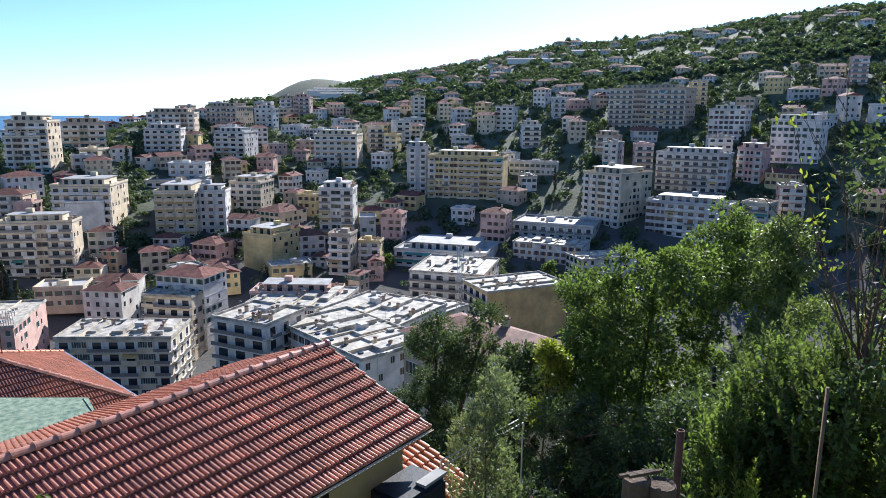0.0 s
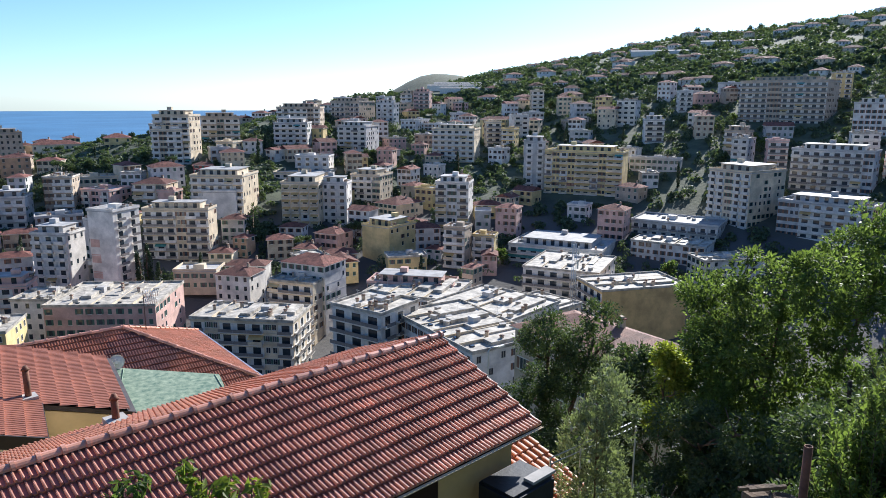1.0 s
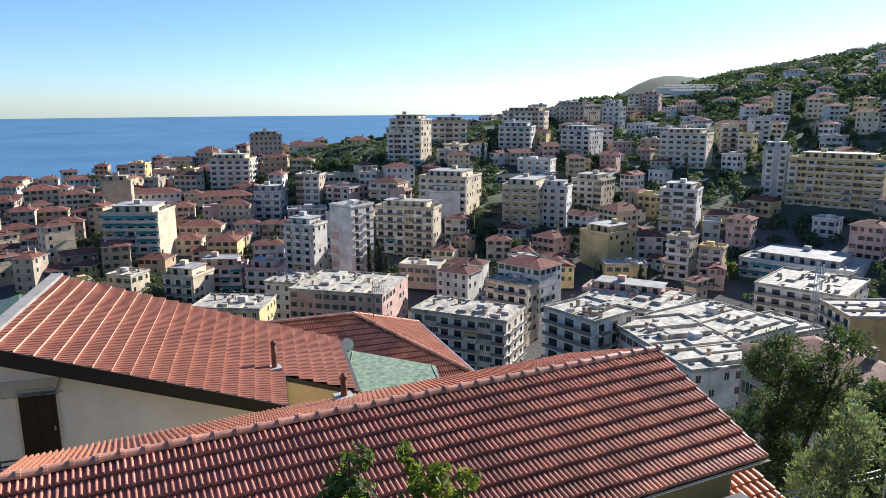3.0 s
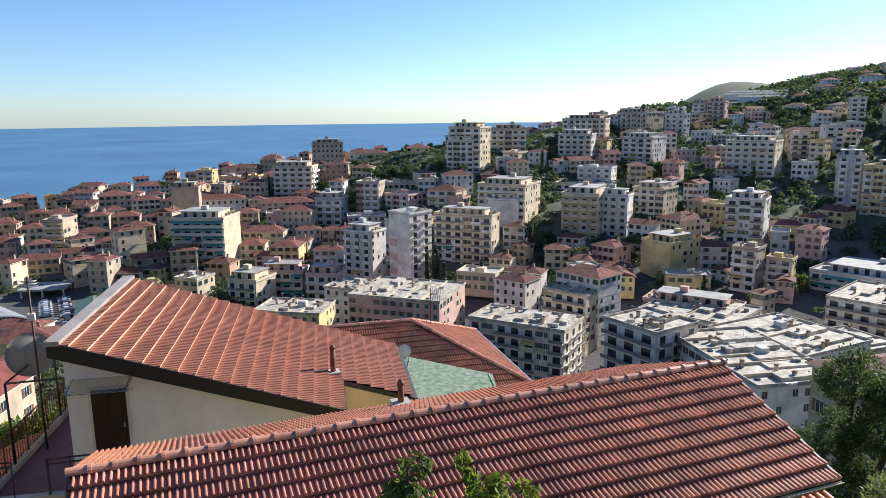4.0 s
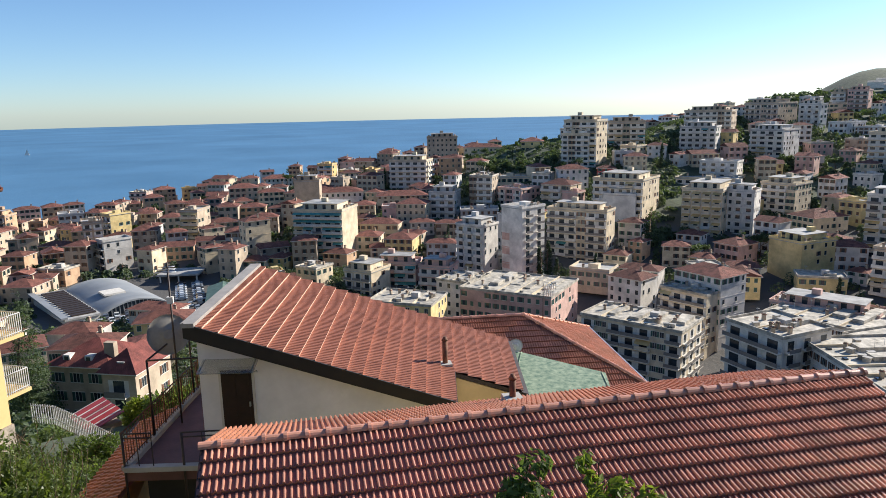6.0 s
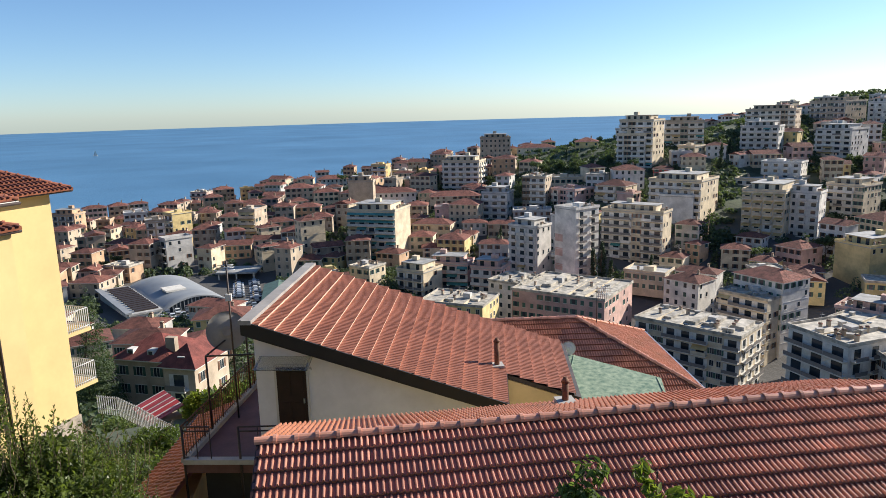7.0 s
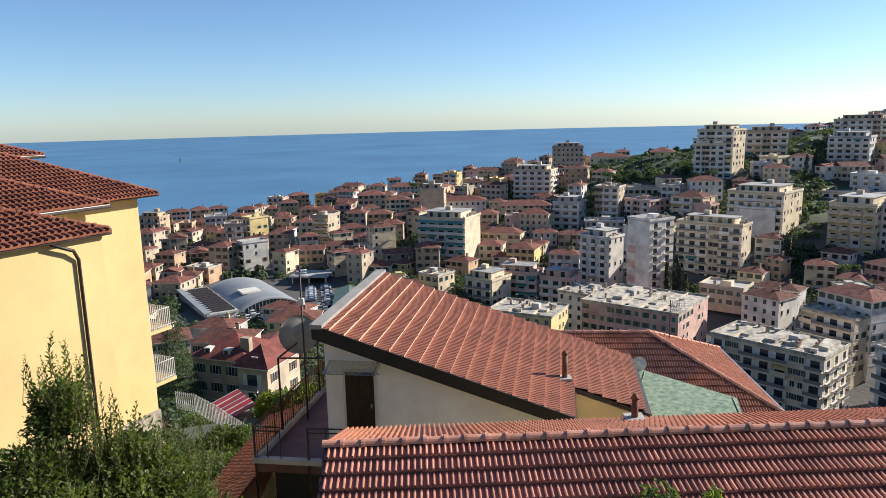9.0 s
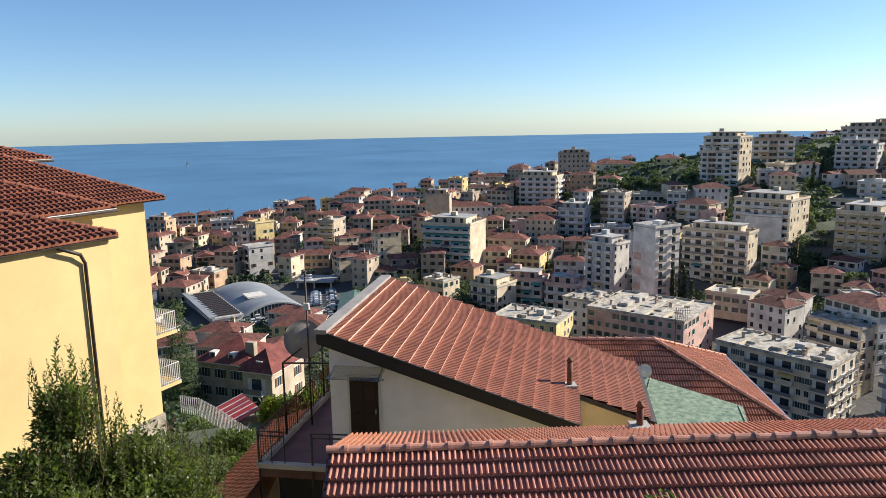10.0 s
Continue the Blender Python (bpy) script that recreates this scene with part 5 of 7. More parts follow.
def garden():
    """Slope below the yellow house: a fence, a striped shed roof, terrace walls."""
    fence = thing("fence", pose(0, 0, 0), "white picket garden fence following the slope", "fence")
    pts = [Vector((-16.3, 43.6, 52.2)), Vector((-14.6, 42.0, 52.6)), Vector((-12.6, 39.3, 53.0)), Vector((-10.7, 36.4, 53.4)), Vector((-9.2, 34.3, 53.7))]
    n = 0
    for a, b in zip(pts, pts[1:]):
        for dz in (0.25, 1.0):
            bm = bmesh.new()
            tube(bm, [a + Vector((0, 0, dz)), b + Vector((0, 0, dz))], 0.025, 5)
            part("rail", bm, M_RAIL, fence)
        k = int((b - a).length / 0.25)
        for i in range(k):
            p = a.lerp(b, i / k)
            part("picket", cubes((p.x - 0.02, p.y - 0.02, p.z - 0.1, p.x + 0.02, p.y + 0.02, p.z + 1.1)), M_RAIL, fence)
    shed = thing("shed", pose(-13.4, 45.7, 51.2, 0, 0, -56), "small garden shed with a red and white ribbed roof", "shed")
    red, wht = mat("red sheet", (0.40, 0.05, 0.05), 0.5, spread=0.2, scale=1, fine=9), M_FRAME
    bm = bmesh.new()
    for i in range(20):
        x = -1.8 + 0.18 * i
        vs = [(x, -1.1, -0.15 + 0.03 * (i % 2)), (x + 0.18, -1.1, -0.15 + 0.03 * (i % 2)), (x + 0.18, 1.1, 0.5 + 0.03 * (i % 2)), (x, 1.1, 0.5 + 0.03 * (i % 2))]
        poly(bm, vs, int(i % 4 == 0))
        poly(bm, [(p[0], p[1], p[2] - 0.05) for p in vs][::-1], int(i % 4 == 0))
    bmesh.ops.remove_doubles(bm, verts=bm.verts, dist=0.035)
    part("roof", bm, [red, wht], shed)
    part("wall", cubes((-1.6, -0.95, -3.5, 1.6, 0.95, -0.15)), WALLS["tan"], shed)
    for x, y, w, yaw in ((-11.5, 31.0, 3.0, 10), (-13.0, 34.0, 2.5, -15), (-9.5, 27.5, 2.6, 25)):
        g = ground(x, y)
        wall = thing("garden_wall", pose(x, y, g, 0, 0, yaw), "low rough stone terrace wall in the garden", "wall")
        rnd = random.Random(int(w * 10))
        for i in range(int(w / 0.4)):
            for k in range(2):
                bm = bmesh.new()
                box(bm, -w / 2 + 0.4 * i + 0.02, -0.2, -0.2 + 0.3 * k, -w / 2 + 0.4 * i + 0.38, 0.2 + rnd.uniform(-0.05, 0.05), 0.08 + 0.3 * k + rnd.uniform(-0.03, 0.02))
                bmesh.ops.bevel(bm, geom=bm.edges[:], offset=0.04, segments=1, affect="EDGES")
                part("stone", bm, M_STONE, wall)


shed_roof_house()
hip_house()
terrace()
yellow_house()
garden()


# ---- town: market hall, villa, and the crowd of smaller houses ----
def market_hall():
    """Long hall under a white shell roof with a glazed arched end."""
    ob = thing("market_hall", pose(-65.0, 260.6, 4.5, 0, 0, 30), "market hall with white shell roof and glazed arched end", "hall")
    w, l, rise, eave = 22.5, 45.0, 3.2, 2.4
    shell = mat("white shell roof", (0.27, 0.285, 0.30), 0.6, spread=0.15, scale=0.1, fine=1.5, bump=0.1)
    bm = bmesh.new()
    n, m = 16, 10
    rows = []
    for j in range(m + 1):
        y = -l / 2 + l * j / m
        swell = 1.0 + 0.12 * math.cos(math.pi * j / m * 3)
        rows.append([bm.verts.new((-w / 2 + w * i / n, y, eave + rise * swell * math.sin(math.pi * i / n) ** 0.8)) for i in range(n + 1)])
    for a, b in zip(rows, rows[1:]):
        for i in range(n):
            bm.faces.new((a[i], a[i + 1], b[i + 1], b[i])).smooth = True
    low = [[bm.verts.new(p.co - Vector((0, 0, 0.5))) for p in r] for r in (rows[0], rows[-1])]
    for r, q in zip((rows[0], rows[-1]), low):
        for i in range(n):
            bm.faces.new((r[i], q[i], q[i + 1], r[i + 1]))
    part("roof", bm, shell, ob)
    bm = bmesh.new()
    front = [bm.verts.new((-w / 2 + 1 + (w - 2) * i / n, -l / 2 + 0.8, eave + rise * math.sin(math.pi * i / n) ** 0.8)) for i in range(n + 1)]
    base = [bm.verts.new((p.co.x, p.co.y, 0)) for p in front]
    for i in range(n):
        bm.faces.new((base[i], base[i + 1], front[i + 1], front[i]))
    part("glazing", bm, M_GLASS, ob)
    for i in range(1, n):
        x = -w / 2 + 1 + (w - 2) * i / n
        part("mullion", cubes((x - 0.1, -l / 2 + 0.45, 0, x + 0.1, -l / 2 + 0.9, eave + rise * math.sin(math.pi * i / n) ** 0.8)), shell, ob)
    part("base_wall", cubes((-w / 2 + 0.6, -l / 2 + 0.3, -2, w / 2 - 0.6, l / 2, 0.9)), M_FRAME, ob)
    for x in (-w / 2 + 0.3, w / 2 - 0.3):  # splayed feet of the arch
        part("abutment", cubes((x - 0.9, -l / 2 - 0.6, -2, x + 0.9, -l / 2 + 1.4, eave + 0.2)), shell, ob)
    part("roof_light", cubes((-5.5, -8.0, eave + rise - 0.5, 1.5, -1.0, eave + rise + 0.12)), M_FRAME, ob, "pale translucent roof panel")
    aisle = thing("market_aisle", pose(-65.0, 260.6, 4.5, 0, 0, 30), "low market aisle with dark slatted roof lights", "hall")
    part("roof", cubes((-w / 2 - 11, -l / 2 - 2, 3.4, -w / 2 - 0.5, l / 2 - 4, 4.0)), M_FLAT, aisle)
    part("wall", cubes((-w / 2 - 10.6, -l / 2 - 1.6, -2, -w / 2 - 0.8, l / 2 - 4.4, 3.4)), M_FRAME, aisle)
    for i in range(14):
        y = -l / 2 + 2.8 * i
        part("roof_light", cubes((-w / 2 - 8.5, y, 4.0, -w / 2 - 1.2, y + 1.6, 4.5)), M_IRON, aisle)
    part("edge_beam", cubes((-w / 2 - 12, -l / 2 - 2, 4.02, -w / 2 - 10, l / 2 - 4, 4.6)), shell, aisle)
    rd = bmesh.new()
    poly(rd, [(-70, 225, 5.35), (-30, 238, 5.35), (-22, 268, 5.35), (-45, 250, 5.35)])
    low = thing("market_building", pose(-27.0, 247.0, 4.5, 0, 0, 4), "long low building with a dull green sheet roof", "building")
    part("wall", cubes((-5.0, -16.5, -2, 5.0, 16.5, 3.2)), WALLS["tan"], low)
    bm = bmesh.new()
    hip_roof(bm, -5.0, -16.5, 5.0, 16.5, 3.2, 1.6, gable=True)
    part("roof", bm, [mat("dull green sheet roof", (0.13, 0.20, 0.16), 0.6, spread=0.25, scale=0.5, fine=6, bump=0.1), M_FRAME], low)
    cover = thing("canopy", pose(-46.0, 288.0, 4.6, 0, 0, -8), "flat concrete canopy on posts beside the car park", "canopy")
    part("roof", cubes((-8, -6, 3.6, 8, 6, 4.3)), M_FLAT, cover)
    for x in (-7, 0, 7):
        for y in (-5, 5):
            part("post", cubes((x - 0.25, y - 0.25, -1, x + 0.25, y + 0.25, 3.6)), M_FRAME, cover)
    BUILT.extend(((-27, 247, 22, 4, 9), (-46, 288, 16, 4, 9)))
    BUILT.append((-66, 262, 46, 4, 15))
    lot = part("road", rd, M_ROAD, None)
    tagged(lot, "asphalt car park beside the market hall", "road", kind="structure")


def villa():
    ob = thing("villa", pose(-32.2, 118.1, 25.3, 0, 0, -22), "beige villa with red hipped roofs, dormers and a tall chimney", "villa")
    part("wall", cubes((-5.5, -5.5, -6, 5.0, 4.0, 6.6)), WALLS["tan"], ob)
    part("wing_wall", cubes((5.0, -7.5, -6, 10.5, 2.0, 6.6)), WALLS["tan"], ob)
    for q, nm in (((-5.5, -5.5, 5.0, 4.0), "roof"), ((5.0, -7.5, 10.5, 2.0), "wing_roof")):
        bm = bmesh.new()
        hip_roof(bm, *q, 6.9, 3.0, over=0.7)
        part(nm, bm, [M_ROOFV, M_FRAME], ob)
    part("chimney", cubes((2.9, -3.6, 7, 4.6, -2.6, 10.0)), WALLS["tan"], ob)
    for x, y in ((-2.8, -4.4), (1.0, -4.4), (7.8, -6.2)):
        d = part("dormer", cubes((x - 0.6, y - 0.6, 7.0, x + 0.6, y + 1.5, 8.2)), WALLS["white"], ob)
        part("pane", cubes((x - 0.35, y - 0.63, 7.2, x + 0.35, y - 0.6, 8.0)), M_GLASS, d)
    for z in (-2.2, 0.9, 4.0):
        for x in (-4.2, -1.0, 2.2):
            placed("window", WIN[2], ob, "", pose(x, -5.5, z))
        for y in (-5.5, 0.0):
            placed("window", WIN[1], ob, "", pose(10.5, y, z, 0, 0, 90))
        placed("balcony", BAL[2], ob, "", pose(7.6, -7.5, z - 0.8))
    BUILT.append((-29, 114, 20, 22, 34))


def car_kind(colour):
    body = mat("car paint", colour, 0.3, 0.2, spread=0.05, scale=1, fine=5, bump=0)
    bm = bmesh.new()
    sec = [(-2.1, 0.35), (-2.1, 0.8), (-1.5, 0.95), (-0.9, 1.42), (0.5, 1.45), (1.2, 0.98), (2.0, 0.82), (2.1, 0.35)]
    rows = [[bm.verts.new((x, s * (0.85 if z < 1 else 0.68), z)) for x, z in sec] for s in (-1, 1)]
    for i in range(len(sec)):
        k = (i + 1) % len(sec)
        f = bm.faces.new((rows[0][i], rows[0][k], rows[1][k], rows[1][i]))
        f.material_index = 1 if i in (2, 4) else 0
    bm.faces.new(rows[0][::-1])
    bm.faces.new(rows[1])
    ob = thing("car", pose(0, 0, -50), "parked small car on the asphalt", "car", "parked cars")
    part("body", bm, [body, M_GLASS], ob)
    for x in (-1.3, 1.3):
        for y in (-0.82, 0.82):
            bm = bmesh.new()
            tube(bm, [(x, y - 0.09, 0.32), (x, y + 0.09, 0.32)], 0.32, 10)
            part("wheel", bm, M_IRON, ob)
    return ob


def cars():
    rnd = random.Random(8)
    kinds = [car_kind(c) for c in ((0.6, 0.6, 0.6), (0.05, 0.05, 0.06), (0.12, 0.13, 0.16), (0.3, 0.33, 0.36), (0.75, 0.75, 0.74))]
    spots = [(-62 + 3.1 * i, 222.0 + 1.0 * i + j * 6.5, 18) for j in range(3) for i in range(11)] + [(-41.0 + 6.0 * j - 0.5 * i, 250 + 3.2 * i, 100) for j in range(2) for i in range(10)] + [(186 + 6.2 * i, 235 - 5.0 * i, -38) for i in range(4)]
    for i, (x, y, yaw) in enumerate(spots):
        z = max(5.36, ground(x, y) + 0.02) if i < 33 else ground(x, y) + 0.02
        m = pose(x, y, z, 0, 0, yaw + 90 + rnd.uniform(-3, 3))
        if i < len(kinds):
            kinds[i].matrix_basis = m
        elif rnd.random() < 0.85:
            copy_thing(kinds[rnd.randrange(len(kinds))], m)


def clear(x, y, size, gap=0.55):
    return all(math.hypot(x - a, y - b) > (size + w) * gap for a, b, w, *_ in BUILT)


def hides(x, y, size, top, most=0.22):
    """Whether a new top would cover much of a block behind it."""
    r = math.hypot(x, y)
    az = math.atan2(-x, y)
    el = (top - EYE) / r
    for a, b, w, base, tp in BUILT:
        q = math.hypot(a, b)
        if q > r and abs(math.atan2(-a, b) - az) < (size * 0.5 / r + w * 0.5 / q):
            lo, hi = (base - EYE) / q, (tp - EYE) / q
            if el > lo + most * (hi - lo):
                return True
    return False


def small_houses():
    rnd = random.Random(21)
    zones = ((2, 25, 285, 560, 200, "old"), (-13, 4, 290, 520, 80, "old"), (-46, -12, 292, 620, 80, "mix"), (-93, -45, 292, 560, 80, "mix"), (-20, 4, 215, 285, 20, "mix"), (4, 25, 190, 300, 8, "low"), (-50, -22, 215, 285, 24, "mix"))
    for a0, a1, r0, r1, count, style in zones:
        made = 0
        for _ in range(count * 16):
            if made >= count:
                break
            az, r = radians(rnd.uniform(a0, a1)), math.sqrt(rnd.uniform(r0 * r0, r1 * r1))
            x, y = -math.sin(az) * r, math.cos(az) * r
            z = ground(x, y)
            old = style == "old"
            w, d = (rnd.uniform(7, 14), rnd.uniform(7, 11)) if old else (rnd.uniform(8, 16), rnd.uniform(8, 11))
            n = rnd.choice((2, 3, 3, 4) if old else (2, 2, 3, 3, 4, 5) if style == "mix" else (2, 2))
            top = z + n * 3.05
            if z < 2.5 or not clear(x, y, max(w, d), 0.44 if old else 0.5) or hides(x, y, w, top + 1, 0.5 if old else 0.25):
                continue
            if -90 < x < -28 and 222 < y < 300:
                continue
            if style == "mix" and n > 2 and r > 0.84 * knots(math.degrees(az), AZ, CREST_R):
                continue
            roof = "f" if n == 5 else "h" if style == "low" or rnd.random() < (0.72 if old else 0.45) else rnd.choice("fg")
            col = rnd.choice(("tan", "tan", "orange", "ochre", "pink", "tan", "orange", "cream", "grey") if old else ("white", "white", "cream", "cream", "grey", "pink", "yellow", "tan"))
            turn = math.degrees(az) * 0.5 + rnd.choice((-32, -24, -14, -6, 12)) if style in ("old", "low") else math.degrees(az) + rnd.choice((-30, -18, 10, 25))
            building(x, y, w, d, turn, z - 0.4, top, n, roof, col, bal=rnd.choice((0, 1, 2, 3)) if n >= 4 and roof == "f" else -1, flat=int(rnd.random() < 0.3), rich=n >= 4, seed=made, name="townhouse" if old else "house")
            made += 1


def far_houses():
    """White houses scattered high on the far hill, too small to tell apart."""
    rnd = random.Random(77)
    bm = bmesh.new()
    made = 0
    while made < 130:
        az, r = radians(rnd.uniform(-93, -47)), rnd.uniform(570, 1020)
        x, y = -math.sin(az) * r, math.cos(az) * r
        made += 1
        z = ground(x, y)
        w, d, h = rnd.uniform(4, 9), rnd.uniform(4, 6), rnd.uniform(3, 6.5)
        m = pose(x, y, z, 0, 0, math.degrees(az) + rnd.uniform(-30, 30))
        box(bm, -w, -d, -4, w, d, h, slot=0 if rnd.random() < 0.6 else 2, m=m)
        k = len(bm.verts)
        hip_roof(bm, -w, -d, w, d, h, 2.2)
        bm.verts.ensure_lookup_table()
        for v in bm.verts[k:]:
            v.co = m @ v.co
        for s in (-0.5, 0.0, 0.5):
            box(bm, s * w - 0.6, -d - 0.05, h - 2.4, s * w + 0.6, -d + 0.1, h - 0.8, slot=3, m=m)
    ob = part("distant_houses", bm, [WALLS["white"], M_ROOF, WALLS["cream"], M_GLASS], None)
    for p in ob.data.polygons:
        if p.material_index == 0 and abs(p.normal.z) > 0.3 and p.normal.z < 0.99:
            p.material_index = 1
    tagged(ob, "small distant villas scattered over the far hillside", "houses", kind="stuff")


def glasshouses():
    for x, y, w, yaw in ((523, 507, 85, -46), (548, 528, 80, -46), (505, 488, 60, -46), (700, 380, 90, -61), (760, 350, 60, -65)):
        z = ground(x, y)
        ob = thing("greenhouse", pose(x, y, z, 0, 0, yaw), "long pale greenhouse on the hillside terrace", "greenhouse", "hillside greenhouses")
        part("wall", cubes((-w / 2, -4, -3, w / 2, 4, 2.2)), M_FRAME, ob)
        bm = bmesh.new()
        hip_roof(bm, -w / 2, -4, w / 2, 4, 2.3, 1.6, over=0.2, gable=True)
        part("roof", bm, [M_FLATW, M_FRAME], ob)


# ---- trees ----
def leaves(count, blobs, size, rnd, flat=0.0, shell=0.55, long=1.8):
    """Loose leaves filling uneven blobs (centre, radii), denser to the outside."""
    v, f = [], []
    vol = [max(r) ** 2 for _, r in blobs]
    for _ in range(count):
        c, r = rnd.choices(blobs, vol)[0]
        d = Vector((rnd.gauss(0, 1), rnd.gauss(0, 1), rnd.gauss(0, 1))).normalized()
        k = shell + (1 - shell) * rnd.random() ** 0.6
        if rnd.random() < 0.12:
            k *= rnd.uniform(1.0, 1.22)
        p = Vector(c) + Vector((d.x * r[0], d.y * r[1], d.z * r[2])) * k
        n = (d + Vector((rnd.gauss(0, 0.6), rnd.gauss(0, 0.6), rnd.gauss(0.3, 0.6)))).normalized()
        t = n.cross(Vector((rnd.gauss(0, 1), rnd.gauss(0, 1), rnd.gauss(0, 1)))).normalized()
        b = n.cross(t)
        s = size * rnd.uniform(0.6, 1.35)
        i = len(v)
        v += [p - t * s * long * 0.5, p + b * s * 0.42 + n * s * 0.12, p + t * s * long * 0.5, p - b * s * 0.42 + n * s * 0.12]
        f.append((i, i + 1, i + 2, i + 3))
    me = bpy.data.meshes.new("crown")
    me.from_pydata([tuple(p) for p in v], [], f)
    return me


def limbs(bm, base, top, radius, rnd, forks=5, reach=1.5, depth=2):
    base, top = Vector(base), Vector(top)
    mid = base.lerp(top, 0.5) + Vector((rnd.gauss(0, 0.08), rnd.gauss(0, 0.08), 0)) * (top - base).length
    tube(bm, [base, mid, top], radius, 7, taper=radius * 0.35)
    if depth:
        for k in range(forks):
            s = rnd.uniform(0.35, 0.95)
            p = base.lerp(mid, s * 2) if s < 0.5 else mid.lerp(top, s * 2 - 1)
            a = rnd.uniform(0, 2 * math.pi)
            q = p + Vector((math.cos(a) * reach, math.sin(a) * reach, reach * rnd.uniform(0.4, 1.1)))
            limbs(bm, p, q, radius * 0.42, rnd, max(2, forks - 2), reach * 0.55, depth - 1)


def tree(kind, x, y, z, height, spread, material, label, count, size, seed, name="tree", group="", trunk=0.16, low=0.3, blobs=9, long=1.8):
    """kind: round, column, umbrella or conifer."""
    rnd = random.Random(seed)
    ob = thing(name, pose(x, y, z, 0, 0, rnd.uniform(0, 360)), label, "tree", group)
    bm = bmesh.new()
    limbs(bm, (0, 0, -0.5), (0, 0, height * (0.95 if kind == "column" else 0.8)), trunk, rnd, 5, spread * 0.5, 2 if kind != "column" else 1)
    part("trunk", bm, M_BARK, ob)
    bl = []
    for i in range(blobs):
        a = rnd.uniform(0, 2 * math.pi)
        if kind == "column":
            t = (i + 0.5) / blobs
            r = spread * (0.95 - 0.75 * abs(t - 0.38) ** 1.3 * 1.4)
            bl.append(((math.cos(a) * r * 0.25, math.sin(a) * r * 0.25, height * (0.05 + 0.9 * t)), (r * 0.8, r * 0.8, height / blobs * 1.1)))
        elif kind == "conifer":
            t = (i + 0.5) / blobs
            r = spread * (1.05 - t)
            bl.append(((0, 0, height * (0.15 + 0.82 * t)), (r, r, height / blobs * 0.35)))
        elif kind == "umbrella":
            r = spread * rnd.uniform(0.2, 0.75)
            bl.append(((math.cos(a) * r, math.sin(a) * r, height * rnd.uniform(0.78, 0.95)), (spread * 0.42, spread * 0.42, height * 0.1)))
        else:
            r = spread * rnd.uniform(0.1, 0.72)
            h = height * rnd.uniform(low + 0.12, 0.9)
            q = spread * rnd.uniform(0.3, 0.5) * (1.15 - 0.5 * abs(h / height - 0.55))
            bl.append(((math.cos(a) * r, math.sin(a) * r, h), (q, q, q * rnd.uniform(0.7, 1.0))))
    me = leaves(count, bl, size, rnd, long=long)
    me.materials.append(material)
    placed("crown", me, ob)
    return ob


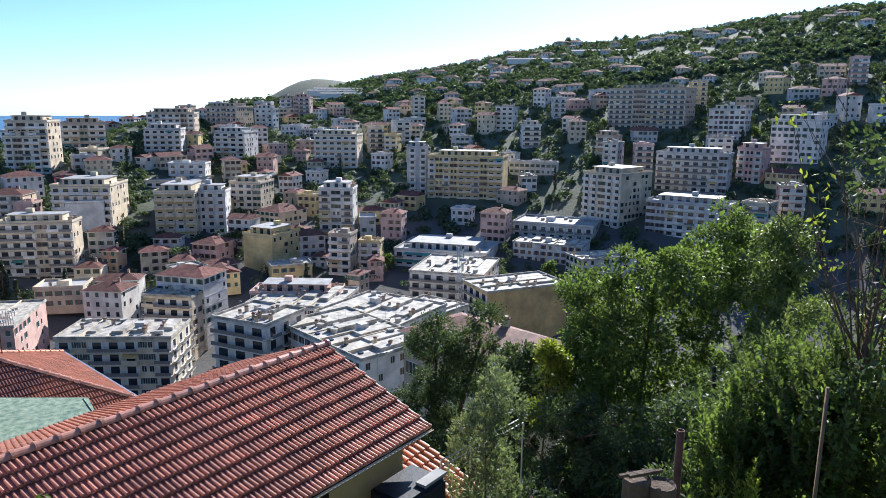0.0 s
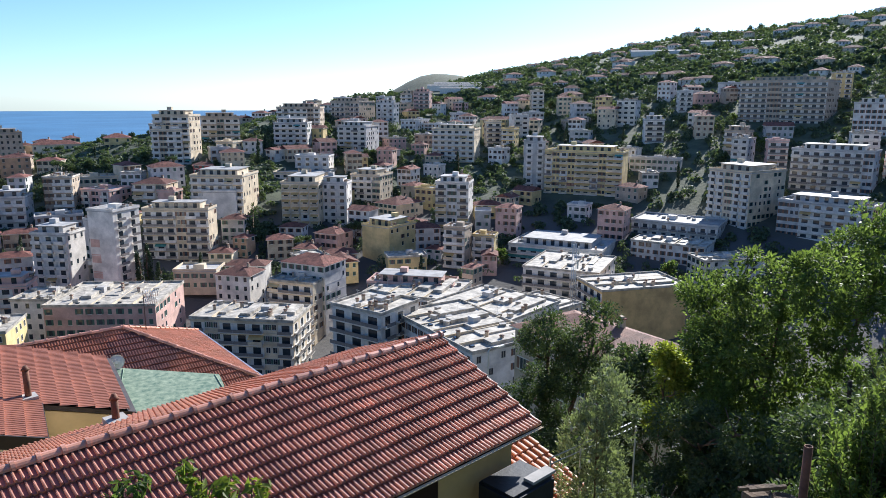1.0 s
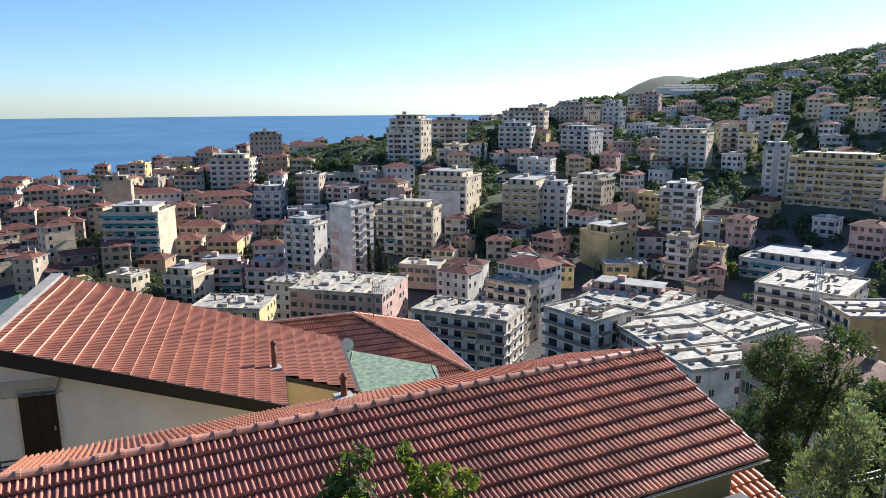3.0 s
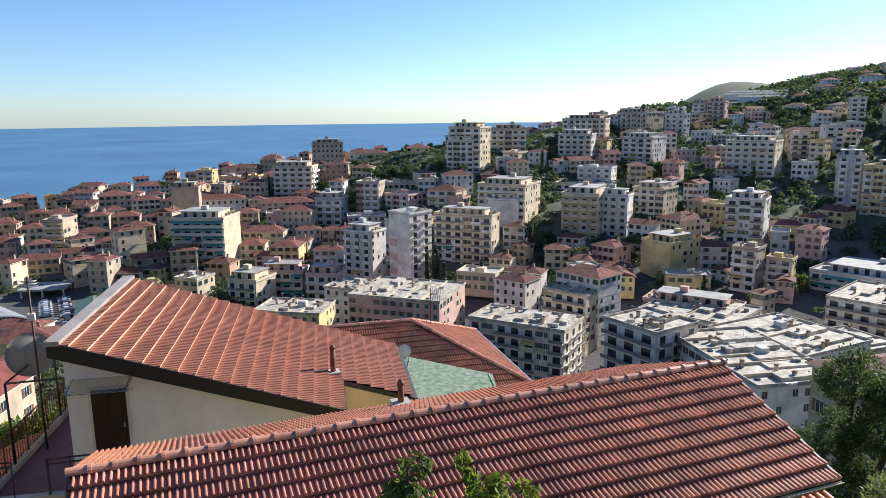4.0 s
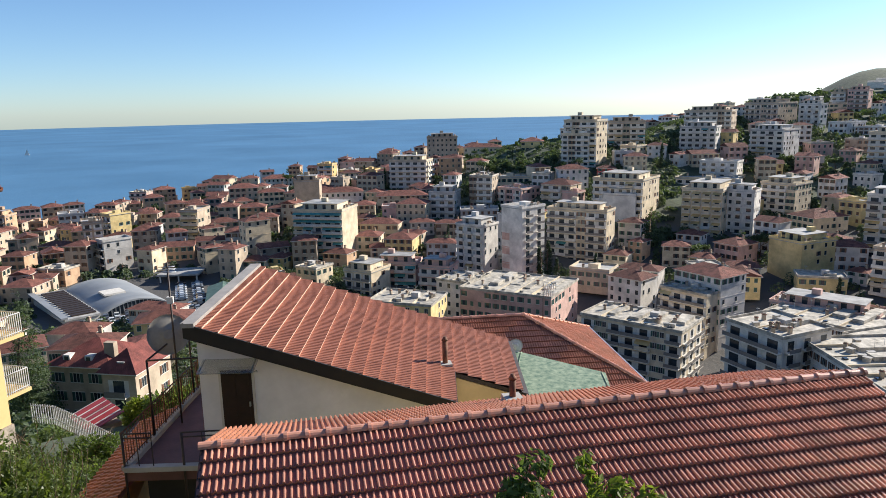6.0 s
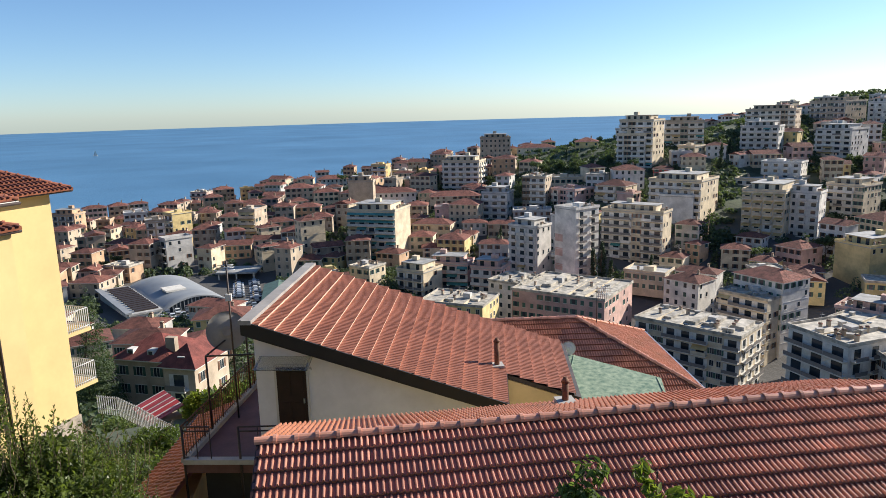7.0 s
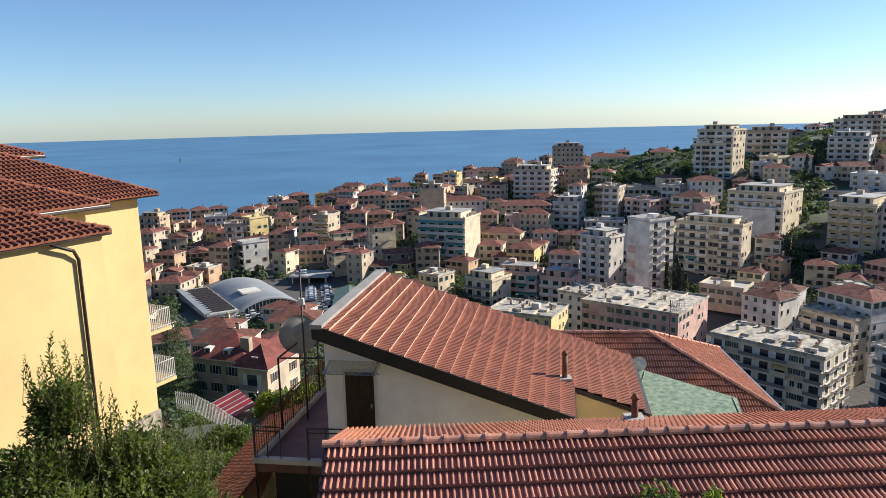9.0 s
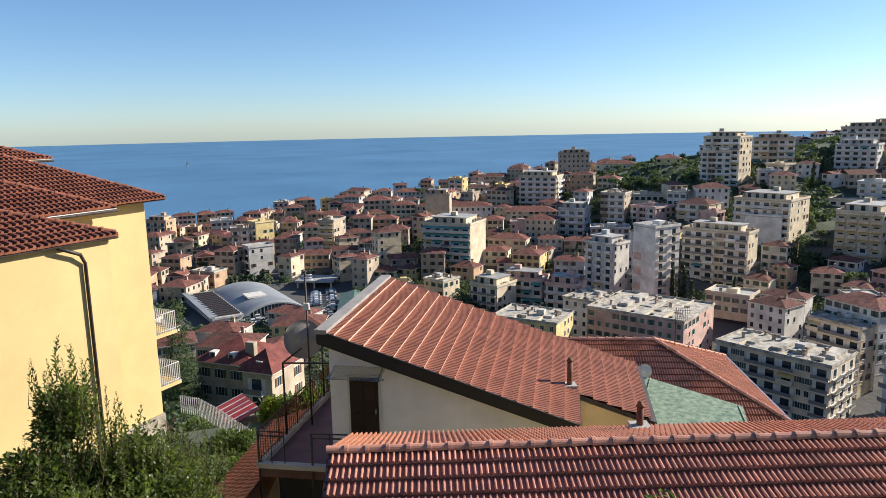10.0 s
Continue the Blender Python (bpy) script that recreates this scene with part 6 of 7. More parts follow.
def town_trees():
    rnd = random.Random(4)
    protos = [tree("round", 0, 0, -60, 8, 4.2, M_LEAF_DK, "dark broadleaf tree among the houses", 650, 0.62, 1, group="town trees", trunk=0.32, blobs=10),
              tree("round", 0, 0, -60, 6.5, 3.4, M_LEAF, "green broadleaf tree among the houses", 550, 0.55, 2, group="town trees", trunk=0.32),
              tree("column", 0, 0, -60, 13, 1.5, M_LEAF_CY, "tall dark cypress among the houses", 600, 0.5, 3, group="town trees", trunk=0.32, blobs=12),
              tree("umbrella", 0, 0, -60, 11, 5.5, M_LEAF_DK, "umbrella pine with a flat dark crown", 700, 0.6, 4, group="town trees", trunk=0.32, blobs=12),
              tree("conifer", 0, 0, -60, 14, 4.0, M_LEAF_DK, "tiered conifer beside the houses", 700, 0.55, 5, group="town trees", trunk=0.32, blobs=10)]
    fixed = [(2, -19.8, 262, 1.15), (2, -21.2, 258, 1.0), (2, -20.5, 266, 1.2), (4, -28.5, 300, 1.2), (3, -31.6, 288, 0.8), (4, -17.9, 300, 0.8), (2, -6.2, 420, 0.85), (2, -5.6, 430, 1.0), (2, -7.2, 425, 0.9), (2, -8.6, 440, 1.0), (2, -9.2, 430, 1.1), (2, -5.0, 415, 0.8),
             (2, -4.4, 418, 0.75), (4, -0.6, 470, 0.8), (3, 0.5, 480, 0.8), (0, -1.6, 430, 1.0), (3, -15.3, 450, 0.6), (2, -34.6, 330, 1.0), (3, -36.5, 298, 0.9), (0, -41.5, 300, 1.2), (0, 13.8, 130, 0.7), (2, -24.3, 262, 0.9), (2, -45.0, 400, 1.1), (0, -70.3, 1090, 1.6), (1, -68, 1085, 1.5), (2, -73, 1085, 1.0), (2, -74.5, 1090, 1.1), (0, -63, 1095, 2.2), (0, -63.6, 1095, 1.9), (1, -60.5, 1100, 1.5), (0, -66.5, 1090, 1.3), (0, -67.2, 1090, 1.5), (2, -76.2, 1090, 0.9), (0, -71.2, 1088, 1.2)]
    gx, gy = -40.9, 110.8
    gz = ground(gx, gy) - 0.3
    tree("conifer", gx, gy, gz, 45.9 - gz, 4.2, M_LEAF_DK, "tall tiered conifer behind the yellow house", 9000, 0.2, 6, trunk=0.3, blobs=17)
    used = set()
    def put(k, x, y, s):
        m = pose(x, y, ground(x, y) - 0.3, 0, 0, rnd.uniform(0, 360))
        ob = protos[k] if k not in used else copy_thing(protos[k], m)
        used.add(k)
        ob.matrix_basis = m
        ob.scale = (s, s, s * rnd.uniform(0.9, 1.1))
    for k, az, r, s in fixed:
        a = radians(az)
        put(k, -math.sin(a) * r, math.cos(a) * r, s)
    for _ in range(60):  # the dark grove on the crest above the old town
        a, r = radians(rnd.uniform(-25, -9)), rnd.uniform(370, 470)
        x, y = -math.sin(a) * r, math.cos(a) * r
        s = rnd.uniform(0.6, 1.05)
        if clear(x, y, 3) and not hides(x, y, 4, ground(x, y) + 6 * s, 0.5):
            put(rnd.choice((0, 0, 0, 2, 3, 4)), x, y, s)
    n = 0
    while n < 270:
        az, r = radians(rnd.uniform(-93, 24)), math.sqrt(rnd.uniform(230 ** 2, 620 ** 2))
        x, y = -math.sin(az) * r, math.cos(az) * r
        if ground(x, y) < 3 or not clear(x, y, 3) or (-95 < x < -25 and 220 < y < 300):
            continue
        k = rnd.choice((0, 0, 1, 1, 0, 2, 3))
        s = rnd.uniform(0.6, 1.1)
        if hides(x, y, 5 * s, ground(x, y) + 7 * s):
            s *= 0.65
        put(k, x, y, s)
        n += 1


def hill_woods():
    """Scrub and woods over the slopes: countless clumps of leaves."""
    rnd = random.Random(12)
    v, f = [], []
    def clump(x, y, h, w, count, s0):
        z = ground(x, y)
        for _ in range(count):
            d = Vector((rnd.gauss(0, 1), rnd.gauss(0, 1), abs(rnd.gauss(0, 1)))).normalized()
            k = rnd.uniform(0.7, 1.05)
            p = Vector((x + d.x * w * k, y + d.y * w * k, z + d.z * h * k))
            n = (d + Vector((rnd.gauss(0, 0.5), rnd.gauss(0, 0.5), rnd.gauss(0.2, 0.5)))).normalized()
            t = n.cross(Vector((rnd.gauss(0, 1), rnd.gauss(0, 1), rnd.gauss(0, 1)))).normalized()
            b = n.cross(t)
            s = s0 * rnd.uniform(0.6, 1.4)
            i = len(v)
            v.extend((tuple(p - t * s), tuple(p + b * s * 0.7 + n * s * 0.2), tuple(p + t * s), tuple(p - b * s * 0.7 + n * s * 0.2)))
            f.append((i, i + 1, i + 2, i + 3))
    for a0, a1, r0, r1, count, free, m in ((-94, -36, 290, 700, 4600, 3, 56), (-94, -44, 600, 1200, 4200, 3, 34), (-40, 6, 290, 600, 4000, 3, 56), (-95, -10, 70, 300, 1300, 3, 90), (-10, 25, 70, 290, 1500, 3, 90), (2, 25, 290, 560, 1300, 3, 60)):
        made = 0
        while made < count:
            az, r = radians(rnd.uniform(a0, a1)), math.sqrt(rnd.uniform(r0 * r0, r1 * r1))
            x, y = -math.sin(az) * r, math.cos(az) * r
            made += 1
            if ground(x, y) < 2.5 or not clear(x, y, free) or (-86 < x < -32 and 222 < y < 290):
                continue
            h = rnd.uniform(1.5, 5.0) * (1.35 if r > 600 else 1.0)
            if hides(x, y, 4, ground(x, y) + h):
                h = 1.2
            clump(x, y, h, rnd.uniform(1.5, 3.6) * (1.5 if r > 600 else 1.0), m if h > 1.3 else m // 2, 0.45 if r < 300 else 0.75 if r < 600 else 1.4)
    me = bpy.data.meshes.new("woods")
    me.from_pydata(v, [], f)
    me.materials.append(M_SCRUB)
    tagged(new("woods", me), "dense dark green scrub and woods on the slopes", "woods", kind="stuff")


market_hall()
villa()
building(-43.0, 148.0, 12.0, 9.0, -8.0, 16.0, 25.5, 3, "h", "pink", seed=91)
building(-34.0, 160.0, 9.0, 8.0, 25.0, 13.0, 21.0, 2, "h", "cream", seed=92)
cars()
small_houses()
far_houses()
glasshouses()
town_trees()
hill_woods()


# ---- near greenery and small things ----
def unit(a):
    return a / np.maximum(np.linalg.norm(a, axis=1, keepdims=True), 1e-6)


def leaf_sheet(name, pos, along, face, length, width, material):
    """One folded four-cornered leaf at each place: along its length, facing outward."""
    side = unit(np.cross(along, face))
    face = np.cross(side, along)
    length, width = length[:, None], width[:, None]
    lift = face * width * 0.25
    v = np.stack([pos, pos + along * length * 0.5 + side * width * 0.5 + lift, pos + along * length, pos + along * length * 0.5 - side * width * 0.5 + lift], axis=1).reshape(-1, 3)
    n = len(pos)
    me = bpy.data.meshes.new(name)
    me.vertices.add(4 * n)
    me.vertices.foreach_set("co", v.ravel())
    me.loops.add(4 * n)
    me.loops.foreach_set("vertex_index", np.arange(4 * n))
    me.polygons.add(n)
    me.polygons.foreach_set("loop_start", np.arange(n) * 4)
    me.polygons.foreach_set("loop_total", np.full(n, 4))
    me.update(calc_edges=True)
    me.materials.append(material)
    return me


def bough_crown(rng, lobes, clumps, per, size, clump_r, material, long=1.9, upright=0.0, core=0.3):
    """Clumps of leaves over uneven lobes, with gaps between them and a dense shaded inside."""
    c, r = np.array([q[0] for q in lobes]), np.array([q[1] for q in lobes])
    area = r.max(axis=1) ** 2
    k = rng.choice(len(lobes), clumps * 3, p=area / area.sum())
    d = unit(rng.normal(size=(clumps * 3, 3)))
    p = c[k] + r[k] * d * rng.uniform(0.82, 1.08, (len(k), 1))
    deep = np.min(np.linalg.norm((p[:, None] - c[None]) / r[None], axis=2), axis=1)
    keep = np.where((deep > 0.8) & (d[:, 2] > -0.75))[0][:clumps]
    p, d = p[keep], d[keep]
    rc = clump_r * rng.uniform(0.55, 1.35, len(p))
    i = np.repeat(np.arange(len(p)), per)
    off = unit(rng.normal(size=(len(i), 3))) * rng.random((len(i), 1)) ** 0.45
    out = d[i]
    off -= out * np.sum(off * out, axis=1, keepdims=True) * 0.35
    pos = p[i] + off * rc[i][:, None]
    way = unit(off * 0.9 + out * 0.6 + rng.normal(0, 0.45, (len(i), 3)) + np.array((0, 0, upright - 0.15)))
    face = unit(out * 0.8 + rng.normal(0, 0.55, (len(i), 3)) + np.array((0, 0, 0.5)))
    size_i = size * rng.uniform(0.65, 1.35, len(i))
    n = int(len(lobes) * 70)
    j = rng.integers(0, len(lobes), n)
    q = c[j] + r[j] * unit(rng.normal(size=(n, 3))) * rng.uniform(0.35, 0.8, (n, 1))
    pos, way = np.concatenate([pos, q]), np.concatenate([way, unit(rng.normal(size=(n, 3)))])
    face = np.concatenate([face, unit(rng.normal(size=(n, 3)))])
    size_i = np.concatenate([size_i * long, core * rng.uniform(0.6, 1.2, n)])
    width = size_i / long
    width[-n:] = size_i[-n:] * 0.6
    return leaf_sheet("crown", pos, way, face, size_i, width, material)


def shoot_bush(rng, height, spread, shoots, leaf, material, length=1.3, lean=0.5, step=0.03):
    """Upright shoots with leaves up their stems: the crown mesh and the stems' lines."""
    pos, way, face, size, lines = [], [], [], [], []
    for n in range(shoots):
        a, u = rng.uniform(0, 2 * math.pi), spread * math.sqrt(rng.random()) if n else 0.0
        out = np.array((math.cos(a), math.sin(a), 0.0))
        tip = out * u + np.array((0, 0, height - u * rng.uniform(0.55, 1.1) - (rng.random() ** 1.6 * 1.0 if n > 2 else 0.2 * n)))
        ln = length * rng.uniform(0.7, 1.25)
        foot = out * u * (1 - lean) + np.array((0, 0, tip[2] - ln)) + rng.normal(0, 0.04, 3)
        mid = (foot + tip) * 0.5 + out * 0.06 + rng.normal(0, 0.04, 3)
        lines.append((foot, mid, tip))
        for s in np.arange(0.12, 1.0, step / ln):
            at = foot * (1 - s) ** 2 + mid * 2 * s * (1 - s) + tip * s * s
            turn = s * ln / step * 2.2
            for flip in (0, math.pi):
                side = np.array((math.cos(turn + flip), math.sin(turn + flip), 0.0))
                pos.append(at + side * 0.008)
                way.append(side * (1.0 - 0.4 * s) + np.array((0, 0, 0.55 + 0.6 * s)) + rng.normal(0, 0.28, 3))
                face.append(np.array((0, 0, 1.0)) - side * 0.5 + rng.normal(0, 0.3, 3))
                size.append(leaf * rng.uniform(0.7, 1.25) * (1.0 if s < 0.85 else 0.6) * (1.35 - 0.45 * s))
    size = np.array(size)
    return leaf_sheet("crown", np.array(pos), unit(np.array(way)), unit(np.array(face)), size, size * 0.48, material), lines


def bush(x, y, top, spread, material, inner, label, seed, shoots=60, leaf=0.05, body=70, length=1.3, deep=2.2, name="shrub"):
    """A shrub: leafy shoots above a dense shaded body."""
    rng = np.random.default_rng(seed)
    z = ground(x, y) - 0.3
    h = top - z
    ob = thing(name, pose(x, y, z), label, name)
    me, lines = shoot_bush(rng, h, spread, shoots, leaf, material, length)
    bm = bmesh.new()
    for foot, mid, tip in lines:
        tube(bm, [foot, mid, tip], 0.007, 4, taper=0.002)
    tube(bm, [(0, 0, 0), (0.03, 0.02, h * 0.5), (0, 0, h - 0.6)], 0.035, 6, taper=0.012)
    part("stem", bm, M_BARK, ob)
    placed("crown", me, ob)
    lobes = []
    for _ in range(12):
        a, u = rng.uniform(0, 2 * math.pi), spread * 0.7 * math.sqrt(rng.random())
        q = spread * rng.uniform(0.42, 0.6)
        lobes.append(((math.cos(a) * u, math.sin(a) * u, h - 0.6 * spread - 0.45 - rng.random() * deep), (q, q, q)))
    inside = bough_crown(rng, lobes, body, 55, leaf * 0.55, 0.2, inner, core=leaf * 2.0)
    inside.name = "foliage"
    placed("foliage", inside, ob)
    return ob


def polar(az, r):
    a = radians(az)
    return -math.sin(a) * r, math.cos(a) * r


def near_trees():
    def put(az, r, top, spread, material, label, seed, clumps, per=85, size=0.07, rc=0.42, nl=22, low=0.1, long=1.9, upright=0.0, trunk=0.2, oval=False, core=0.3):
        x, y = polar(az, r)
        z = ground(x, y) - 0.3
        h = max(top - z, 1.8)
        rnd, rng = random.Random(seed), np.random.default_rng(seed)
        ob = thing("tree", pose(x, y, z, 0, 0, rnd.uniform(0, 360)), label, "tree")
        bm = bmesh.new()
        limbs(bm, (0, 0, -0.5), (0, 0, h * 0.85), trunk, rnd, 5, spread * 0.5, 1 if oval else 2)
        part("trunk", bm, M_BARK, ob)
        lobes = []
        for i in range(nl):
            a = rnd.uniform(0, 2 * math.pi)
            if oval:
                t = (i + 0.5) / nl
                q = spread * (0.62 - 0.9 * max(0.0, t - 0.55) ** 1.2)
                lobes.append(((math.cos(a) * (spread - q) * 0.8, math.sin(a) * (spread - q) * 0.8, h * (0.1 + 0.86 * t) - q * 0.5), (q, q, q * 1.5)))
            else:
                t = rnd.uniform(low, 1.0)
                u = spread * rnd.uniform(0.15, 0.85) * (1.0 - 0.55 * t ** 3)
                q = spread * rnd.uniform(0.24, 0.42)
                lobes.append(((math.cos(a) * u, math.sin(a) * u, h * t - q * 0.9), (q, q, q * rnd.uniform(0.75, 1.0))))
        placed("crown", bough_crown(rng, lobes, clumps, per, size, rc, material, long, upright, core), ob)
        return ob
    put(-70.6, 27, 65.5, 3.6, M_LEAF, "large light green broadleaf tree on the slope", 31, 520, nl=34, low=0.35, size=0.075)
    put(-66.2, 28, 63.6, 2.6, M_LEAF, "light green broadleaf tree below the houses", 32, 300, nl=22, low=0.3)
    put(-76.5, 30, 66.2, 3.0, M_LEAF, "feathery green tree on the slope", 33, 300, nl=22, low=0.3)
    put(-75.5, 24, 63.0, 2.3, M_LEAF, "leafy tree filling the slope below the shrubs", 45, 240, nl=20)
    put(-80.2, 23, 63.6, 2.3, M_LEAF_DK, "dark leafy tree on the lower slope", 46, 240, nl=20)
    put(-79.8, 27, 66.2, 1.9, M_LEAF_OL, "olive-green tree standing above the shrubs", 47, 220, nl=18, low=0.4)
    put(-52.8, 33, 60.3, 2.6, M_LEAF_DK, "dark evergreen tree below the tiled roof", 34, 300, nl=22)
    put(-56.6, 33, 60.7, 2.6, M_LEAF_DK, "dark evergreen tree beside lighter trees", 35, 300, nl=22)
    put(-60.6, 28, 60.4, 2.4, M_LEAF_DK, "dark dense evergreen tree on the slope", 36, 280, nl=22)
    put(-66.0, 22, 60.9, 2.7, M_LEAF_DK, "dark dense shrub in the garden", 37, 280, nl=22, size=0.06)
    put(-71.5, 20, 61.6, 2.5, M_LEAF_DK, "dark shaded garden shrub", 38, 280, nl=20, size=0.055)
    put(-61.2, 18, 59.9, 1.8, M_LEAF_DK, "dark shrub in the shade of the trees", 44, 200, nl=16, size=0.055)
    put(-78.0, 17, 64.4, 2.4, M_LEAF_DK, "dark leafy tree rising beside the shrubs", 39, 330, nl=28, size=0.06)
    put(-84.5, 14, 66.5, 2.3, M_LEAF_DK, "tall dark leafy tree at the garden edge", 40, 380, nl=30, size=0.055, rc=0.36)
    put(-57.1, 15, 64.4, 1.05, M_LEAF_GR, "young grey-green olive tree with upright twigs", 41, 420, per=60, nl=18, size=0.032, rc=0.17, long=2.6, upright=0.9, trunk=0.06, oval=True, core=0.14)
    put(-62.4, 24, 61.9, 1.2, M_LEAF_Y, "bright yellow-green shrub top catching the sun", 49, 60, nl=8, low=0.7, rc=0.3, trunk=0.08)
    # glossy shrubs at the garden edge
    for i, (az, r, top, sp, mt, n) in enumerate(((-77.6, 9.6, 66.7, 0.85, M_LEAF, 55), (-80.6, 10.2, 67.6, 1.0, M_LEAF_OL, 70), (-84.0, 9.4, 67.5, 1.0, M_LEAF, 60), (-86.5, 9.4, 68.2, 1.1, M_LEAF_OL, 80), (-76.6, 8.0, 65.0, 0.75, M_LEAF, 50), (-81.0, 7.6, 65.7, 0.9, M_LEAF_Y, 60), (-85.5, 7.2, 66.3, 0.9, M_LEAF, 70), (-83.4, 6.6, 65.4, 0.7, M_LEAF, 50), (-79.2, 8.4, 66.0, 0.6, M_LEAF_Y, 26))):
        bush(*polar(az, r), top, sp, mt, M_LEAF, "glossy evergreen shrub with upright leafy shoots", 60 + i, n, 0.085, 90, 1.0, 3.4)
    bush(*polar(-90.6, 8.2), 71.2, 0.9, M_LEAF_OL, M_LEAF_DK, "tall thin-leaved evergreen shrub at the garden edge", 73, 60, 0.055, 60, 1.2, 3.4)
    for i, (az, r, top, sp, mt) in enumerate(((-64.2, 12.5, 61.9, 0.8, M_LEAF_Y), (-60.8, 12.5, 61.6, 0.7, M_LEAF), (-52.5, 16.5, 60.6, 0.7, M_LEAF))):
        bush(*polar(az, r), top, sp, mt, M_LEAF, "low bright green shrub beside the olive tree", 75 + i, 40, 0.09, 60, 0.7, 1.0)
    # left garden
    for i, (az, r, top, sp, n) in enumerate(((28.9, 9.2, 67.75, 0.36, 36), (29.6, 9.0, 66.95, 0.6, 50), (31.0, 8.6, 66.7, 0.8, 60), (31.8, 8.9, 66.75, 0.8, 60), (26.2, 9.2, 67.05, 0.5, 40), (24.6, 8.9, 66.6, 0.7, 60), (22.6, 9.0, 66.5, 0.7, 60), (20.8, 9.4, 66.5, 0.55, 50), (27.0, 8.2, 66.2, 0.9, 70), (23.6, 8.3, 66.0, 0.85, 70), (30.4, 8.0, 66.3, 0.9, 70), (19.8, 8.7, 65.8, 0.6, 50), (33.4, 8.6, 66.6, 0.8, 60), (25.4, 7.6, 65.5, 0.9, 70), (21.6, 8.0, 65.4, 0.8, 60), (29.2, 7.4, 65.6, 0.9, 70), (18.4, 9.2, 65.2, 0.6, 45))):
        bush(*polar(az, r), top, sp, M_LEAF_OL if i % 4 == 2 else M_LEAF_PR, M_LEAF_PR, "privet-like shrub with small glossy leaves", 80 + i, n, 0.055, int(110 + 120 * sp), 0.9, 1.8)
    for i, (az, r, top, sp, mt) in enumerate(((19.5, 26, 57.6, 1.9, M_LEAF_DK), (17.0, 24, 58.1, 1.9, M_LEAF), (14.8, 25, 57.3, 1.7, M_LEAF), (20.5, 33, 56.6, 2.2, M_LEAF_DK), (16.8, 33, 55.8, 2.0, M_LEAF), (13.5, 30, 56.0, 1.8, M_LEAF), (18.4, 28, 57.2, 1.8, M_LEAF), (15.4, 29, 56.2, 1.8, M_LEAF_DK), (18.6, 20, 58.4, 1.6, M_LEAF), (15.0, 19, 57.5, 1.5, M_LEAF_DK), (18.0, 62, 45.4, 3.0, M_LEAF_OL), (15.8, 60, 45.0, 2.6, M_LEAF_OL), (11.6, 44, 53.0, 1.3, M_LEAF), (13.2, 46, 51.6, 1.0, M_LEAF_Y), (10.6, 40, 55.0, 1.6, M_LEAF))):
        ob = put(az, r, top, sp, mt, "bushy green shrub in the sloping garden", 100 + i, 110, per=60, size=0.075 if r < 40 else 0.12, rc=0.3 if r < 40 else 0.42, nl=14, trunk=0.06)
        ob.name = "shrub"


def bare_tree():
    x, y = polar(-85.5, 9.0)
    z = ground(x, y)
    ob = thing("tree", pose(x, y, z), "bare winter tree with long thin dark branches", "tree")
    rnd = random.Random(17)
    root = Vector((0, 0, -0.4))
    bm = bmesh.new()
    fork = Vector((0, 0, 67.8 - z))
    tube(bm, [root, Vector((0.1, 0.05, 2.5)), fork], 0.05, 7, taper=0.03)
    part("trunk", bm, M_BARK, ob)
    for i in range(15):
        az = rnd.uniform(-94, -76.5)
        ex, ey = polar(az, 9.0 + rnd.uniform(-0.5, 0.7))
        el = rnd.uniform(-6, 7) - abs(az + 85.5) * 0.55
        tip = Vector((ex - x, ey - y, 70 + 9 * math.tan(radians(el)) - z))
        start = fork * rnd.uniform(0.72, 1.0)
        mid = start.lerp(tip, 0.5) + Vector((rnd.gauss(0, 0.1), rnd.gauss(0, 0.12), rnd.uniform(-0.25, 0.05)))
        bm = bmesh.new()
        tube(bm, [start, start.lerp(mid, 0.6), mid, mid.lerp(tip, 0.5) + Vector((rnd.gauss(0, 0.05), rnd.gauss(0, 0.05), rnd.gauss(0, 0.04))), tip], 0.013, 5, taper=0.004)
        limb = part("branch", bm, M_BARK, ob)
        for k in range(6):
            p = start.lerp(mid, rnd.uniform(0.4, 1)) if k % 2 else mid.lerp(tip, rnd.uniform(0, 0.8))
            q = p + Vector((rnd.gauss(0, 0.28), rnd.gauss(0, 0.28), rnd.uniform(0.15, 0.65)))
            bm = bmesh.new()
            tube(bm, [p, p.lerp(q, 0.5) + Vector((0, rnd.gauss(0, 0.03), 0)), q], 0.005, 4, taper=0.002)
            part("twig", bm, M_BARK, limb)
        if i % 3 == 0:
            me = leaves(26, [(tip, (0.2, 0.2, 0.3)), (mid.lerp(tip, 0.6), (0.2, 0.2, 0.3))], 0.05, rnd)
            me.materials.append(M_LEAF_Y)
            me.name = "leaf_cluster"
            tagged(placed("leaf_cluster", me, ob), kind="stuff")


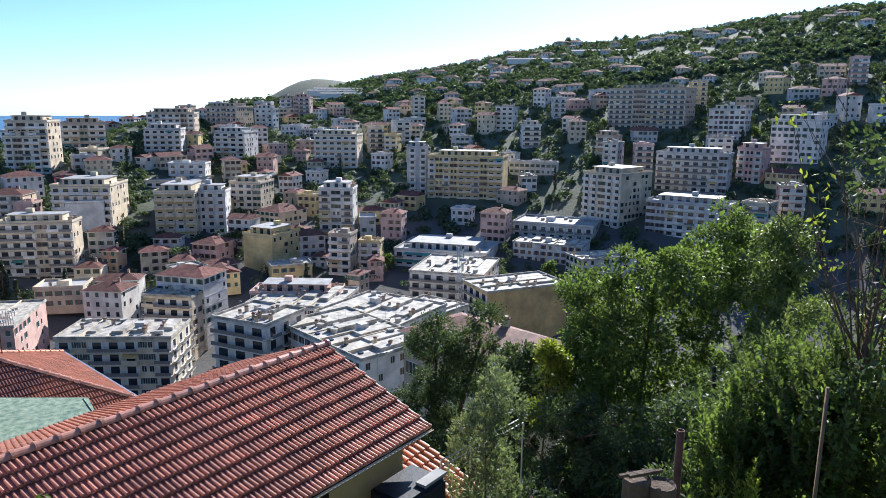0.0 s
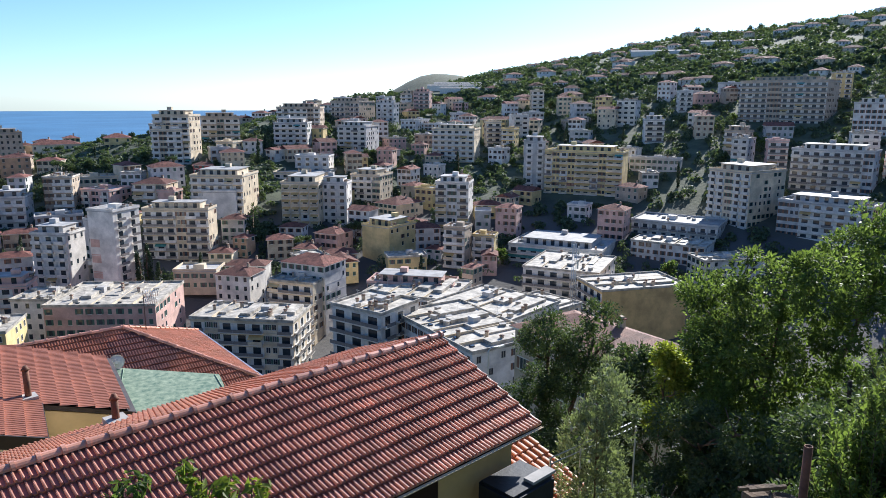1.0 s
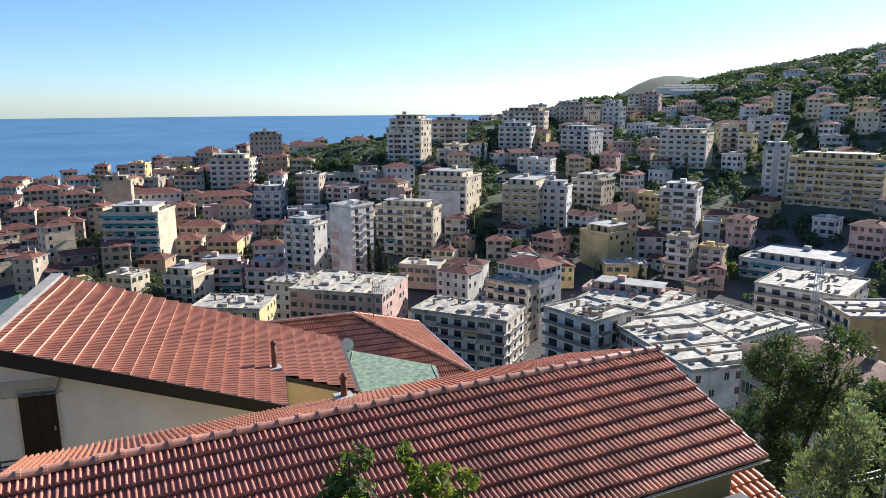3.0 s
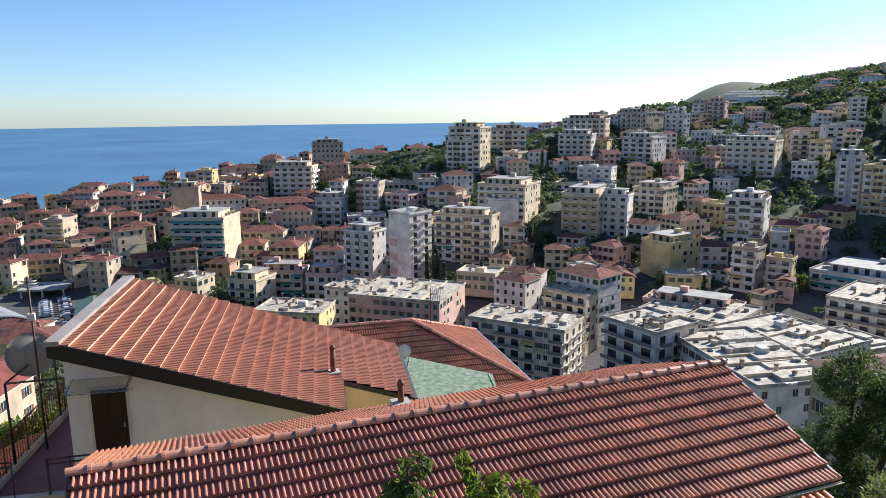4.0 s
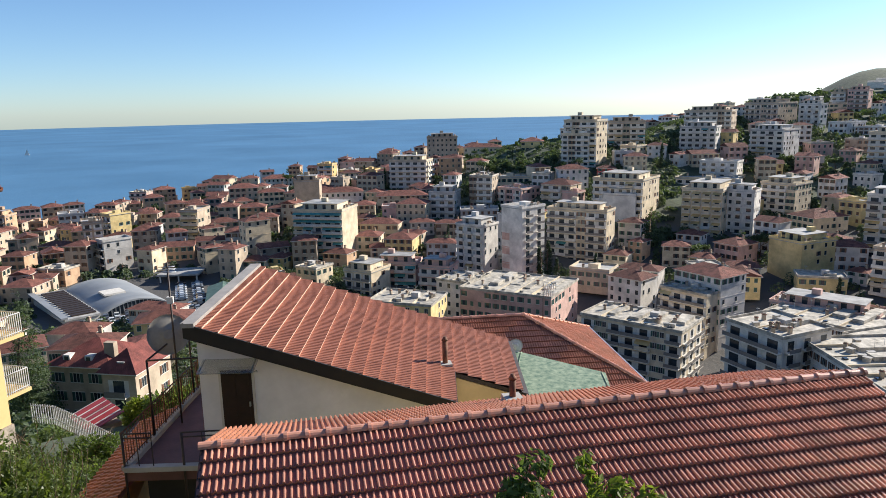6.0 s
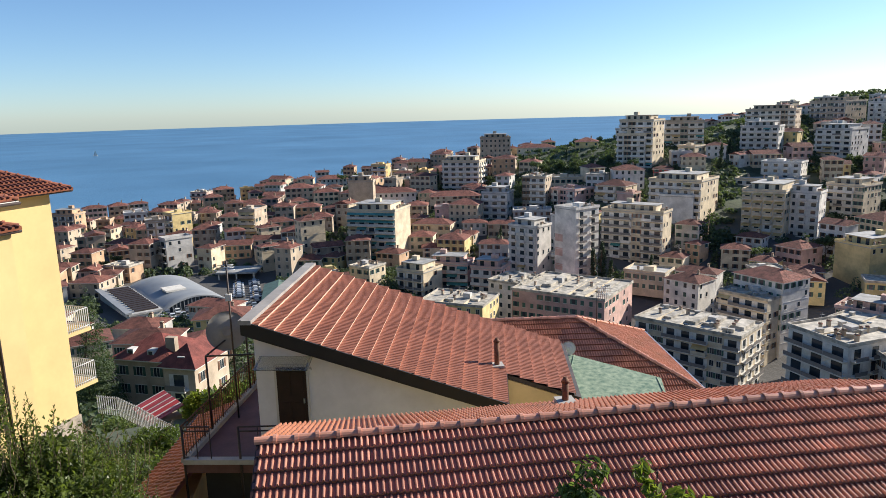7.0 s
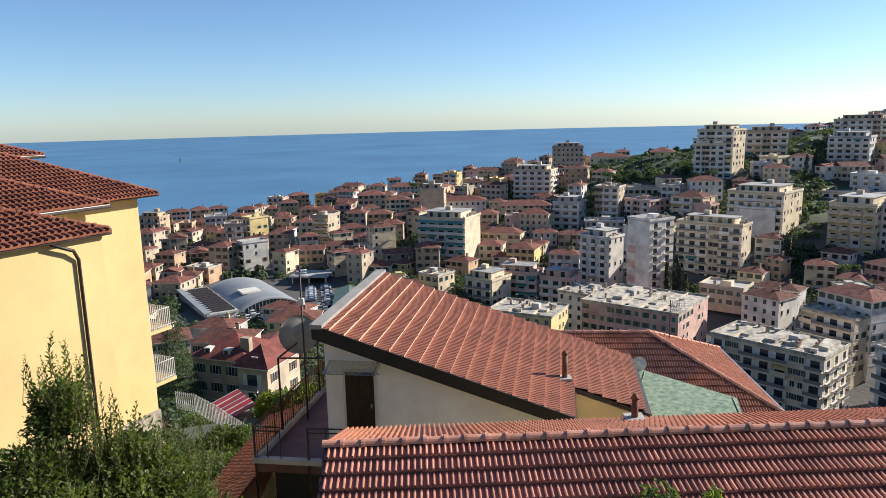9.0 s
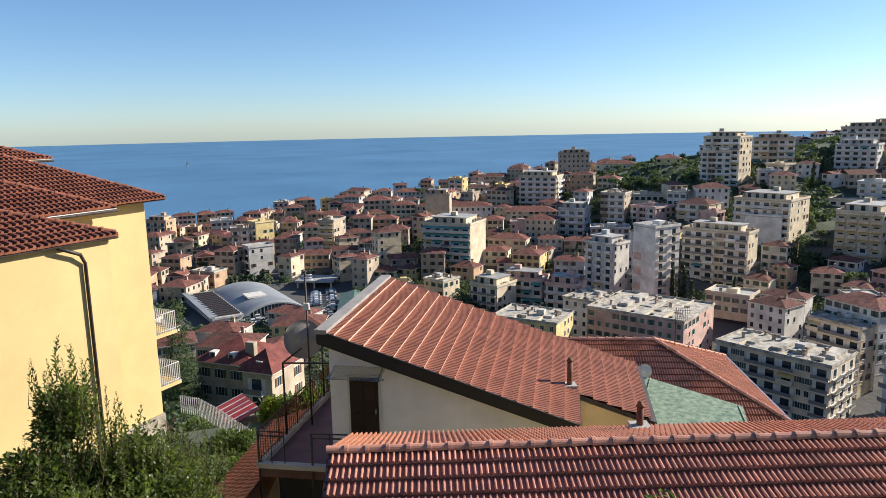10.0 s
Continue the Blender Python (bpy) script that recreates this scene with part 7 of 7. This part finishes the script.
def sprigs():
    """Citrus shoots just below the lens."""
    rnd = random.Random(33)
    for px, py, top, wide, mt, n in ((0.86, 2.95, 68.42, 0.16, M_LEAF, 120), (0.62, 2.85, 68.26, 0.12, M_LEAF, 80), (1.13, 2.77, 68.46, 0.07, M_LEAF_Y, 60), (1.22, 2.82, 68.3, 0.12, M_LEAF_Y, 70), (1.36, 2.75, 68.28, 0.1, M_LEAF_Y, 50), (0.72, 2.9, 68.2, 0.15, M_LEAF, 90), (1.02, 2.85, 68.2, 0.1, M_LEAF, 60)):
        z = ground(px, py)
        ob = thing("shrub", pose(px, py, z), "young citrus shoot with glossy green leaves", "shrub", "citrus shoots")
        h = top - z
        bm = bmesh.new()
        tube(bm, [(0, 0, -0.2), (rnd.gauss(0, 0.03), rnd.gauss(0, 0.03), h * 0.6), (0, 0, h - 0.03)], 0.012, 6, taper=0.004)
        part("stem", bm, M_BARK, ob)
        blobs = [((rnd.gauss(0, wide * 0.35), rnd.gauss(0, wide * 0.3), h - 0.04 - 0.09 * i), (wide * 0.62, wide * 0.55, 0.06)) for i in range(6)]
        me = leaves(n * 4, blobs, 0.03, rnd, shell=0.2, long=2.2)
        me.materials.append(mt)
        placed("crown", me, ob)


def yard():
    x, y = 7.67, 2.29
    post = thing("steel_pipe", pose(x, y, 62.5), "rusty hollow steel pipe standing upright", "pipe")
    bm = bmesh.new()
    n = 14
    rings = []
    for r, z in ((0.045, 0), (0.045, 3.86), (0.036, 3.86), (0.036, 3.5)):
        rings.append([bm.verts.new((r * math.cos(2 * math.pi * k / n), r * math.sin(2 * math.pi * k / n), z)) for k in range(n)])
    for a, b in zip(rings, rings[1:]):
        for k in range(n):
            bm.faces.new((a[k], a[(k + 1) % n], b[(k + 1) % n], b[k])).smooth = True
    part("tube", bm, M_RUST, post)
    pole = thing("wooden_stake", pose(6.96, 0.79, 63.5), "weathered thin wooden garden stake", "stake")
    bm = bmesh.new()
    tube(bm, [(0, 0, -0.3), (0.02, 0, 2), (0, 0, 4.0)], 0.024, 7, taper=0.018)
    part("stake", bm, mat("weathered stake wood", (0.21, 0.14, 0.085), 0.85, spread=0.35, scale=4, fine=25, bump=0.4), pole)
    for px, py, top, r in ((5.62, 2.03, 66.78, 0.125), (5.72, 1.84, 66.74, 0.135)):
        g = ground(px, py)
        st = thing("tree_stump", pose(px, py, g), "cut grey-brown tree stump with a rough rim", "stump")
        bm = bmesh.new()
        rnd = random.Random(int(px * 100))
        n = 18
        wob = [1 + rnd.uniform(-0.07, 0.07) for _ in range(n)]
        prev = None
        for z, k in ((-0.4, 1.25), (0.2, 1.05), (top - g - 0.03, 1.0), (top - g, 0.94), (top - g - 0.02, 0.7)):
            ring = [bm.verts.new((r * k * wob[i] * math.cos(2 * math.pi * i / n), r * k * wob[i] * math.sin(2 * math.pi * i / n), z)) for i in range(n)]
            if prev:
                for i in range(n):
                    bm.faces.new((prev[i], prev[(i + 1) % n], ring[(i + 1) % n], ring[i]))
            prev = ring
        bm.faces.new(prev)
        part("trunk", bm, M_BARK, st)
    for k in range(2):
        pl = thing("batten", pose(5.62 + 0.05 * k, 2.04 - 0.07 * k, 66.80, 4, 0, -35), "thin weathered wooden batten lying on a stump", "batten")
        part("wood", cubes((-0.17, -0.014, 0, 0.17, 0.014, 0.03)), M_BARK, pl)
    # dark covered box under the near eave
    tarp = mat("black tarpaulin", (0.02, 0.022, 0.028), 0.5, spread=0.3, scale=2, fine=9, bump=0.3)
    bx = thing("covered_box", pose(9.7, 8.0, 61.05), "bulky box under a black tarpaulin by the house", "box")
    bm = bmesh.new()
    box(bm, -0.55, -0.35, -1.5, 0.75, 0.6, 1.65)
    bmesh.ops.bevel(bm, geom=bm.edges[:], offset=0.06, segments=2, affect="EDGES")
    part("cover", bm, tarp, bx)
    part("lid", cubes((0.1, -0.3, 1.66, 0.8, -0.05, 1.72)), M_CONC, bx)
    # small lower roof and rail past the house corner
    low = thing("lean_to_roof", pose(12.1, 9.9, 61.0, 0, 0, 0), "small lower tiled roof beside the house", "roof")
    tile = tile_mesh("tile", 0.22, 0.36, 1, M_TILE_O)
    tile_field(low, pose(-0.6, 1.2, 0.45, 20, 0, 0), 1.98, 2.4, tile, 0.22, 0.34, M_TILE_OJ, keep=70)
    part("deck", cubes((-0.6, -0.9, -0.75, 1.3, 1.1, -0.5)), M_WOODD, low)
    part("wall", cubes((-0.5, -0.8, -4.5, 1.2, 1.0, -0.75)), WALLS["ochre"], low)
    rl = thing("railing", pose(11.6, 8.3, 61.6, 0, 0, -10), "thin pale metal railing beside the lower roof", "railing")
    for dz in (0.9, 0.75):
        bm = bmesh.new()
        tube(bm, [(-0.4, 0, dz), (2.4, 0.2, dz)], 0.014, 5)
        part("rail", bm, M_RAIL, rl)
    for i in range(4):
        part("post", cubes((-0.4 + 0.9 * i, 0, -3.5, -0.37 + 0.9 * i, 0.03, 0.9)), M_RAIL, rl)


def aerials():
    ms = thing("tv_aerial", pose(11.2, 31.0, 59.6), "roof aerial with several white rods on a mast", "aerial")
    bm = bmesh.new()
    tube(bm, [(0, 0, 0), (0, 0, 2.1)], 0.022, 6)
    part("mast", bm, M_IRON, ms)
    for j, (z, a) in enumerate(((1.55, 10), (1.75, 25), (1.95, -20))):
        bm = bmesh.new()
        w = pose(0, 0, z, 0, 0, a)
        tube(bm, [w @ Vector((-0.1, 0, 0)), w @ Vector((0.75, 0, 0.05))], 0.014, 5)
        boom = part("boom", bm, M_RAIL, ms)
        for i in range(7):
            bm = bmesh.new()
            tube(bm, [w @ Vector((0.1 * i, 0, -0.14)), w @ Vector((0.1 * i, 0, 0.16))], 0.018, 4)
            part("rod", bm, M_RAIL, boom)
    lm = thing("lattice_mast", pose(122.3, 86.9, 21.5), "tall grey lattice telecom mast above the flat roofs", "mast")
    for dx, dy in ((-0.5, -0.5), (0.5, -0.5), (0, 0.5)):
        bm = bmesh.new()
        tube(bm, [(dx, dy, 0), (dx * 0.7, dy * 0.7, 18.5)], 0.07, 5)
        part("leg", bm, M_METAL, lm)
    for i in range(14):
        z = 5 + i
        bm = bmesh.new()
        tube(bm, [(-0.45, -0.45, z), (0.45, -0.45, z + 0.5), (0, 0.45, z + 1), (-0.45, -0.45, z + 1)], 0.04, 4)
        part("brace", bm, M_METAL, lm)
    for dx, z in ((-0.9, 17.5), (0.9, 17.0), (0.8, 14.0)):
        part("panel", cubes((dx - 0.2, -0.6, z - 1, dx + 0.2, -0.45, z + 1)), M_FRAME, lm)
    lamp = thing("street_lamp", pose(44.4, 40.4, 40.3), "street lamp with a single curved arm", "lamp")
    bm = bmesh.new()
    tube(bm, [(0, 0, -4), (0, 0, 7.6), (0.3, -0.1, 7.95), (1.1, -0.3, 7.9)], 0.06, 6)
    part("pole", bm, M_METAL, lamp)
    part("head", cubes((1.0, -0.45, 7.8, 1.7, -0.2, 7.95)), M_FRAME, lamp)
    bt = thing("sailboat", pose(*polar(18.46, 1550), 0), "small white sailboat far out at sea", "boat")
    part("hull", cubes((-4, -1.2, -0.3, 4, 1.2, 1.2)), M_FRAME, bt)
    bm = bmesh.new()
    poly(bm, [(-3, 0, 1.5), (1.5, 0, 1.5), (1.2, 0, 12)])
    poly(bm, [(1.8, 0.05, 1.5), (4, 0.05, 1.5), (1.4, 0.05, 11)])
    part("sail", bm, M_FRAME, bt)


near_trees()
bare_tree()
sprigs()
yard()
aerials()
